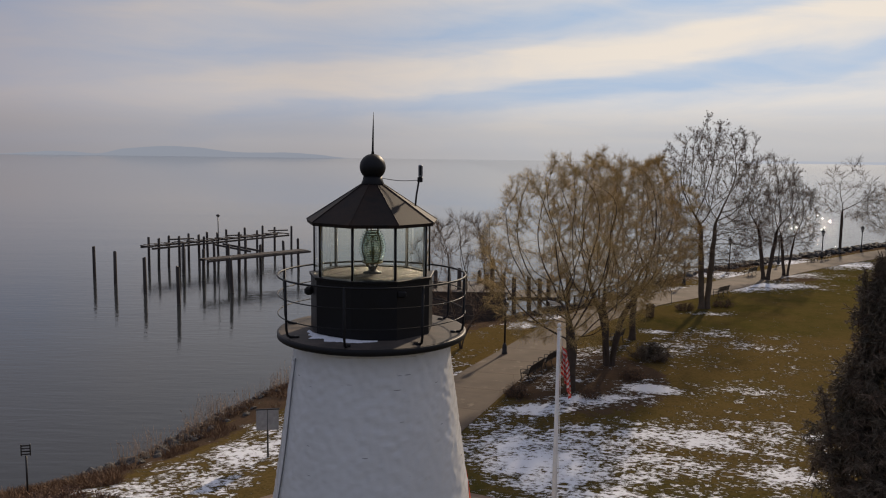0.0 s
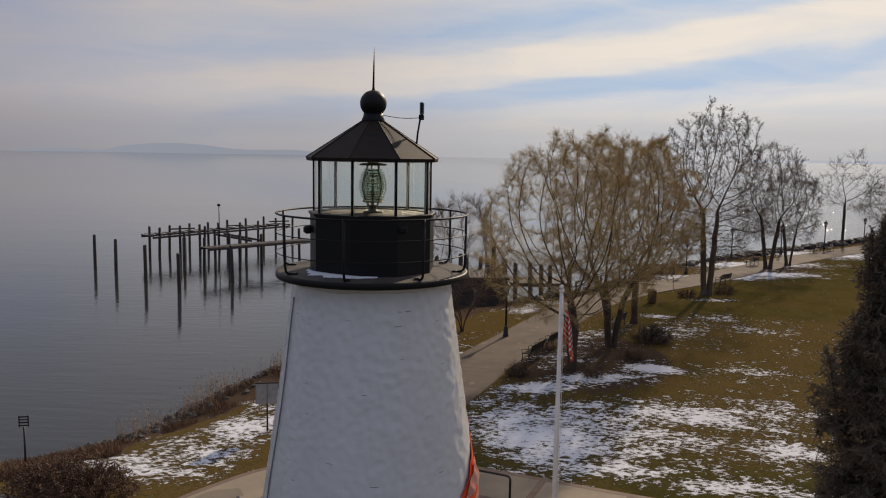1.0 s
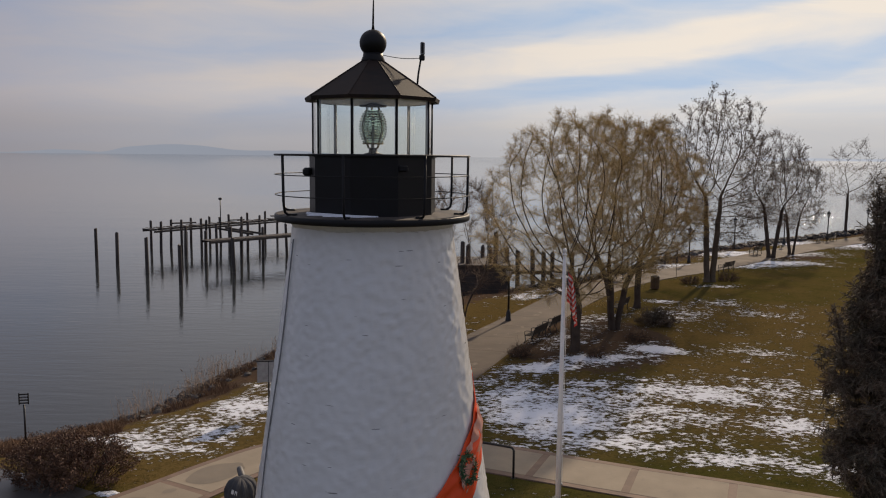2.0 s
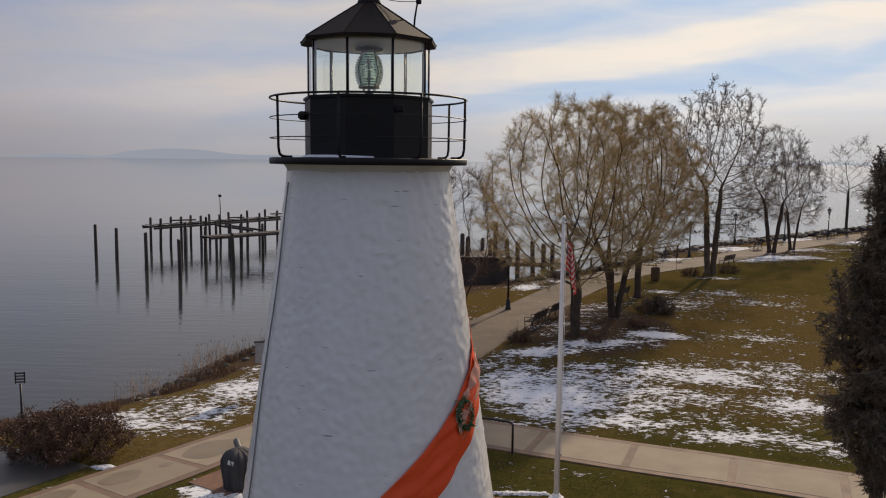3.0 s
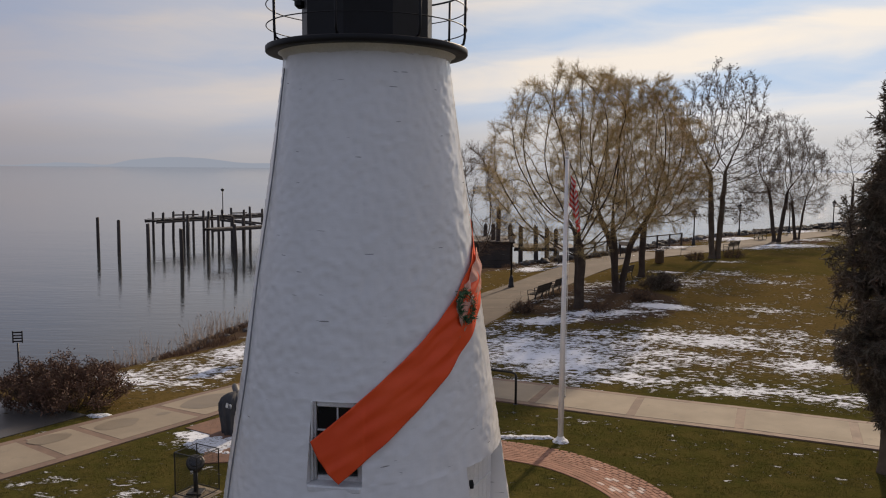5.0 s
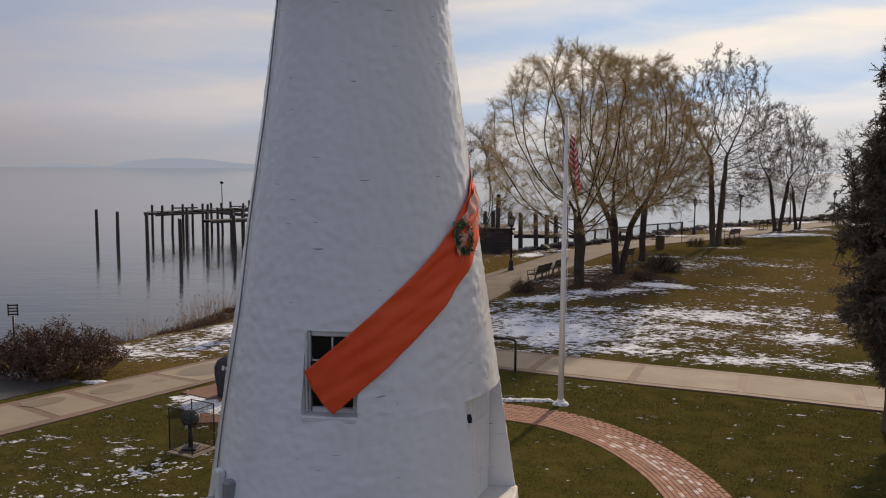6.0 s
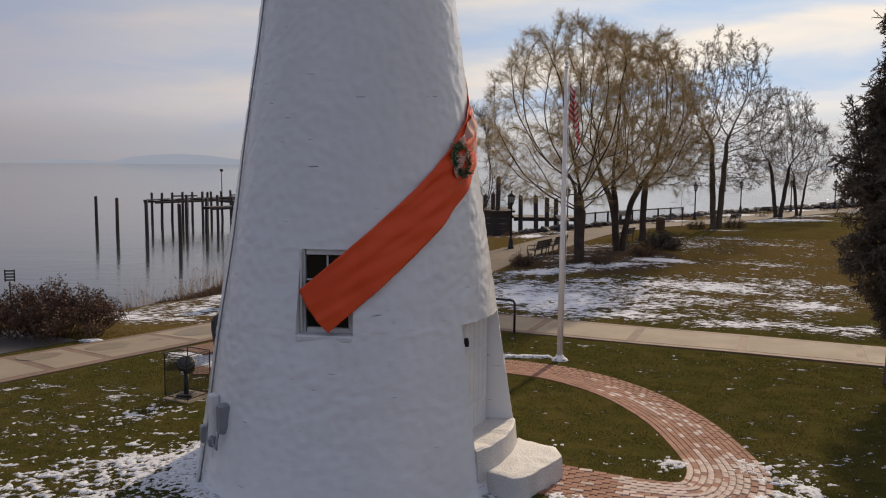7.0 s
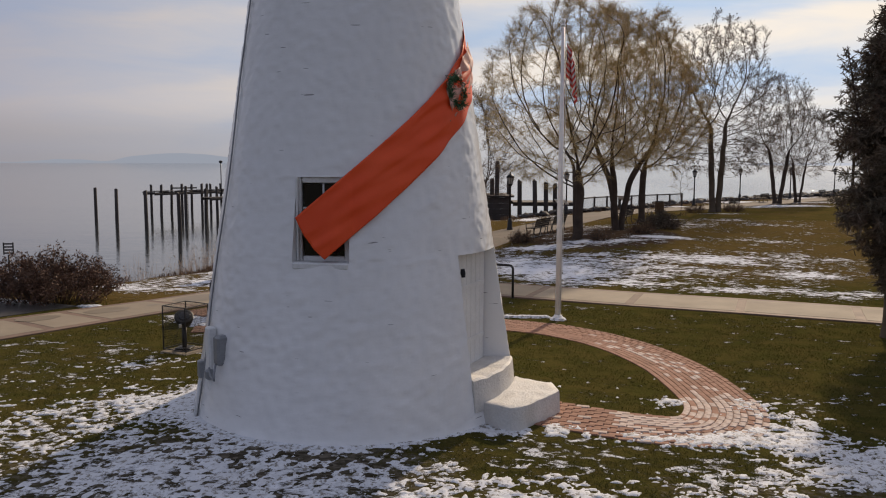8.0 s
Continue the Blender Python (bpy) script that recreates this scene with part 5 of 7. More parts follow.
# ---------------------------------------------------------------- close things
def flagpole():
    f = thing("flagpole", pose(2.76, 20.42, lie1(2.76, 20.42)), "tall white-painted metal flagpole on a round base", "flagpole")
    part("pole", Geo().tube([(0, 0, 0.04), (0, 0, 2.4), (0, 0, 7.12)], [0.075, 0.07, 0.042], 16), POLE_WHITE, f, smooth=True)
    part("base_collar", Geo().lathe([(0.17, 0.0), (0.17, 0.03), (0.14, 0.05), (0.10, 0.09), (0.085, 0.12)], 20), POLE_WHITE, f, smooth=True)
    part("finial", Geo().lathe([(0.045, 7.11), (0.06, 7.13), (0.06, 7.16), (0.02, 7.18), (0.05, 7.22), (0.055, 7.26), (0.03, 7.30), (0.004, 7.31)], 14), POLE_WHITE, f, smooth=True)
    part("halyard", Geo().tube([(0.09, -0.02, 1.2), (0.085, -0.01, 4.5), (0.06, 0, 7.08)], 0.006, 5), POLE_WHITE, f)
    part("cleat", Geo().box((0.07, -0.07, 1.15), (0.10, 0.03, 1.19), 0.008), GREY_METAL, f)


flagpole()


def flag():
    """Striped flag hanging slack in deep folds from the top of the pole."""
    fl = thing("flag", pose(2.76, 20.42, lie1(2.76, 20.42)), "slack striped red and white flag with dark blue corner", "flag")
    nu, rows = 26, 13
    def spot(u, v):
        # u: along the fly, v: up the hoist; the fly drops and gathers
        top = 6.85 - 0.75 * u ** 0.9
        h = 0.88 - 0.05 * u
        x = 0.07 + 0.30 * (1 - math.exp(-2.2 * u)) * (0.7 + 0.3 * (1 - v)) + 0.04 * math.sin(u * 17 + v * 2)
        y = 0.085 * math.sin(u * 21 + v * 1.2) + 0.03 * math.sin(u * 9 + 1)
        return (x, y, top - h * (1 - v))
    for r in range(rows):
        v0, v1 = 1 - (r + 1) / rows, 1 - r / rows
        for name, u0, u1, mat in (("stripe", 0.0 if r > 6 else 0.14, 1.0, FLAG_RED if r % 2 == 0 else FLAG_WHITE),):
            g, vs = Geo(), []
            for i in range(nu + 1):
                u = u0 + (u1 - u0) * i / nu
                vs += [spot(u, v0), spot(u, v1)]
            g.add(vs, [(i * 2, i * 2 + 2, i * 2 + 3, i * 2 + 1) for i in range(nu)])
            part(name, g, mat, fl, smooth=True)
    g, vs = Geo(), []
    for i in range(13):
        u = 0.14 * i / 12
        vs += [spot(u, 1 - 7 / 13), spot(u, 1 - 3.5 / 13), spot(u, 1.0)]
    g.add(vs, [q for i in range(12) for q in ((i * 3, i * 3 + 3, i * 3 + 4, i * 3 + 1), (i * 3 + 1, i * 3 + 4, i * 3 + 5, i * 3 + 2))])
    part("canton", g, FLAG_BLUE, fl, "dark blue corner", smooth=True)


flag()


def handrail():
    h = thing("handrail", pose(0, 0, 0), "black pipe handrail beside the walk", "handrail")
    z = lie1(1.8, 23.5)
    pts = [(1.84, 23.5, z), (1.84, 23.5, z + 0.86), (1.80, 23.52, z + 0.93), (1.72, 23.56, z + 0.95), (0.4, 24.15, z + 0.95), (-0.6, 24.5, z + 0.95), (-0.68, 24.53, z + 0.92), (-0.7, 24.54, z + 0.86), (-0.7, 24.54, z)]
    part("top_pipe", Geo().tube(pts, 0.035, 10), LAMP_BLACK, h, smooth=True)
    part("post", Geo().tube([(0.6, 24.06, z), (0.6, 24.06, z + 0.94)], 0.028, 8), LAMP_BLACK, h, smooth=True)
    for x, y in ((1.84, 23.5), (0.6, 24.06), (-0.7, 24.54)):
        part("foot_plate", Geo().lathe([(0.07, 0), (0.07, 0.012), (0.04, 0.02)], 12, (x, y, z)), LAMP_BLACK, h)


handrail()


def lamp_cage():
    """A wire cage over a floodlight on a slab."""
    x, y = -5.28, 16.7
    z = lie1(x, y)
    c = thing("wire_cage", pose(x, y, z, 0, 0, 63), "black wire mesh cage on a small concrete slab", "cage")
    w, h = 0.31, 0.95
    part("slab", Geo().box((-0.36, -0.36, -0.06), (0.36, 0.36, 0.02), 0.012), CONCRETE, c)
    for sx in (-1, 1):
        for sy in (-1, 1):
            part("corner_post", Geo().tube([(sx * w, sy * w, 0.05), (sx * w, sy * w, h)], 0.013, 6), LAMP_BLACK, c)
    for zz in (0.07, h):
        for a, b in (((-w, -w), (w, -w)), ((w, -w), (w, w)), ((w, w), (-w, w)), ((-w, w), (-w, -w))):
            part("edge_bar", Geo().tube([(*a, zz), (*b, zz)], 0.011, 6), LAMP_BLACK, c)
    for a, b in (((-w, -w), (w, -w)), ((w, -w), (w, w)), ((w, w), (-w, w)), ((-w, w), (-w, -w))):
        g = Geo()
        a, b = Vector((*a, 0)), Vector((*b, 0))
        for i in range(1, 18):
            p = a.lerp(b, i / 18)
            g.tube([(p.x, p.y, 0.07), (p.x, p.y, h)], 0.0020, 3, False)
        for i in range(1, 24):
            zz = 0.07 + (h - 0.07) * i / 24
            g.tube([(a.x, a.y, zz), (b.x, b.y, zz)], 0.0020, 3, False)
        part("wire_mesh", g, LAMP_BLACK, c)
    f = thing("floodlight", pose(x - 0.03, y, z + 0.05), "dark floodlight on a short post inside the cage", "floodlight")
    part("post", Geo().tube([(0, 0, 0), (0, 0, 0.45)], 0.05, 10), LAMP_BLACK, f, smooth=True)
    part("base_plate", Geo().box((-0.16, -0.16, 0.0), (0.16, 0.16, 0.03), 0.006), LAMP_BLACK, f)
    tilt = pose(0, 0, 0.58, 35, 0, 20)
    part("head", Geo().lathe([(0.05, -0.14), (0.14, -0.08), (0.185, 0.06), (0.19, 0.12), (0.16, 0.13)], 20), LAMP_BLACK, f, smooth=True, at=tilt)
    part("glass", Geo().lathe([(0.155, 0.125), (0.09, 0.14), (0.002, 0.145)], 20), DARK_GLASS, f, smooth=True, at=tilt)
    part("clip", Geo().box((-0.11, -0.20, -0.02), (-0.05, -0.17, 0.08), 0.01), WHITE_PAINT, f, at=tilt)


lamp_cage()


def cannon():
    x, y = -5.6, 20.8
    c = thing("cannon", pose(x, y, lie1(x, y), 0, 0, 0), "small cannon under a dark grey draped cover", "cannon")
    g = Geo()
    n, vs = 88, []
    rows = [(0.33, -0.03), (0.345, 0.06), (0.36, 0.25), (0.38, 0.45), (0.39, 0.62), (0.38, 0.80), (0.31, 0.95), (0.18, 1.04), (0.03, 1.07)]
    for r, z in rows:
        for i in range(n):
            a = 2 * math.pi * i / n
            pleat = (0.03 * math.sin(a * 11 + 0.5 * math.sin(z * 3)) + 0.018 * math.sin(a * 23 + z * 2) + 0.03 * noise.noise(Vector((math.cos(a) * 3, math.sin(a) * 3, z * 1.5)))) * min(1.0, r * 3)
            vs.append(((r + pleat) * math.cos(a), (r + pleat) * 1.15 * math.sin(a), z + 0.02 * math.sin(a * 2)))
    g.add(vs, [(j * n + i, j * n + (i + 1) % n, (j + 1) * n + (i + 1) % n, (j + 1) * n + i) for j in range(len(rows) - 1) for i in range(n)] + [tuple(range((len(rows) - 1) * n, len(rows) * n))])
    part("cover", g, COVER_CLOTH, c, "dark grey cloth cover in folds", smooth=True)
    part("barrel", Geo().tube([(0.22, 0.05, 0.70), (-0.05, 0.35, 0.90), (-0.20, 0.62, 1.04), (-0.22, 0.66, 1.06)], [0.10, 0.095, 0.085, 0.06], 14), CANNON, c, "dark iron muzzle", smooth=True)
    for k in range(2):
        part("mark", Geo().box((-0.20 + 0.1 * k, -0.475, 0.76), (-0.13 + 0.1 * k, -0.462, 0.88), 0.004), WHITE_PAINT, c, "pale printed mark", at=pose(0, 0.02, 0, 0, 14, -18))


COVER_CLOTH = material("dark_cover_cloth", (0.055, 0.055, 0.058), 0.75, 0.0, (0.08, 0.08, 0.085), 3, 60, 0.3, 0.006, spec=0.25)
cannon()


# ---------------------------------------------------------------- trees
class Wood:
    """Many thin tapered stems gathered as arrays."""

    def __init__(self):
        self.v, self.f, self.n = [], [], 0

    def stem(self, pts, radii, sides):
        P = np.array(pts, float)
        k = len(P)
        T = np.gradient(P, axis=0)
        T /= np.linalg.norm(T, axis=1)[:, None] + 1e-9
        ref = np.array([0.31, 0.87, 0.38])
        S = np.cross(T, ref)
        S /= np.linalg.norm(S, axis=1)[:, None] + 1e-9
        U = np.cross(T, S)
        a = np.arange(sides) * 2 * np.pi / sides
        ring = S[:, None, :] * np.cos(a)[None, :, None] + U[:, None, :] * np.sin(a)[None, :, None]
        V = P[:, None, :] + ring * np.array(radii)[:, None, None]
        self.v.append(V.reshape(-1, 3))
        i = np.arange(k - 1)[:, None] * sides
        j = np.arange(sides)[None, :]
        j2 = (j + 1) % sides
        F = np.stack([i + j, i + j2, i + sides + j2, i + sides + j], -1).reshape(-1, 4) + self.n
        self.f.append(F)
        self.n += k * sides

    def blades(self, P, Q, W):
        """Flat slips from P to Q with half-width vectors W."""
        V = np.stack([P - W, P + W, Q + W * 0.35, Q - W * 0.35], 1).reshape(-1, 3)
        self.v.append(V)
        self.f.append(np.arange(len(V)).reshape(-1, 4) + self.n)
        self.n += len(V)

    def object(self, name, mat, parent=None, smooth=True):
        me = bpy.data.meshes.new(name)
        V, F = np.concatenate(self.v), np.concatenate(self.f)
        me.vertices.add(len(V))
        me.vertices.foreach_set("co", V.astype(np.float32).ravel())
        me.loops.add(F.size)
        me.loops.foreach_set("vertex_index", F.astype(np.int32).ravel())
        me.polygons.add(len(F))
        me.polygons.foreach_set("loop_start", np.arange(0, F.size, 4, dtype=np.int32))
        me.materials.append(mat)
        if smooth:
            me.polygons.foreach_set("use_smooth", np.ones(len(F), bool))
        me.update()
        me.validate()
        return part(name, me, mat, parent)


def colonise(rng, centre, size, trunk_pts, count, step, reach, kill, shell, low):
    """Limbs that grow towards scattered goals, until the crown's room is filled. Returns places and parents."""
    goals = []
    while len(goals) < count:
        q = rng.uniform(-1, 1, 3)
        d = np.linalg.norm(q)
        if q[2] < 0:
            d = math.hypot(q[0], q[1]) / max(0.05, (1 - abs(q[2]) ** 2.2)) ** 0.5
        if d > 1 or d < shell * rng.random() or q[2] < low:
            continue
        q[2] = q[2] * 1.16 if q[2] > 0 else q[2] * 0.84
        bump = 1 + 0.16 * noise.noise(Vector(q * 2.3) + Vector((float(centre[0]) * 3, 1, 0)))
        goals.append(centre + q * size * bump)
    goals = np.array(goals)
    pos, par = [], []
    for line in trunk_pts:
        for i, p in enumerate(line):
            par.append(len(pos) - 1 if i else -1)
            pos.append(np.array(p, float))
    best = np.full(len(goals), 1e9)
    near = np.zeros(len(goals), int)
    alive = np.ones(len(goals), bool)

    def see(first):
        for k in range(first, len(pos)):
            d = np.linalg.norm(goals - pos[k], axis=1)
            m = d < best
            best[m], near[m] = d[m], k
    see(0)
    for it in range(70):
        pull = {}
        act = np.where(alive & (best < reach))[0]
        if not len(act):
            break
        for i in act:
            v = goals[i] - pos[near[i]]
            pull.setdefault(int(near[i]), []).append(v / (np.linalg.norm(v) + 1e-9))
        first = len(pos)
        for k, vs in pull.items():
            d = np.sum(vs, axis=0)
            if np.linalg.norm(d) < 0.45 * len(vs):
                d = vs[int(rng.integers(0, len(vs)))] * 1.0
            d = d / (np.linalg.norm(d) + 1e-9) + rng.normal(0, 0.11, 3)
            if par[k] >= 0:
                b = pos[k] - pos[par[k]]
                d = d + 0.6 * b / (np.linalg.norm(b) + 1e-9)
            d[2] -= 0.02
            d /= np.linalg.norm(d)
            pos.append(pos[k] + d * step)
            par.append(k)
        see(first)
        alive &= best > kill
        if len(pos) > 11000:
            break
    return np.array(pos), np.array(par)


def branch_tree(name, x, y, label, seed, height, spread, fork, trunks, trunk_r, twigs, bark, twig_mat, droop=0.0, lean=(0, 0), crown_low=None, balls=0, twig_len=(0.5, 1.2), twig_r=0.005, goals=700, category="tree", group="", shell=0.55, step=0.30, splay=0.10, leader=None, kill=None, limb_r=0.011, kinks=2):
    """A bare winter tree: trunk or trunks, limbs that fill the crown, and fine twigs."""
    rng = np.random.default_rng(seed)
    z0 = lie1(x, y) - 0.08
    root = thing(name, pose(x, y, z0), label, category, group)
    heavy, fine = Wood(), Wood()
    low = crown_low if crown_low is not None else fork + 0.6
    centre = np.array([lean[0], lean[1], low + (height - low) * 0.42])
    size = np.array([spread, spread, (height - low) / 2])
    lines = []
    for k in range(trunks):
        a = 6.28 * k / max(1, trunks) + seed
        off = np.array([math.cos(a), math.sin(a), 0]) * (trunk_r * 0.95 if trunks > 1 else 0)
        n = max(4, int((leader or fork) / 0.3))
        d = np.array([splay * math.cos(a) * (trunks > 1), splay * math.sin(a) * (trunks > 1), 1.0])
        lines.append([off + d * (leader or fork) * i / n + np.array([0.03 * math.sin(i * 1.1 + k), 0.03 * math.cos(i * 0.9), 0]) for i in range(n + 1)])
    pos, par = colonise(rng, centre, size, lines, goals, step, 3.2 if height > 5 else 2.0, kill or (0.42 if height > 5 else 0.25), shell, -1.0)
    n = len(pos)
    kids = [[] for _ in range(n)]
    for i in range(n):
        if par[i] >= 0:
            kids[par[i]].append(i)
    load = np.zeros(n)
    tip_r = 0.0085 if height > 5 else 0.005
    for i in range(n - 1, -1, -1):
        load[i] = (sum(load[c] for c in kids[i])) if kids[i] else tip_r ** 2.35
    rad = load ** (1 / 2.35)
    big = max(rad[0] if leader else rad[len(lines[0]) - 1], 1e-6)
    k = trunk_r / big
    rad = np.where(rad > 0.05, rad * (1 + (k - 1) * np.clip((rad - 0.05) / max(big - 0.05, 1e-6), 0, 1)), rad)
    # each stem follows its thickest child; side shoots start new stems
    starts = [i for i in range(n) if par[i] < 0]
    while starts:
        i = starts.pop()
        chain = [par[i]] if par[i] >= 0 else []
        rr = [min(rad[i] * 1.05, rad[par[i]])] if par[i] >= 0 else []
        j = i
        while True:
            chain.append(j)
            rr.append(rad[j])
            if not kids[j]:
                break
            c = sorted(kids[j], key=lambda q: -rad[q])
            starts.extend(c[1:])
            j = c[0]
        P = pos[chain].copy()
        if len(P) > 3:
            P[1:-1] = 0.25 * P[:-2] + 0.5 * P[1:-1] + 0.25 * P[2:]
        rr = np.array(rr)
        if par[i] < 0:
            rr[0] *= 1.5
            rr[1] *= 1.12
        m = rr.max()
        (heavy if m > limb_r else fine).stem(P, rr, 10 if m > 0.12 else 7 if m > 0.05 else 5 if m > 0.02 else 3)
    ends = np.array([i for i in range(n) if pos[i][2] > fork * 0.8 and rad[i] < 0.03 and par[i] >= 0])
    knobs = []
    outer = np.linalg.norm((pos[ends] - centre) / size, axis=1)
    weight = np.clip(outer - 0.35, 0.012, 1.0) ** 2.2
    for i in rng.choice(ends, twigs, p=weight / weight.sum()):
        p = pos[i]
        v = pos[i] - pos[par[i]]
        v = v / (np.linalg.norm(v) + 1e-9) + rng.normal(0, 0.6, 3)
        out = (p - centre) / size
        v += 0.35 * out
        v[2] += 0.25
        v /= np.linalg.norm(v)
        L = rng.uniform(*twig_len)
        line = [p]
        for s in range(3):
            v = v + rng.normal(0, 0.15, 3)
            v[2] -= droop * (s + 1) * 0.34
            v /= np.linalg.norm(v)
            line.append(line[-1] + v * L / 3)
        fine.stem(line, [twig_r * (1.0 - 0.65 * s / 3) for s in range(4)], 3)
        if balls and rng.random() < balls:
            knobs.append(line[-1])
        for _s in range(kinks):
            j = int(rng.integers(1, 3))
            w = v + rng.normal(0, 0.6, 3)
            w[2] -= droop * 0.5
            w /= np.linalg.norm(w)
            l2 = L * rng.uniform(0.25, 0.5)
            fine.stem([line[j], line[j] + w * l2], [twig_r * 0.75, twig_r * 0.35], 3)
    heavy.object("trunk", bark, root)
    fine.object("crown", twig_mat, root)
    if knobs:
        g = Geo()
        for p in knobs:
            r = rng.uniform(0.035, 0.06)
            g.add([(p[0] + r, p[1], p[2]), (p[0] - r, p[1], p[2]), (p[0], p[1] + r, p[2]), (p[0], p[1] - r, p[2]), (p[0], p[1], p[2] + r), (p[0], p[1], p[2] - r)],
                  [(0, 2, 4), (2, 1, 4), (1, 3, 4), (3, 0, 4), (2, 0, 5), (1, 2, 5), (3, 1, 5), (0, 3, 5)])
        tagged(part("seed_tuft", g, SEED, root), kind="stuff")
    return root


WILLOWS = "willows in the bed"
branch_tree("willow_tree", 5.8, 37.9, "leafless willow with yellow-brown twigs in the mulch bed", 11, 11.1, 4.2, 2.1, 2, 0.19, 12000, BARK, WILLOW_TWIG, 0.16, (-0.5, 0), 2.3, 0, (0.2, 0.6), 0.0036, 1500, limb_r=0.018, kinks=6, group=WILLOWS, shell=0.75, kill=0.36, step=0.28, splay=0.14)
branch_tree("willow_tree", 8.55, 42.6, "many-stemmed leafless willow with golden twigs", 23, 11.6, 3.8, 2.4, 3, 0.14, 12000, BARK, WILLOW_TWIG, 0.16, (0.1, 0), 3.0, 0, (0.2, 0.6), 0.0039, 1500, limb_r=0.018, kinks=6, group=WILLOWS, shell=0.75, kill=0.36, step=0.28, splay=0.17)
branch_tree("willow_tree", 11.3, 49.2, "slim leafless willow beside the promenade", 37, 11.0, 3.5, 2.4, 1, 0.19, 9000, BARK, WILLOW_TWIG, 0.14, (0.5, 0), 3.0, 0, (0.2, 0.6), 0.0043, 1200, limb_r=0.018, kinks=6, group=WILLOWS, shell=0.75, kill=0.38, step=0.28)
branch_tree("sycamore_tree", 19.2, 60.2, "tall bare double-trunked sycamore with hanging seed balls", 41, 14.0, 4.3, 3.6, 2, 0.21, 10000, PALE_BARK, TWIG, 0.0, (0.1, 0), 2.2, 0.16, (0.2, 0.55), 0.0058, 2300, shell=0.6, kinks=3, leader=6.5, splay=0.06, kill=0.33)
FAR = "bare trees along the shore"
branch_tree("bare_tree", 30.2, 76.6, "bare multi-stemmed tree with fine dark twigs", 53, 12.2, 3.6, 1.8, 2, 0.18, 4600, BARK, TWIG, 0.04, (0, 0), 2.6, 0.05, (0.3, 0.8), 0.0062, 800, group=FAR, leader=5.0, splay=0.13, kill=0.36)
branch_tree("bare_tree", 33.2, 79.2, "bare multi-stemmed tree with fine dark twigs", 59, 9.6, 3.0, 1.8, 2, 0.15, 3800, BARK, TWIG, 0.04, (0, 0), 2.2, 0.04, (0.3, 0.8), 0.0062, 700, group=FAR, leader=4.0, splay=0.12, kill=0.36)
branch_tree("bare_tree", 49.0, 101.0, "thin sparse bare tree leaning by the shore", 61, 11.2, 3.4, 3.0, 1, 0.17, 700, BARK, TWIG, 0.1, (0.5, 0), 4.3, 0.0, (0.5, 1.2), 0.012, 220, group=FAR, step=0.5, leader=6.0)
branch_tree("bare_tree", 56.5, 104.0, "low spreading bare tree by the shore", 67, 8.2, 3.8, 1.6, 2, 0.15, 1600, BARK, TWIG, 0.12, (0, 0), 2.0, 0.0, (0.5, 1.1), 0.0115, 450, group=FAR, leader=3.0)
branch_tree("bare_tree", 0.65, 47.5, "bare upright tree with fan of dark twigs on the bank", 71, 8.2, 3.3, 0.7, 5, 0.08, 3000, BARK, TWIG, 0.0, (-0.2, 0), 1.2, 0.0, (0.3, 0.8), 0.0068, 700)
branch_tree("sapling", 17.2, 62.0, "thin bare sapling beside the far path", 73, 3.4, 0.8, 1.0, 1, 0.03, 120, BARK, TWIG, 0.0, (0, 0), 1.2, 0.0, (0.2, 0.5), 0.006, 60, step=0.2)


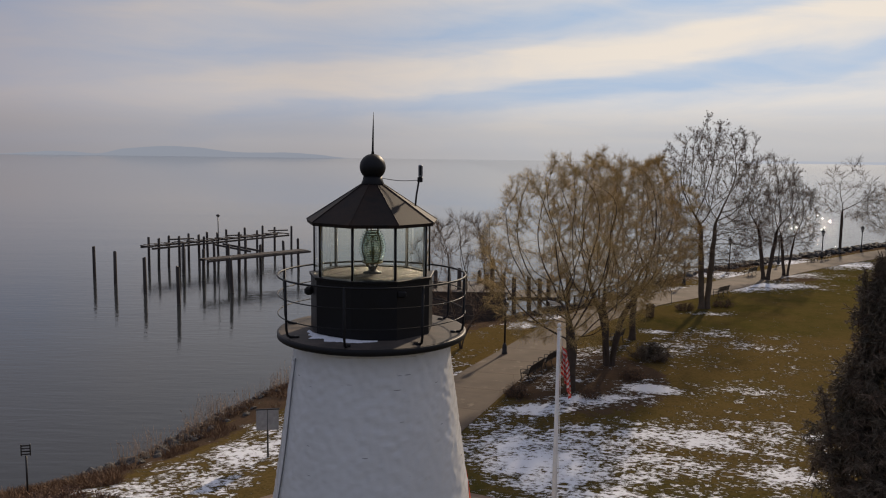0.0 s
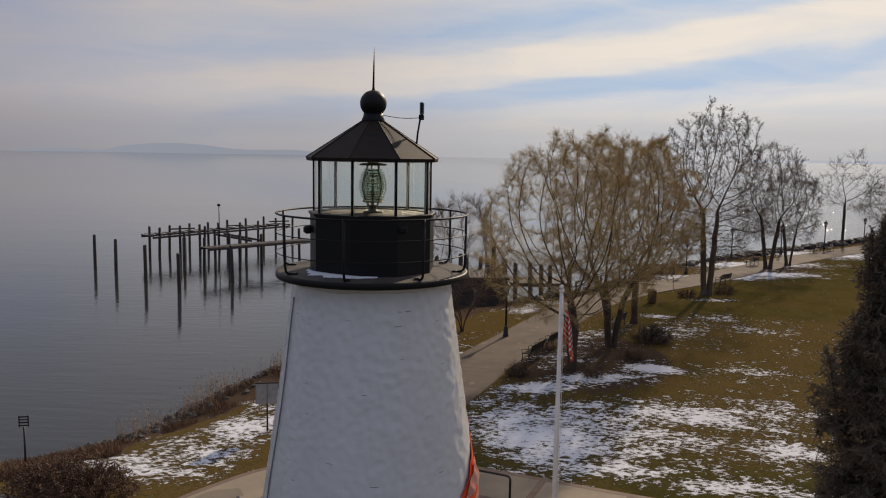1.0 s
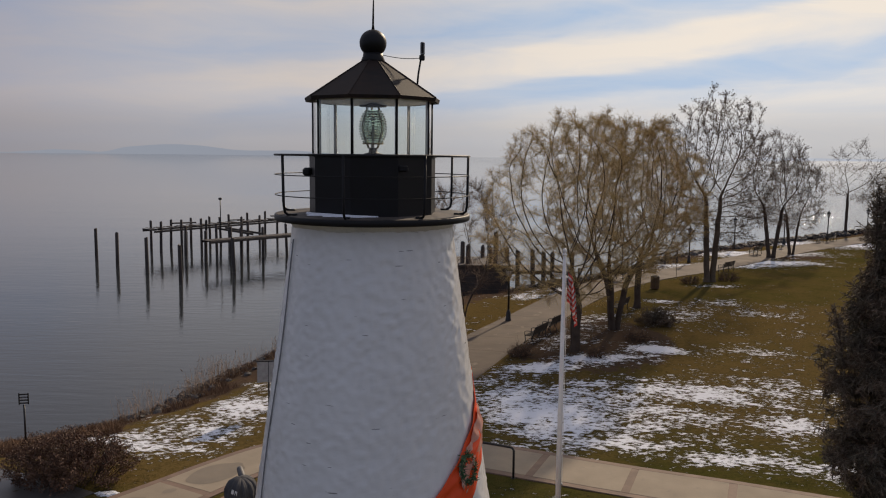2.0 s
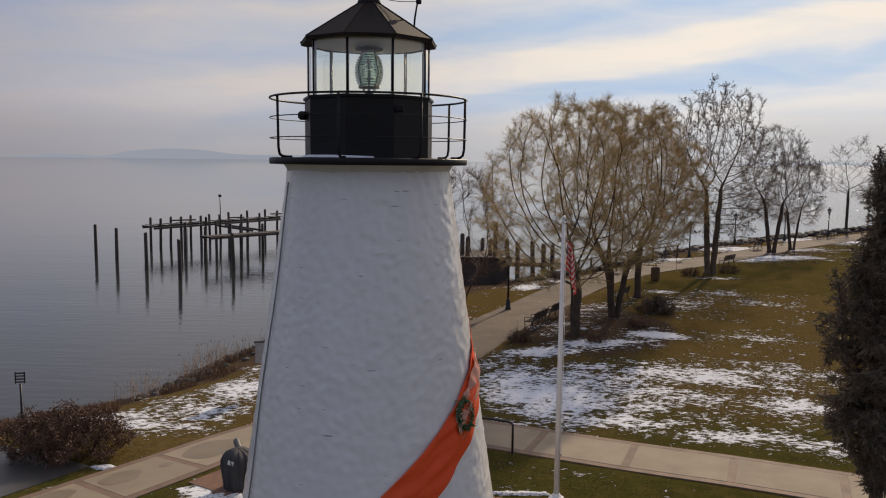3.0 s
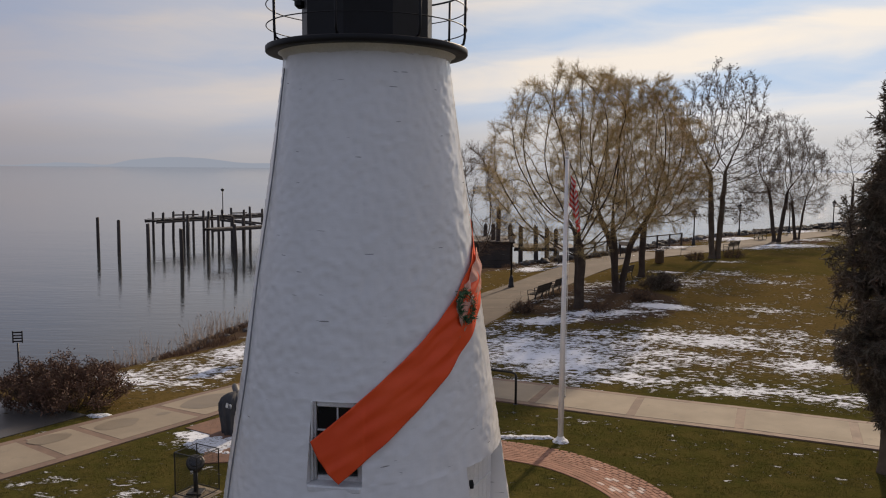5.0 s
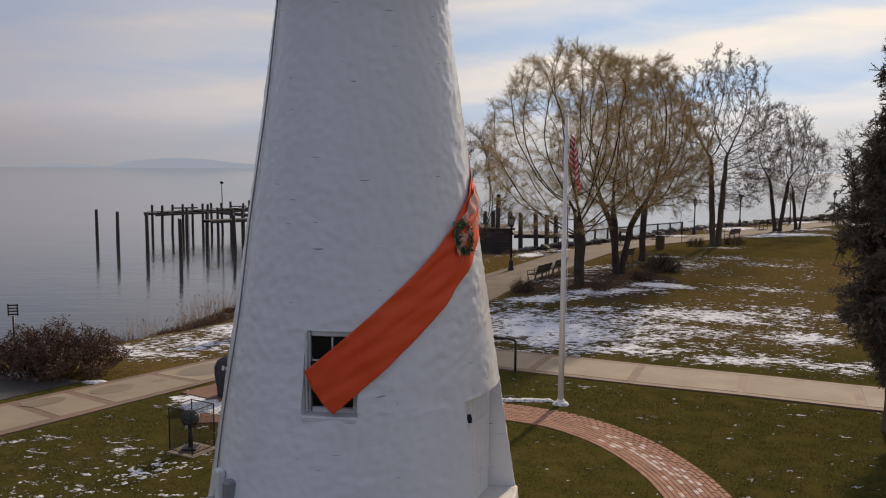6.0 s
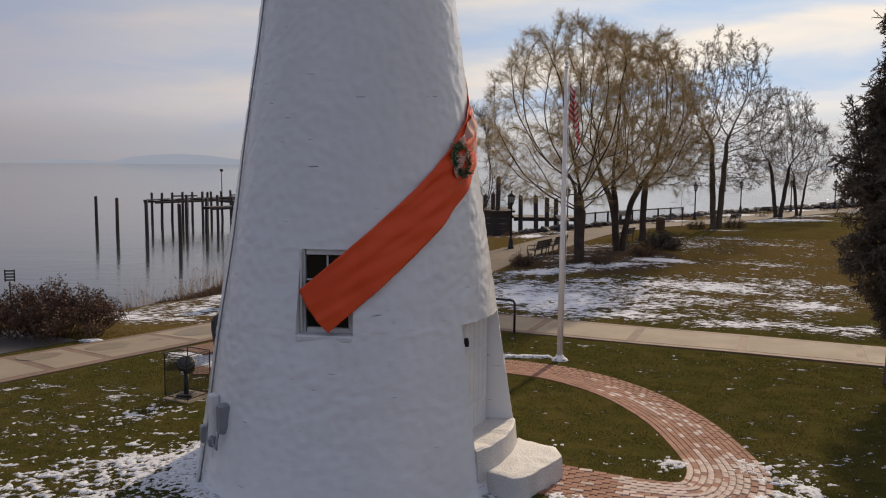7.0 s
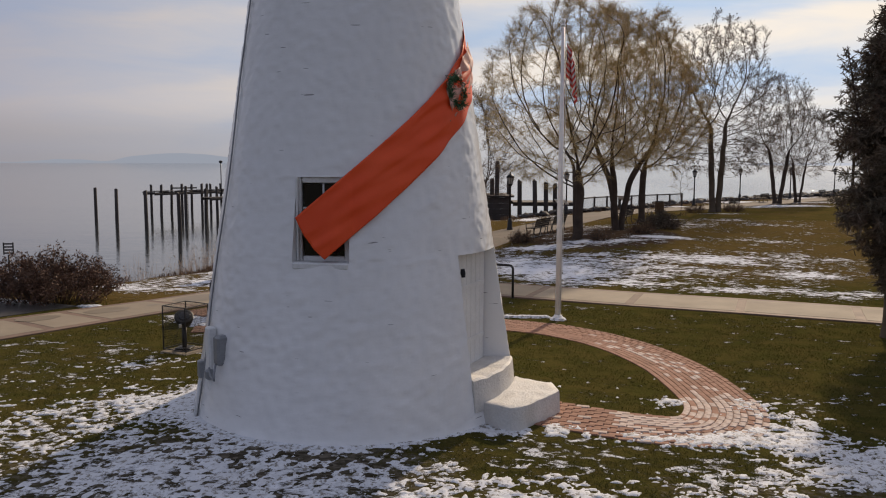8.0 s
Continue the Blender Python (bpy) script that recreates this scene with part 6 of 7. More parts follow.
def spruce(x, y, label, seed):
    """A dense dark spruce: a ragged column of boughs set with short bristling shoots, and two side leaders."""
    rng = np.random.default_rng(seed)
    root = thing("spruce_tree", pose(x, y, lie1(x, y) - 0.05), label, "tree")
    trunk, bough, spray = Wood(), Wood(), Wood()
    height = 9.3
    trunk.stem([(0, 0, 0), (0, 0, 0.3), (0.03, 0, height * 0.5), (0, 0, height)], [0.20, 0.15, 0.09, 0.012], 12)
    heights = (1.2, 1.8, 2.4, 2.8, 3.8, 5.0, 6.2, 7.3, 8.5, 9.3)
    reaches = (0.25, 0.55, 1.0, 1.42, 1.72, 1.5, 1.0, 0.72, 0.42, 0.08)
    P, Q, W = [], [], []

    def shoots(pts, count, hang, size):
        n = len(pts) - 1
        for _ in range(count):
            t = rng.uniform(0.12, 1.0) * n
            i = min(n - 1, int(t))
            p = pts[i] + (pts[i + 1] - pts[i]) * (t - i)
            w = (pts[i + 1] - pts[i])
            w = w / (np.linalg.norm(w) + 1e-9) * 0.5 + rng.normal(0, 0.75, 3)
            w[2] -= hang
            w /= np.linalg.norm(w) + 1e-9
            L = rng.uniform(0.10, 0.30) * size
            q = p + w * L
            spray.stem([p, p + w * L * 0.7, q], [0.007, 0.012, 0.004], 3)
            c = 7
            sp = rng.uniform(0.1, 1, c)[:, None]
            nd = w[None, :] * 0.7 + rng.normal(0, 0.6, (c, 3))
            nd /= np.linalg.norm(nd, axis=1)[:, None]
            base = p[None, :] + (q - p)[None, :] * sp
            P.append(base)
            Q.append(base + nd * rng.uniform(0.035, 0.08, (c, 1)))
            ww = np.cross(nd, rng.normal(0, 1, (c, 3)))
            W.append(ww / (np.linalg.norm(ww, axis=1)[:, None] + 1e-9) * 0.008)

    z = 1.3
    while z < height - 0.1:
        for k in range(3):
            zz = z + rng.uniform(-0.15, 0.15)
            a = rng.uniform(0, 6.283)
            ragged = 0.82 + 0.45 * noise.noise(Vector((math.cos(a) * 1.4, math.sin(a) * 1.4, zz * 0.9)))
            L = float(np.interp(zz, heights, reaches)) * ragged * rng.uniform(0.72, 1.08)
            up = float(np.interp(zz, (1, 4, 7, 9), (0.05, 0.3, 0.5, 0.9)))
            n = 6
            pts = [np.array([math.cos(a) * L * i / n, math.sin(a) * L * i / n, zz + L * (up * i / n - 0.42 * (i / n) ** 2 + 0.22 * (i / n) ** 4)]) for i in range(n + 1)]
            bough.stem(pts, [0.02 * (1 - 0.8 * i / n) + 0.003 for i in range(n + 1)], 4)
            shoots(pts, int(14 + 30 * L), rng.uniform(0.1, 0.8) if zz < 7 else 0.0, 1.0)
            for i in (3, 5):
                side = np.array([-math.sin(a), math.cos(a), -0.2]) * rng.choice([-1, 1])
                twig = [pts[i], pts[i] + side * L * 0.16 + np.array([0, 0, -0.05]), pts[i] + side * L * 0.3 + np.array([math.cos(a), math.sin(a), 0]) * 0.12 * L + np.array([0, 0, -0.16])]
                bough.stem(twig, [0.007, 0.005, 0.003], 3)
                shoots(twig, int(5 + 9 * L), 0.5, 0.9)
        z += 0.05
    # side leaders that stand up out of the column
    for dx, dy, z0, z1, r in ((-0.58, -0.2, 6.6, 8.75, 0.26), (-1.38, -0.25, 4.9, 6.35, 0.30), (0.5, 0.3, 7.2, 9.0, 0.3), (-0.35, 0.2, 7.8, 9.05, 0.22)):
        pts = [np.array([dx * (0.75 + 0.25 * t), dy * (0.7 + 0.3 * t), z0 + (z1 - z0) * t]) for t in (0, 0.35, 0.7, 1.0)]
        bough.stem(pts, [0.03, 0.022, 0.014, 0.006], 5)
        shoots(pts, 26, -0.3, 0.6)
        for k in range(46):
            t = rng.uniform(0, 0.95)
            a = rng.uniform(0, 6.283)
            b = pts[0] + (pts[3] - pts[0]) * t
            L = r * (1.1 - t) * rng.uniform(0.6, 1.3) + 0.06
            e = [b, b + np.array([math.cos(a) * L * 0.6, math.sin(a) * L * 0.6, L * 0.22]), b + np.array([math.cos(a) * L, math.sin(a) * L, L * 0.5])]
            bough.stem(e, [0.007, 0.005, 0.003], 3)
            shoots(e, int(3 + 8 * L), 0.0, 0.55)
    spray.blades(np.concatenate(P), np.concatenate(Q), np.concatenate(W))
    trunk.object("trunk", PALE_BARK, root)
    bough.object("bough_frame", BARK, root)
    spray.object("crown", NEEDLE, root, False)
    return root


spruce(9.95, 18.6, "dense dark brown-green spruce with ragged boughs beside the walk", 5)


def leafy_shrub(name, x, y, rx, ry, h, seed, label, mat, leaves, stems=60, leaf=0.05):
    rng = np.random.default_rng(seed)
    root = thing(name, pose(x, y, lie1(x, y) - 0.04), label, "shrub")
    wood, leafs = Wood(), Wood()
    ends = []
    for _ in range(stems):
        a, r = rng.uniform(0, 6.283), math.sqrt(rng.random())
        b = np.array([math.cos(a) * rx * r * 0.55, math.sin(a) * ry * r * 0.55, 0])
        e = np.array([math.cos(a) * rx * r, math.sin(a) * ry * r, h * math.sqrt(max(0.08, 1 - 0.85 * r * r)) * rng.uniform(0.72, 1.08)])
        mid = (b + e) / 2 + rng.normal(0, 0.06, 3)
        wood.stem([b, mid, e], [0.014, 0.010, 0.004], 4)
        for _k in range(4):
            s = rng.uniform(0.35, 1.0)
            p = b + (e - b) * s
            q = p + rng.normal(0, 1, 3) * np.array([0.2, 0.2, 0.16])
            q[2] = max(q[2], 0.05)
            wood.stem([p, q], [0.006, 0.003], 3)
            ends.append((p, q))
        ends.append((mid, e))
    n = leaves
    pick = rng.integers(0, len(ends), n)
    A = np.array([ends[i][0] for i in pick])
    B = np.array([ends[i][1] for i in pick])
    P = A + (B - A) * rng.uniform(0.2, 1.05, (n, 1)) + rng.normal(0, 0.05, (n, 3))
    P[:, 2] = np.maximum(P[:, 2], 0.04)
    D = rng.normal(0, 1, (n, 3))
    D /= np.linalg.norm(D, axis=1)[:, None]
    W = np.cross(D, rng.normal(0, 1, (n, 3)))
    W /= np.linalg.norm(W, axis=1)[:, None] + 1e-9
    leafs.blades(P, P + D * rng.uniform(0.6, 1.3, (n, 1)) * leaf, W * leaf * 0.34)
    wood.object("stem_tangle", BARK, root)
    leafs.object("leaves", mat, root, False)


leafy_shrub("shrub", -11.35, 23.2, 2.1, 1.45, 1.5, 3, "rounded shrub with rusty dry winter leaves beside the walk", RUST_LEAF, 19000, 150, 0.055)
leafy_shrub("shrub", 11.1, 44.2, 1.25, 1.0, 0.95, 4, "dark low evergreen shrub in the mulch bed", NEEDLE, 6000, 60, 0.06)
leafy_shrub("shrub", 3.15, 37.2, 0.65, 0.6, 0.75, 5, "small dry brown shrub in the mulch bed", BRUSH, 900, 50, 0.05)
leafy_shrub("shrub", 6.6, 36.6, 0.55, 0.5, 0.5, 6, "small dry brown shrub in the mulch bed", BRUSH, 700, 40, 0.05)
leafy_shrub("shrub", 9.2, 39.6, 0.7, 0.6, 0.6, 8, "small dry brown shrub in the mulch bed", BRUSH, 900, 40, 0.05)
leafy_shrub("shrub", 17.4, 59.0, 0.7, 0.6, 0.7, 9, "small dry brown shrub near the far trees", BRUSH, 700, 40, 0.06)
leafy_shrub("shrub", 20.8, 61.0, 0.9, 0.7, 0.7, 10, "small dry brown shrub near the far trees", BRUSH, 800, 40, 0.06)


# ---------------------------------------------------------------- the bank: rocks, reeds, brush
def shore_point(k):
    """A place along the top of the bank near the lighthouse, k from 0 to 1."""
    pts = [Vector((*p, 0)) for p in SHORE[1:15]]
    total = sum((b - a).length for a, b in zip(pts, pts[1:]))
    d = k * total
    for a, b in zip(pts, pts[1:]):
        l = (b - a).length
        if d <= l:
            u = (b - a) / l
            return a + u * d, Vector((-u.y, u.x, 0))
        d -= l
    return pts[-1], Vector((0, 1, 0))


def rocks():
    riprap = thing("riprap", pose(0, 0, 0), "dark broken stones along the water's edge with snow", "rocks", kind="structure")
    rnd = random.Random(9)
    shapes = []
    for s in range(9):
        bm = bmesh.new()
        bmesh.ops.create_icosphere(bm, subdivisions=2, radius=1.0)
        for v in bm.verts:
            p = v.co.copy()
            k = 1 + 0.35 * noise.noise(p * 1.3 + Vector((s * 7, 0, 0))) + 0.12 * noise.noise(p * 3.1 + Vector((0, s * 5, 0)))
            v.co = Vector((round(p.x * k * 2.2) / 2.2 * 0.35 + p.x * k * 0.65, p.y * k, p.z * k * 0.7))
        me = bpy.data.meshes.new("stone")
        bm.to_mesh(me)
        bm.free()
        me.materials.append(ROCK)
        shapes.append(me)
    made = 0
    for _ in range(2600):
        k = rnd.uniform(0.365, 0.50)
        p, s = shore_point(k)
        off = rnd.triangular(-0.6, 3.6, 2.0)
        q = p + s * off
        if not (-19 < q.x < 0 and q.y < 56):
            continue
        z = lie1(q.x, q.y)
        if z < WATER_Z - 0.35:
            continue
        ob = part("stone", rnd.choice(shapes), None, riprap)
        sz = rnd.uniform(0.10, 0.30) * (1.15 if off > 1.4 else 0.75)
        ob.matrix_basis = Matrix.LocRotScale((q.x, q.y, z + sz * 0.2), Euler((rnd.uniform(-0.5, 0.5), rnd.uniform(-0.5, 0.5), rnd.uniform(0, 6.28))), (sz, sz * rnd.uniform(0.7, 1.3), sz * rnd.uniform(0.7, 1.1)))
        made += 1
        if made >= 290:
            break
    g = Geo()
    for _ in range(1500):
        k = rnd.uniform(0.365, 0.5)
        p, s = shore_point(k)
        q = p + s * rnd.triangular(0.2, 3.4, 2.4)
        z = lie1(q.x, q.y)
        if z < WATER_Z - 0.2:
            continue
        src = rnd.choice(shapes)
        sz = rnd.uniform(0.05, 0.13)
        m = Matrix.LocRotScale((q.x, q.y, z + sz * 0.3), Euler((rnd.uniform(-0.5, 0.5), rnd.uniform(-0.5, 0.5), rnd.uniform(0, 6.28))), (sz, sz, sz * 0.8))
        g.add([m @ v.co for v in src.vertices], [tuple(f.vertices) for f in src.polygons])
    for _ in range(700):
        k = rnd.uniform(0.5, 1.0)
        p, s = shore_point(k)
        q = p + s * rnd.uniform(-0.6, 4.2)
        z = lie1(q.x, q.y)
        if z < WATER_Z - 0.3 or q.x < 4:
            continue
        src = rnd.choice(shapes)
        sz = rnd.uniform(0.18, 0.5)
        m = Matrix.LocRotScale((q.x, q.y, z + sz * 0.25), Euler((rnd.uniform(-0.5, 0.5), rnd.uniform(-0.5, 0.5), rnd.uniform(0, 6.28))), (sz, sz, sz * 0.8))
        g.add([m @ v.co for v in src.vertices], [tuple(f.vertices) for f in src.polygons])
    # a heaped stone sea wall behind the bend of the promenade
    heap = [Vector((*p, 0)) for p in ((28, 84.5), (37, 92.3), (47, 100), (58, 109.6), (80, 125))]
    for _ in range(2200):
        i = rnd.randrange(4)
        a, b = heap[i], heap[i + 1]
        u = (b - a).normalized()
        t, across = rnd.random(), rnd.triangular(-1.6, 3.5, 0.6)
        q = a.lerp(b, t) + Vector((-u.y, u.x, 0)) * across
        top = 0.55 * max(0.0, 1 - (across - 0.4) ** 2 / 5.0) * min(1.0, 0.35 + i * 0.3 + 0.3 * t)
        src = rnd.choice(shapes)
        sz = rnd.uniform(0.15, 0.40)
        m = Matrix.LocRotScale((q.x, q.y, lie1(q.x, q.y) + rnd.uniform(0.15, 1.0) * top), Euler((rnd.uniform(-0.5, 0.5), rnd.uniform(-0.5, 0.5), rnd.uniform(0, 6.28))), (sz * 1.2, sz, sz * 0.8))
        g.add([m @ v.co for v in src.vertices], [tuple(f.vertices) for f in src.polygons])
    tagged(part("far_stones", g, ROCK, riprap), kind="stuff")


rocks()


def bank_growth():
    rng = np.random.default_rng(21)
    reed, brush = Wood(), Wood()
    def place(lo, hi, o0, o1):
        p, s = shore_point(float(rng.uniform(lo, hi)))
        return p + s * float(rng.uniform(o0, o1))
    P, Q, W = [], [], []
    for _ in range(1000):
        q = place(0.405, 0.53, 0.2, 2.4)
        thick = noise.noise(Vector((q.x * 0.45, q.y * 0.45, 3)))
        if thick < -0.22:
            continue
        z = lie1(q.x, q.y)
        if z < WATER_Z - 0.1:
            continue
        h = float(rng.uniform(0.4, 1.35)) * (0.95 + 0.8 * thick)
        a = np.array([q.x, q.y, z])
        d = np.array([rng.normal(0, 0.12), rng.normal(0, 0.12), 1.0])
        b = a + d * h * 0.6
        c = b + (d + rng.normal(0, 0.12, 3)) * h * 0.4
        reed.stem([a, b, c], [0.006, 0.005, 0.003], 3)
        if rng.random() < 0.55:
            P.append(c); Q.append(c + np.array([rng.normal(0, 0.05), rng.normal(0, 0.05), -0.02 + rng.uniform(0, 0.16)])); W.append(rng.normal(0, 1, 3) * 0.010)
        for _k in range(2):
            s = a + (c - a) * rng.uniform(0.2, 0.9)
            P.append(s); Q.append(s + np.array([rng.normal(0, 0.14), rng.normal(0, 0.14), rng.uniform(-0.02, 0.16)])); W.append(rng.normal(0, 1, 3) * 0.004)
    reed.blades(np.array(P), np.array(Q), np.array(W))
    tagged(reed.object("dry_reeds", REED, None, False), "thin dry reeds and weed stalks on the bank", "reeds", kind="stuff")
    P, Q, W = [], [], []
    for lo, hi, count, o0, o1, hmax in ((0.30, 0.54, 34000, -1.6, 2.6, 0.34), (0.52, 0.66, 6000, -1.0, 2.0, 0.30), (0.66, 1.0, 6000, -1.0, 1.5, 0.5)):
        for _ in range(count):
            q = place(lo, hi, o0, o1)
            if noise.noise(Vector((q.x * 0.6, q.y * 0.6, 8))) < -0.05:
                continue
            z = lie1(q.x, q.y)
            if z < WATER_Z:
                continue
            a = np.array([q.x, q.y, z - 0.01])
            P.append(a); Q.append(a + np.array([rng.normal(0, 0.10), rng.normal(0, 0.10), rng.uniform(0.05, hmax)])); W.append(rng.normal(0, 1, 3) * np.array([0.008, 0.008, 0.002]))
    # a thicket of dead stalks round the sign and behind the shrub
    for _ in range(16000):
        a2, r2 = rng.uniform(0, 6.283), math.sqrt(rng.random())
        x, y = -15.2 + 3.4 * r2 * math.cos(a2), 27.6 + 2.4 * r2 * math.sin(a2)
        thick = noise.noise(Vector((x * 0.9, y * 0.9, 4)))
        if thick < -0.2 or (x + 11.0) ** 2 + (y - 26.0) ** 2 < 2:
            continue
        a = np.array([x, y, lie1(x, y) - 0.01])
        h = rng.uniform(0.06, 0.30) * (1.0 + thick)
        P.append(a); Q.append(a + np.array([rng.normal(0, 0.2), rng.normal(0, 0.2), h])); W.append(rng.normal(0, 1, 3) * np.array([0.008, 0.008, 0.004]))
    brush.blades(np.array(P), np.array(Q), np.array(W))
    tagged(brush.object("dry_brush", BRUSH, None, False), "matted brown brush and dead grass along the bank", "brush", kind="stuff")


bank_growth()


# ---------------------------------------------------------------- docks
def pile_mesh(height, r, seed):
    g = Geo()
    rng = random.Random(seed)
    n = 10
    pts = [(0.0, 0.0, -3.5), (rng.uniform(-0.02, 0.02), rng.uniform(-0.02, 0.02), 0.0), (rng.uniform(-0.03, 0.03), rng.uniform(-0.03, 0.03), height - 0.03), (0, 0, height)]
    return g.tube(pts, [r * 1.05, r * 1.02, r * 0.95, r * 0.82], n)


PILES = [pile_mesh(3.6, 0.165, s).mesh("piling_post", PILE_WOOD, True) for s in range(5)]
for _m in PILES:
    _m.set_sharp_from_angle(angle=radians(40))


def set_pile(parent, x, y, top, k, scale=1.0):
    ob = part("piling_post", PILES[k % 5], None, parent)
    ob.matrix_basis = Matrix.LocRotScale((x, y, top - 3.6), Euler((0.012 * math.sin(k * 2.1), 0.012 * math.cos(k * 1.3), k * 1.7)), (scale, scale, 1))
    return ob


def bay_dock():
    dock = thing("dock", pose(0.15, 1.9, -0.57), "old dark timber dock frame on pilings, decking gone", "dock")
    back = [(-38.2, 97.8), (-36.2, 95.8), (-36.6, 100.4), (-34.5, 98.3), (-35.2, 104.0), (-32.8, 100.9), (-33.3, 106.0), (-31.4, 104.5), (-31.5, 109.0), (-29.1, 106.5), (-29.5, 111.3), (-27.4, 109.6), (-27.8, 114.6), (-26.1, 114.8), (-23.9, 116.2)]
    front = [(-31.4, 90.6), (-27.8, 86.5), (-31.2, 97.6), (-26.6, 92.3), (-25.3, 95.0), (-22.6, 91.6), (-24.6, 89.4), (-20.6, 95.2), (-28.9, 94.4), (-19.2, 97.0)]
    for k, (x, y) in enumerate(back + front):
        set_pile(dock, x, y, 1.6 + 0.12 * math.sin(k * 2.7), k)

    def beam(a, b, z, w=0.16, h=0.24, name="beam", mat=PILE_WOOD):
        a, b = Vector(a), Vector(b)
        d = (b - a)
        turn = Matrix.Rotation(math.atan2(d.y, d.x), 3, "Z")
        g = Geo().box((-d.length / 2, -w / 2, -h / 2), (d.length / 2, w / 2, h / 2), 0.02)
        part(name, g, mat, dock, at=Matrix.LocRotScale(((a.x + b.x) / 2, (a.y + b.y) / 2, z), turn.to_quaternion(), None))
    lines = [((-36.4, 94.2), (-23.6, 113.0)), ((-38.4, 95.8), (-25.6, 114.6))]
    for a, b in lines:
        beam(a, b, 0.55)
    a0, b0, a1, b1 = (Vector(p) for p in (*lines[0], *lines[1]))
    for i in range(11):
        t = i / 10
        beam(a0.lerp(b0, t), a1.lerp(b1, t), 0.76, 0.2, 0.14)
    for i in range(44):
        t = 0.02 + 0.0218 * i
        if (i * 7) % 10 < 6:
            p, q = a0.lerp(b0, t), a1.lerp(b1, t)
            beam(p, q, 0.87, 0.22, 0.06, "plank", DECK_WOOD)
    fl = [((-27.9, 85.4), (-18.4, 95.8)), ((-26.6, 84.2), (-17.2, 94.5))]
    for a, b in fl:
        beam(a, b, 0.45)
    a2, b2, a3, b3 = (Vector(p) for p in (*fl[0], *fl[1]))
    for i in range(30):
        t = 0.01 + 0.033 * i
        beam(a2.lerp(b2, t), a3.lerp(b3, t), 0.62, 0.34, 0.07, "plank", DECK_WOOD)
    beam((-30.5, 99.5), (-24.0, 92.5), 0.6)
    beam((-29.5, 100.2), (-23.2, 93.4), 0.6)
    beam((-36.2, 99.6), (-33.6, 101.2), 1.15, 0.5, 0.16)
    beam((-26.5, 112.6), (-24.0, 114.0), 1.2, 0.5, 0.16)
    beam((-30.6, 106.0), (-28.9, 107.2), 1.1, 0.4, 0.14)
    # ladder on the outer face
    for dx in (0.0, 0.45):
        part("ladder_rail", Geo().tube([(-33.3 + dx, 95.6, -2.2), (-33.3 + dx, 95.6, 0.5)], 0.03, 6), PILE_WOOD, dock)
    for i in range(6):
        part("ladder_rung", Geo().tube([(-33.3, 95.6, -1.9 + 0.4 * i), (-32.85, 95.6, -1.9 + 0.4 * i)], 0.022, 6), PILE_WOOD, dock)
    lone = [(-40.6, 88.4, 1.55), (-36.4, 84.1, 1.55), (-31.3, 79.2, 1.6), (-25.8, 73.0, 1.6), (-22.7, 79.9, 1.6)]
    for k, (x, y, top) in enumerate(lone):
        m = thing("mooring_piling", pose(x + 0.3, y + 0.9, top - 4.17), "lone dark wooden mooring piling in the water", "piling", "mooring pilings")
        set_pile(m, 0, 0, 3.6, k + 3, 1.1)
    lamp = thing("dock_light", pose(-29.05, 99.1, 0.03), "slim dark navigation light post on the dock", "light")
    part("post", Geo().tube([(0, 0, -0.1), (0, 0, 3.7)], 0.06, 8), LAMP_BLACK, lamp, smooth=True)
    part("lantern", Geo().lathe([(0.08, 3.7), (0.2, 3.78), (0.24, 3.95), (0.12, 4.02), (0.01, 4.05)], 12), LAMP_BLACK, lamp, smooth=True)


bay_dock()


def shore_pier():
    pier = thing("pier", pose(0, 0, 0), "dark timber pier with bulkhead wall and tall pilings", "pier")
    tops = [(0.6, 60.2, 3.1), (1.0, 59.8, 2.9), (2.2, 63.5, 2.4), (2.75, 60.2, 2.7), (3.05, 59.6, 3.9), (4.1, 61.5, 2.6), (4.75, 59.6, 2.6), (5.95, 60.0, 2.6), (6.75, 60.0, 2.45), (7.45, 60.6, 2.3), (9.0, 60.8, 2.4), (-1.2, 60.8, 2.8), (-3.2, 61.4, 2.7)]
    for k, (x, y, t) in enumerate(tops):
        ob = set_pile(pier, x, y, t, k, 1.05)
        ob.matrix_basis = ob.matrix_basis @ Matrix.Diagonal((1, 1, 1.35, 1)) @ Matrix.Translation((0, 0, -0.93))
    for i in range(9):
        z = -2.4 + 0.42 * i
        part("bulkhead_board", Geo().box((-4.2, 59.30 + 0.012 * (i % 2), z), (3.95, 59.42 + 0.012 * (i % 2), z + 0.41), 0.015), PILE_WOOD, pier)
    part("bulkhead_side", Geo().box((3.85, 59.45, -1.9), (3.98, 64.0, 1.38), 0.02), PILE_WOOD, pier)
    for i in range(24):
        x = -4.3 + 0.36 * i
        part("deck_plank", Geo().box((x, 59.1, 1.46), (x + 0.345, 64.2, 1.52), 0.008), DECK_WOOD, pier)
    part("cap_beam", Geo().box((-4.3, 59.12, 1.385), (4.3, 59.29, 1.455), 0.012), PILE_WOOD, pier)
    for i in range(13):
        x = 4.36 + 0.36 * i
        part("deck_plank", Geo().box((x, 60.3, 0.92), (x + 0.345, 63.6, 0.98), 0.008), DECK_WOOD, pier)
    part("cap_beam", Geo().box((4.3, 60.3, 0.70), (9.1, 60.5, 0.91), 0.015), PILE_WOOD, pier)
    part("cap_beam", Geo().box((4.3, 63.3, 0.70), (9.1, 63.5, 0.91), 0.015), PILE_WOOD, pier)


shore_pier()


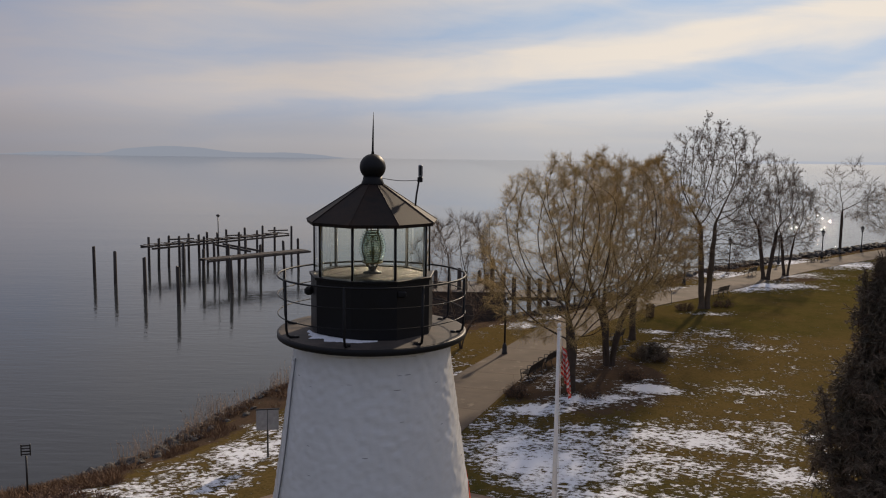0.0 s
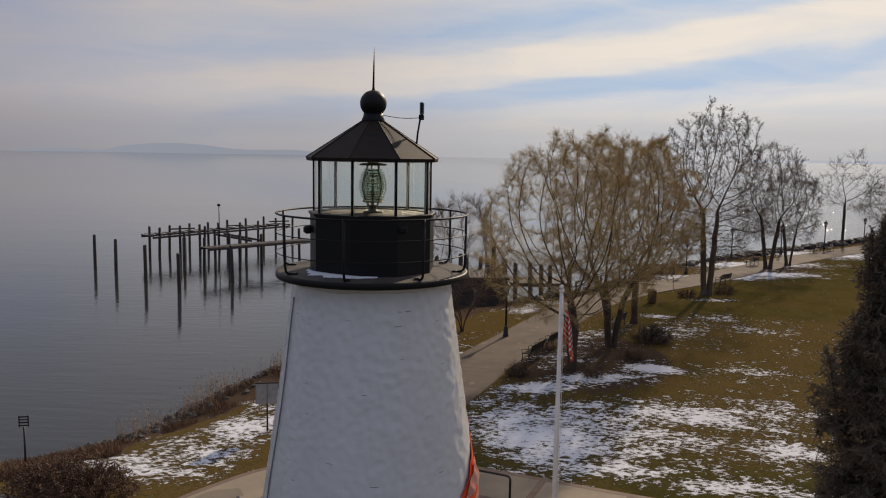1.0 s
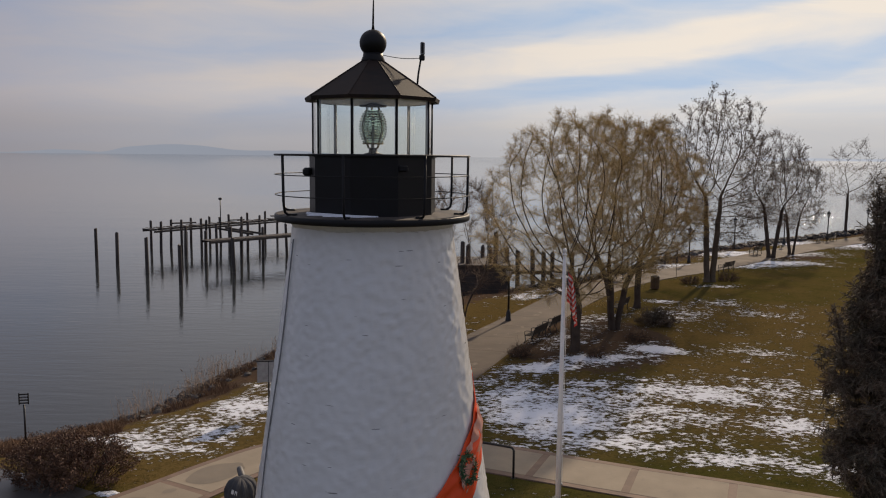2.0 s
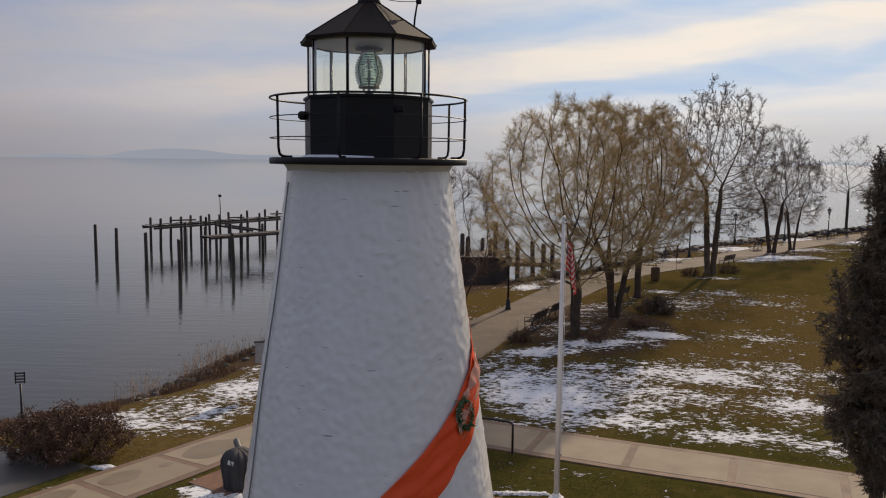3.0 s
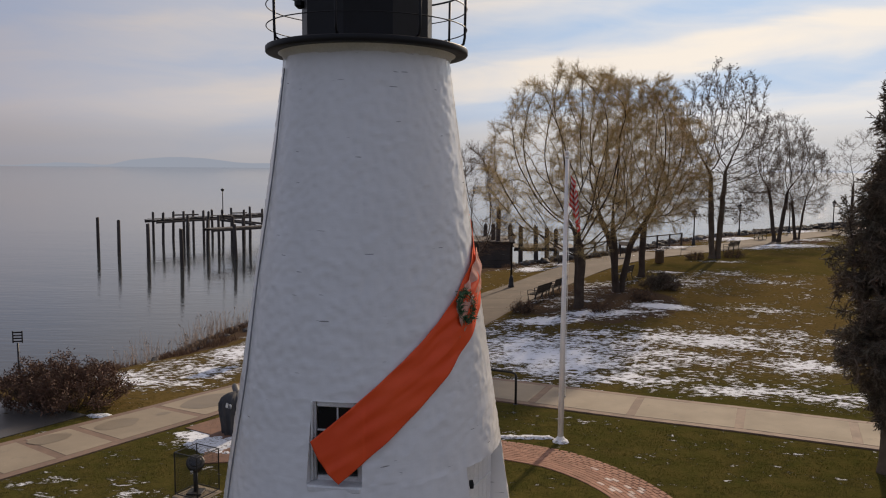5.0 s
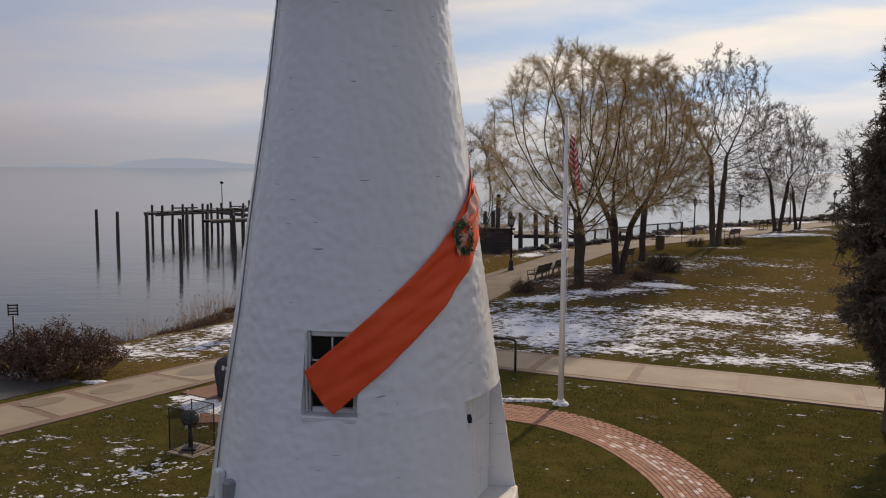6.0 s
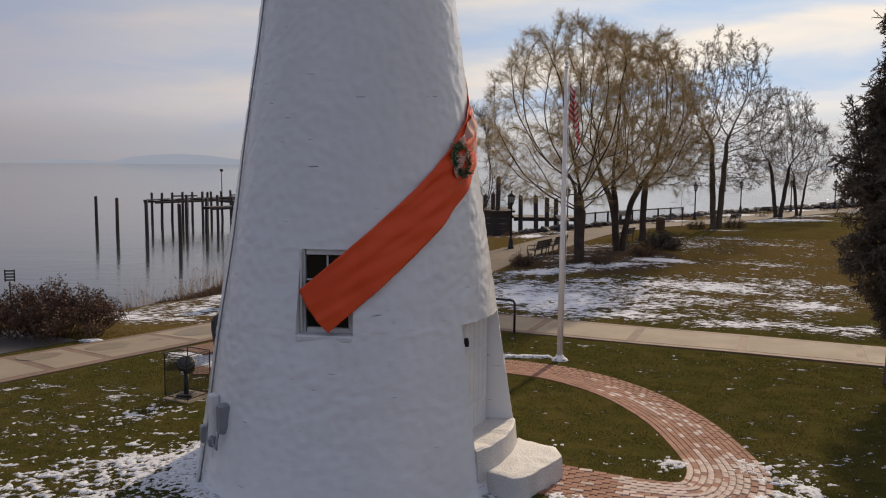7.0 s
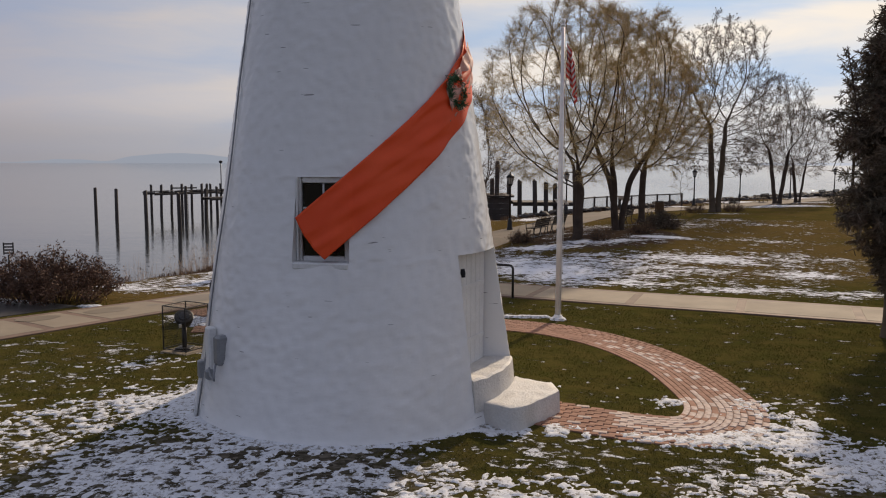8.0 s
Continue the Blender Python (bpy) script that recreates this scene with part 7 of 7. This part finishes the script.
def fence():
    f = thing("fence", pose(0, 0, 0), "dark timber railing along the promenade edge", "fence")
    line = spline([(9.2, 59.0), (11.0, 61.6), (14.0, 65.6), (17.2, 69.2), (20.2, 72.4)], 2.15)
    for i, p in enumerate(line):
        z = lie1(p.x, p.y)
        part("post", Geo().box((p.x - 0.07, p.y - 0.07, z - 0.3), (p.x + 0.07, p.y + 0.07, z + 1.12), 0.015), PILE_WOOD, f)
    for a, b in zip(line, line[1:]):
        za, zb = lie1(a.x, a.y), lie1(b.x, b.y)
        for h, r in ((1.05, 0.055), (0.18, 0.04)):
            part("rail", Geo().tube([(a.x, a.y, za + h), (b.x, b.y, zb + h)], r, 6), PILE_WOOD, f)
        g = Geo()
        for i in range(1, 14):
            t = i / 14
            x, y = a.x + (b.x - a.x) * t, a.y + (b.y - a.y) * t
            z = za + (zb - za) * t
            g.tube([(x, y, z + 0.18), (x, y, z + 1.04)], 0.008, 4, False)
        tagged(part("wires", g, LAMP_BLACK, f), kind="stuff")


fence()


# ---------------------------------------------------------------- park furniture
def lamp_post():
    l = thing("street_lamp", pose(0, 0, 0), "black post lamp with glass lantern beside the promenade", "street lamp", "promenade lamps")
    part("base", Geo().lathe([(0.17, -0.1), (0.17, 0.12), (0.14, 0.2), (0.13, 0.5), (0.09, 0.62), (0.065, 0.7)], 14), LAMP_BLACK, l, smooth=True)
    part("pole", Geo().lathe([(0.062, 0.68), (0.05, 2.42), (0.075, 2.46), (0.05, 2.52)], 12), LAMP_BLACK, l, smooth=True)
    part("lantern_seat", Geo().lathe([(0.06, 2.5), (0.13, 2.58), (0.15, 2.62), (0.10, 2.63)], 8), LAMP_BLACK, l)
    glass = part("lantern_glass", Geo().lathe([(0.11, 2.63), (0.20, 2.98), (0.19, 2.99)], 8), LAMP_GLASS, l)
    for k in range(8):
        a = 2 * math.pi * k / 8
        part("glazing_bar", Geo().tube([(0.115 * math.sin(a), -0.115 * math.cos(a), 2.62), (0.205 * math.sin(a), -0.205 * math.cos(a), 2.99)], 0.012, 4), LAMP_BLACK, glass)
    part("hood", Geo().lathe([(0.235, 2.985), (0.24, 3.01), (0.15, 3.12), (0.06, 3.17), (0.04, 3.24), (0.05, 3.28), (0.01, 3.33)], 12), LAMP_BLACK, l, smooth=True)
    return l


lamp = lamp_post()
lamp.matrix_world = pose(3.17, 46.0, lie1(3.17, 46.0))
for x, y, s in ((8.0, 58.4, 0.94), (21.2, 72.4, 1.0), (29.2, 83.8, 1.02), (36.3, 88.6, 1.02), (44.1, 95.2, 1.02), (52.2, 102, 1.0), (64, 112, 1.0)):
    copy_thing(lamp, pose(x, y, lie1(x, y)) @ Matrix.Scale(s, 4))


def bench():
    b = thing("bench", pose(0, 0, 0), "dark slatted park bench with iron ends", "bench", "park benches")
    for i in range(4):
        part("seat_slat", Geo().box((-0.9, -0.20 + i * 0.115, 0.42), (0.9, -0.11 + i * 0.115, 0.455), 0.008), BENCH_WOOD, b)
    for i in range(4):
        part("back_slat", Geo().box((-0.9, 0.25 + i * 0.03, 0.50 + i * 0.1), (0.9, 0.28 + i * 0.03, 0.585 + i * 0.1), 0.008), BENCH_WOOD, b)
    for x in (-0.86, 0.0, 0.86):
        part("leg", Geo().tube([(x, -0.22, 0.0), (x, -0.16, 0.22), (x, -0.2, 0.41)], 0.022, 6), LAMP_BLACK, b)
        part("leg", Geo().tube([(x, 0.30, 0.0), (x, 0.20, 0.24), (x, 0.24, 0.45), (x, 0.36, 0.9)], 0.022, 6), LAMP_BLACK, b)
        part("arm_rest", Geo().tube([(x, -0.2, 0.41), (x, -0.22, 0.62), (x, -0.1, 0.66), (x, 0.29, 0.66)], 0.018, 6), LAMP_BLACK, b)
    return b


seat = bench()
seat.matrix_world = pose(4.15, 40.3, lie1(4.15, 40.3), 0, 0, 62 + 180)
for x, y, r in ((5.3, 42.7, 242), (9.9, 47.8, 238), (22.5, 66.4, 225), (29.6, 79.0, 225), (41.0, 90.6, 45), (43.4, 92.5, 45)):
    copy_thing(seat, pose(x, y, lie1(x, y), 0, 0, r))


def litter_bin():
    x, y = 14.15, 56.3
    c = thing("litter_bin", pose(x, y, lie1(x, y)), "brown slatted litter bin beside the promenade", "bin")
    for k in range(18):
        a = 2 * math.pi * k / 18
        m = pose(0.29 * math.sin(a), -0.29 * math.cos(a), 0, 0, 0, math.degrees(a))
        part("slat", Geo().box((-0.043, -0.012, 0.05), (0.043, 0.012, 0.9), 0.004), BIN_BROWN, c, at=m)
    part("liner", Geo().lathe([(0.27, 0.04), (0.275, 0.86)], 18), LAMP_BLACK, c)
    part("rim", Geo().ring(0.295, 0.91, 0.03, 24, 6), LAMP_BLACK, c, smooth=True)


litter_bin()


def post_sign(x, y, h, w, hh, label, frame_only):
    s = thing("sign", pose(x, y, lie1(x, y), 0, 0, 12), label, "sign")
    part("post", Geo().tube([(0, 0, -0.1), (0, 0, h)], 0.035, 8), LAMP_BLACK, s, smooth=True)
    if frame_only:
        for i in range(4):
            part("slat", Geo().box((-w / 2, -0.02, h + 0.03 + i * hh / 4), (w / 2, 0.02, h + 0.03 + i * hh / 4 + 0.05), 0.008), LAMP_BLACK, s)
        part("edge", Geo().box((-w / 2, -0.018, h), (-w / 2 + 0.04, 0.018, h + hh), 0.006), LAMP_BLACK, s)
        part("edge", Geo().box((w / 2 - 0.04, -0.018, h), (w / 2, 0.018, h + hh), 0.006), LAMP_BLACK, s)
        part("text_bar", Geo().box((-w / 2 + 0.06, -0.03, h + hh * 0.55), (w / 2 - 0.06, -0.022, h + hh * 0.62)), SIGN_FACE, s)
    else:
        part("board", Geo().box((-w / 2, -0.03, h - hh), (w / 2, 0.03, h), 0.01), SIGN_FACE, s)
        part("frame", Geo().box((-w / 2 - 0.04, -0.035, h), (w / 2 + 0.04, 0.035, h + 0.05), 0.01), LAMP_BLACK, s)


post_sign(-15.15, 27.7, 1.52, 0.34, 0.42, "dark slatted sign on a post by the bank", True)
post_sign(-7.05, 30.2, 1.88, 0.85, 0.8, "weathered grey sign board on a post", False)


def info_panel(x, y, r):
    p = thing("information_panel", pose(x, y, lie1(x, y), 0, 0, r), "slanted pale information panel on a dark stand", "panel")
    part("leg", Geo().box((-0.3, -0.03, -0.05), (-0.24, 0.03, 0.9), 0.01), LAMP_BLACK, p)
    part("leg", Geo().box((0.24, -0.03, -0.05), (0.3, 0.03, 0.9), 0.01), LAMP_BLACK, p)
    part("face", Geo().box((-0.45, -0.3, -0.02), (0.45, 0.3, 0.02), 0.01), WHITE_PAINT, p, at=pose(0, -0.05, 0.98, 35, 0, 0))


info_panel(12.6, 60.8, 140)
info_panel(7.4, 56.6, 140)


# ---------------------------------------------------------------- brick path
BRICK_LINE = [(-0.6, 20.05), (0.5, 19.9), (1.6, 19.55), (2.72, 18.9), (3.72, 17.6), (4.33, 15.82), (4.5, 14.05), (4.42, 12.85), (3.9, 12.0), (3.0, 11.95), (2.0, 12.25), (1.5, 12.4)]


def brick_path():
    centre = BRICK_LINE
    step = 0.207
    line = offset_line(spline(centre, step))
    path = thing("brick_path", pose(0, 0, 0), "curved red brick path with dusting of old snow", "path", kind="structure")
    part("bed", slab(line, -0.60, 0.60, 0.006), JOINT_SAND, path)
    plain = Geo().box((-0.0985, -0.048, -0.05), (0.0985, 0.048, 0.0), 0.006).mesh("brick", BRICK)
    dusted = Geo().box((-0.0985, -0.048, -0.05), (0.0985, 0.048, 0.004), 0.008).mesh("brick", FROSTED)
    rnd = random.Random(17)
    near, rest = [], []
    for i, (p, s) in enumerate(line):
        d = Vector((s.y, -s.x, 0))
        turn = math.atan2(d.y, d.x)
        for row in range(12):
            edge = row in (0, 11)
            off = -0.575 + row * 0.1045
            q = p + s * off + d * (step / 2 if row % 2 else 0)
            z = lie1(q.x, q.y) + 0.019 + rnd.uniform(-0.003, 0.003)
            m = Matrix.LocRotScale((q.x, q.y, z), Euler((rnd.uniform(-0.012, 0.012), rnd.uniform(-0.012, 0.012), turn + rnd.uniform(-0.015, 0.015))), None)
            # frost keeps on the shaded middle and near the bend
            keep = 0.0
            if 12.9 < q.y < 18.6 and not edge and row not in (1, 10):
                keep = 0.48 * math.exp(-((row - 6.0) / 3.2) ** 2) * float(sstep(19.0, 16.5, q.y) if q.y > 16.5 else 1)
            if q.y <= 13.6 and q.x > 2.6:
                keep = 0.72 + 0.3 * noise.noise(Vector((q.x * 2, q.y * 2, 0)))
            if q.y < 13 and q.x <= 2.6:
                keep = 0.12
            if edge and q.y < 13.2 and q.x > 3:
                keep = 0.6
            (near if q.y < 15.2 else rest).append((m, rnd.random() < keep))
    near.sort(key=lambda e: e[0].translation.y)
    rest = near[300:] + rest
    for m, frosted in near[:300]:
        part("brick", dusted if frosted else plain, None, path, at=m)
    for flagged, mat, me in ((False, BRICK, plain), (True, FROSTED, dusted)):
        g = Geo()
        for m, frosted in rest:
            if frosted == flagged:
                g.add([m @ v.co for v in me.vertices], [tuple(f.vertices) for f in me.polygons])
        tagged(part("far_bricks", g, mat, path), kind="stuff")


brick_path()


def grass():
    """Short winter blades standing in the lawn near the tower."""
    rng = np.random.default_rng(77)
    n = 230000
    X = rng.uniform(-11, 13, n)
    Y = 8.2 + 15.5 * rng.random(n) ** 1.5
    keep = np.hypot(X - XC, Y - YC) > 2.72
    pts = np.array([(p.x, p.y) for p, s in walk_line])
    X, Y = X[keep], Y[keep]
    d = np.full(len(X), 9.0)
    for q in pts[::3]:
        d = np.minimum(d, np.hypot(X - q[0], Y - q[1]))
    X, Y = X[d > 1.45], Y[d > 1.45]
    curve = offset_line(spline(BRICK_LINE, 0.2))
    d = np.full(len(X), 9.0)
    for p, s in curve:
        d = np.minimum(d, np.hypot(X - p.x, Y - p.y))
    ok = (d > 0.66) & ~((X > 0.2) & (X < 2.1) & (Y > 11.2) & (Y < 13.5))
    clump = np.array([noise.noise(Vector((a * 1.7, b * 1.7, 5))) + 0.5 * noise.noise(Vector((a * 5, b * 5, 2))) for a, b in zip(X, Y)])
    ok &= clump > -0.25
    ok &= snow_cover(X, Y) < 0.43
    ok[ok] = [b > 16 or drift_at(float(a), float(b)) < -0.03 for a, b in zip(X[ok], Y[ok])]
    X, Y = X[ok], Y[ok]
    Z = lie(X, Y) + 0.0
    k = len(X)
    P = np.stack([X, Y, Z], 1)
    h = rng.uniform(0.015, 0.042, k)
    Q = P + np.stack([rng.normal(0, 0.025, k), rng.normal(0, 0.025, k), h], 1)
    a = rng.uniform(0, 6.283, k)
    W = np.stack([np.cos(a), np.sin(a), np.zeros(k)], 1) * 0.0034
    w = Wood()
    w.blades(P, Q, W)
    tagged(w.object("grass_blades", GRASS_BLADE, None, False), "short green and straw winter grass blades", "grass", kind="stuff")


GRASS_BLADE = material("grass_blades", (0.052, 0.063, 0.014), 0.8, 0.0, (0.10, 0.085, 0.028), 1.2, 9, 0.0, 0.01, None, 0.5, 0.0)
grass()
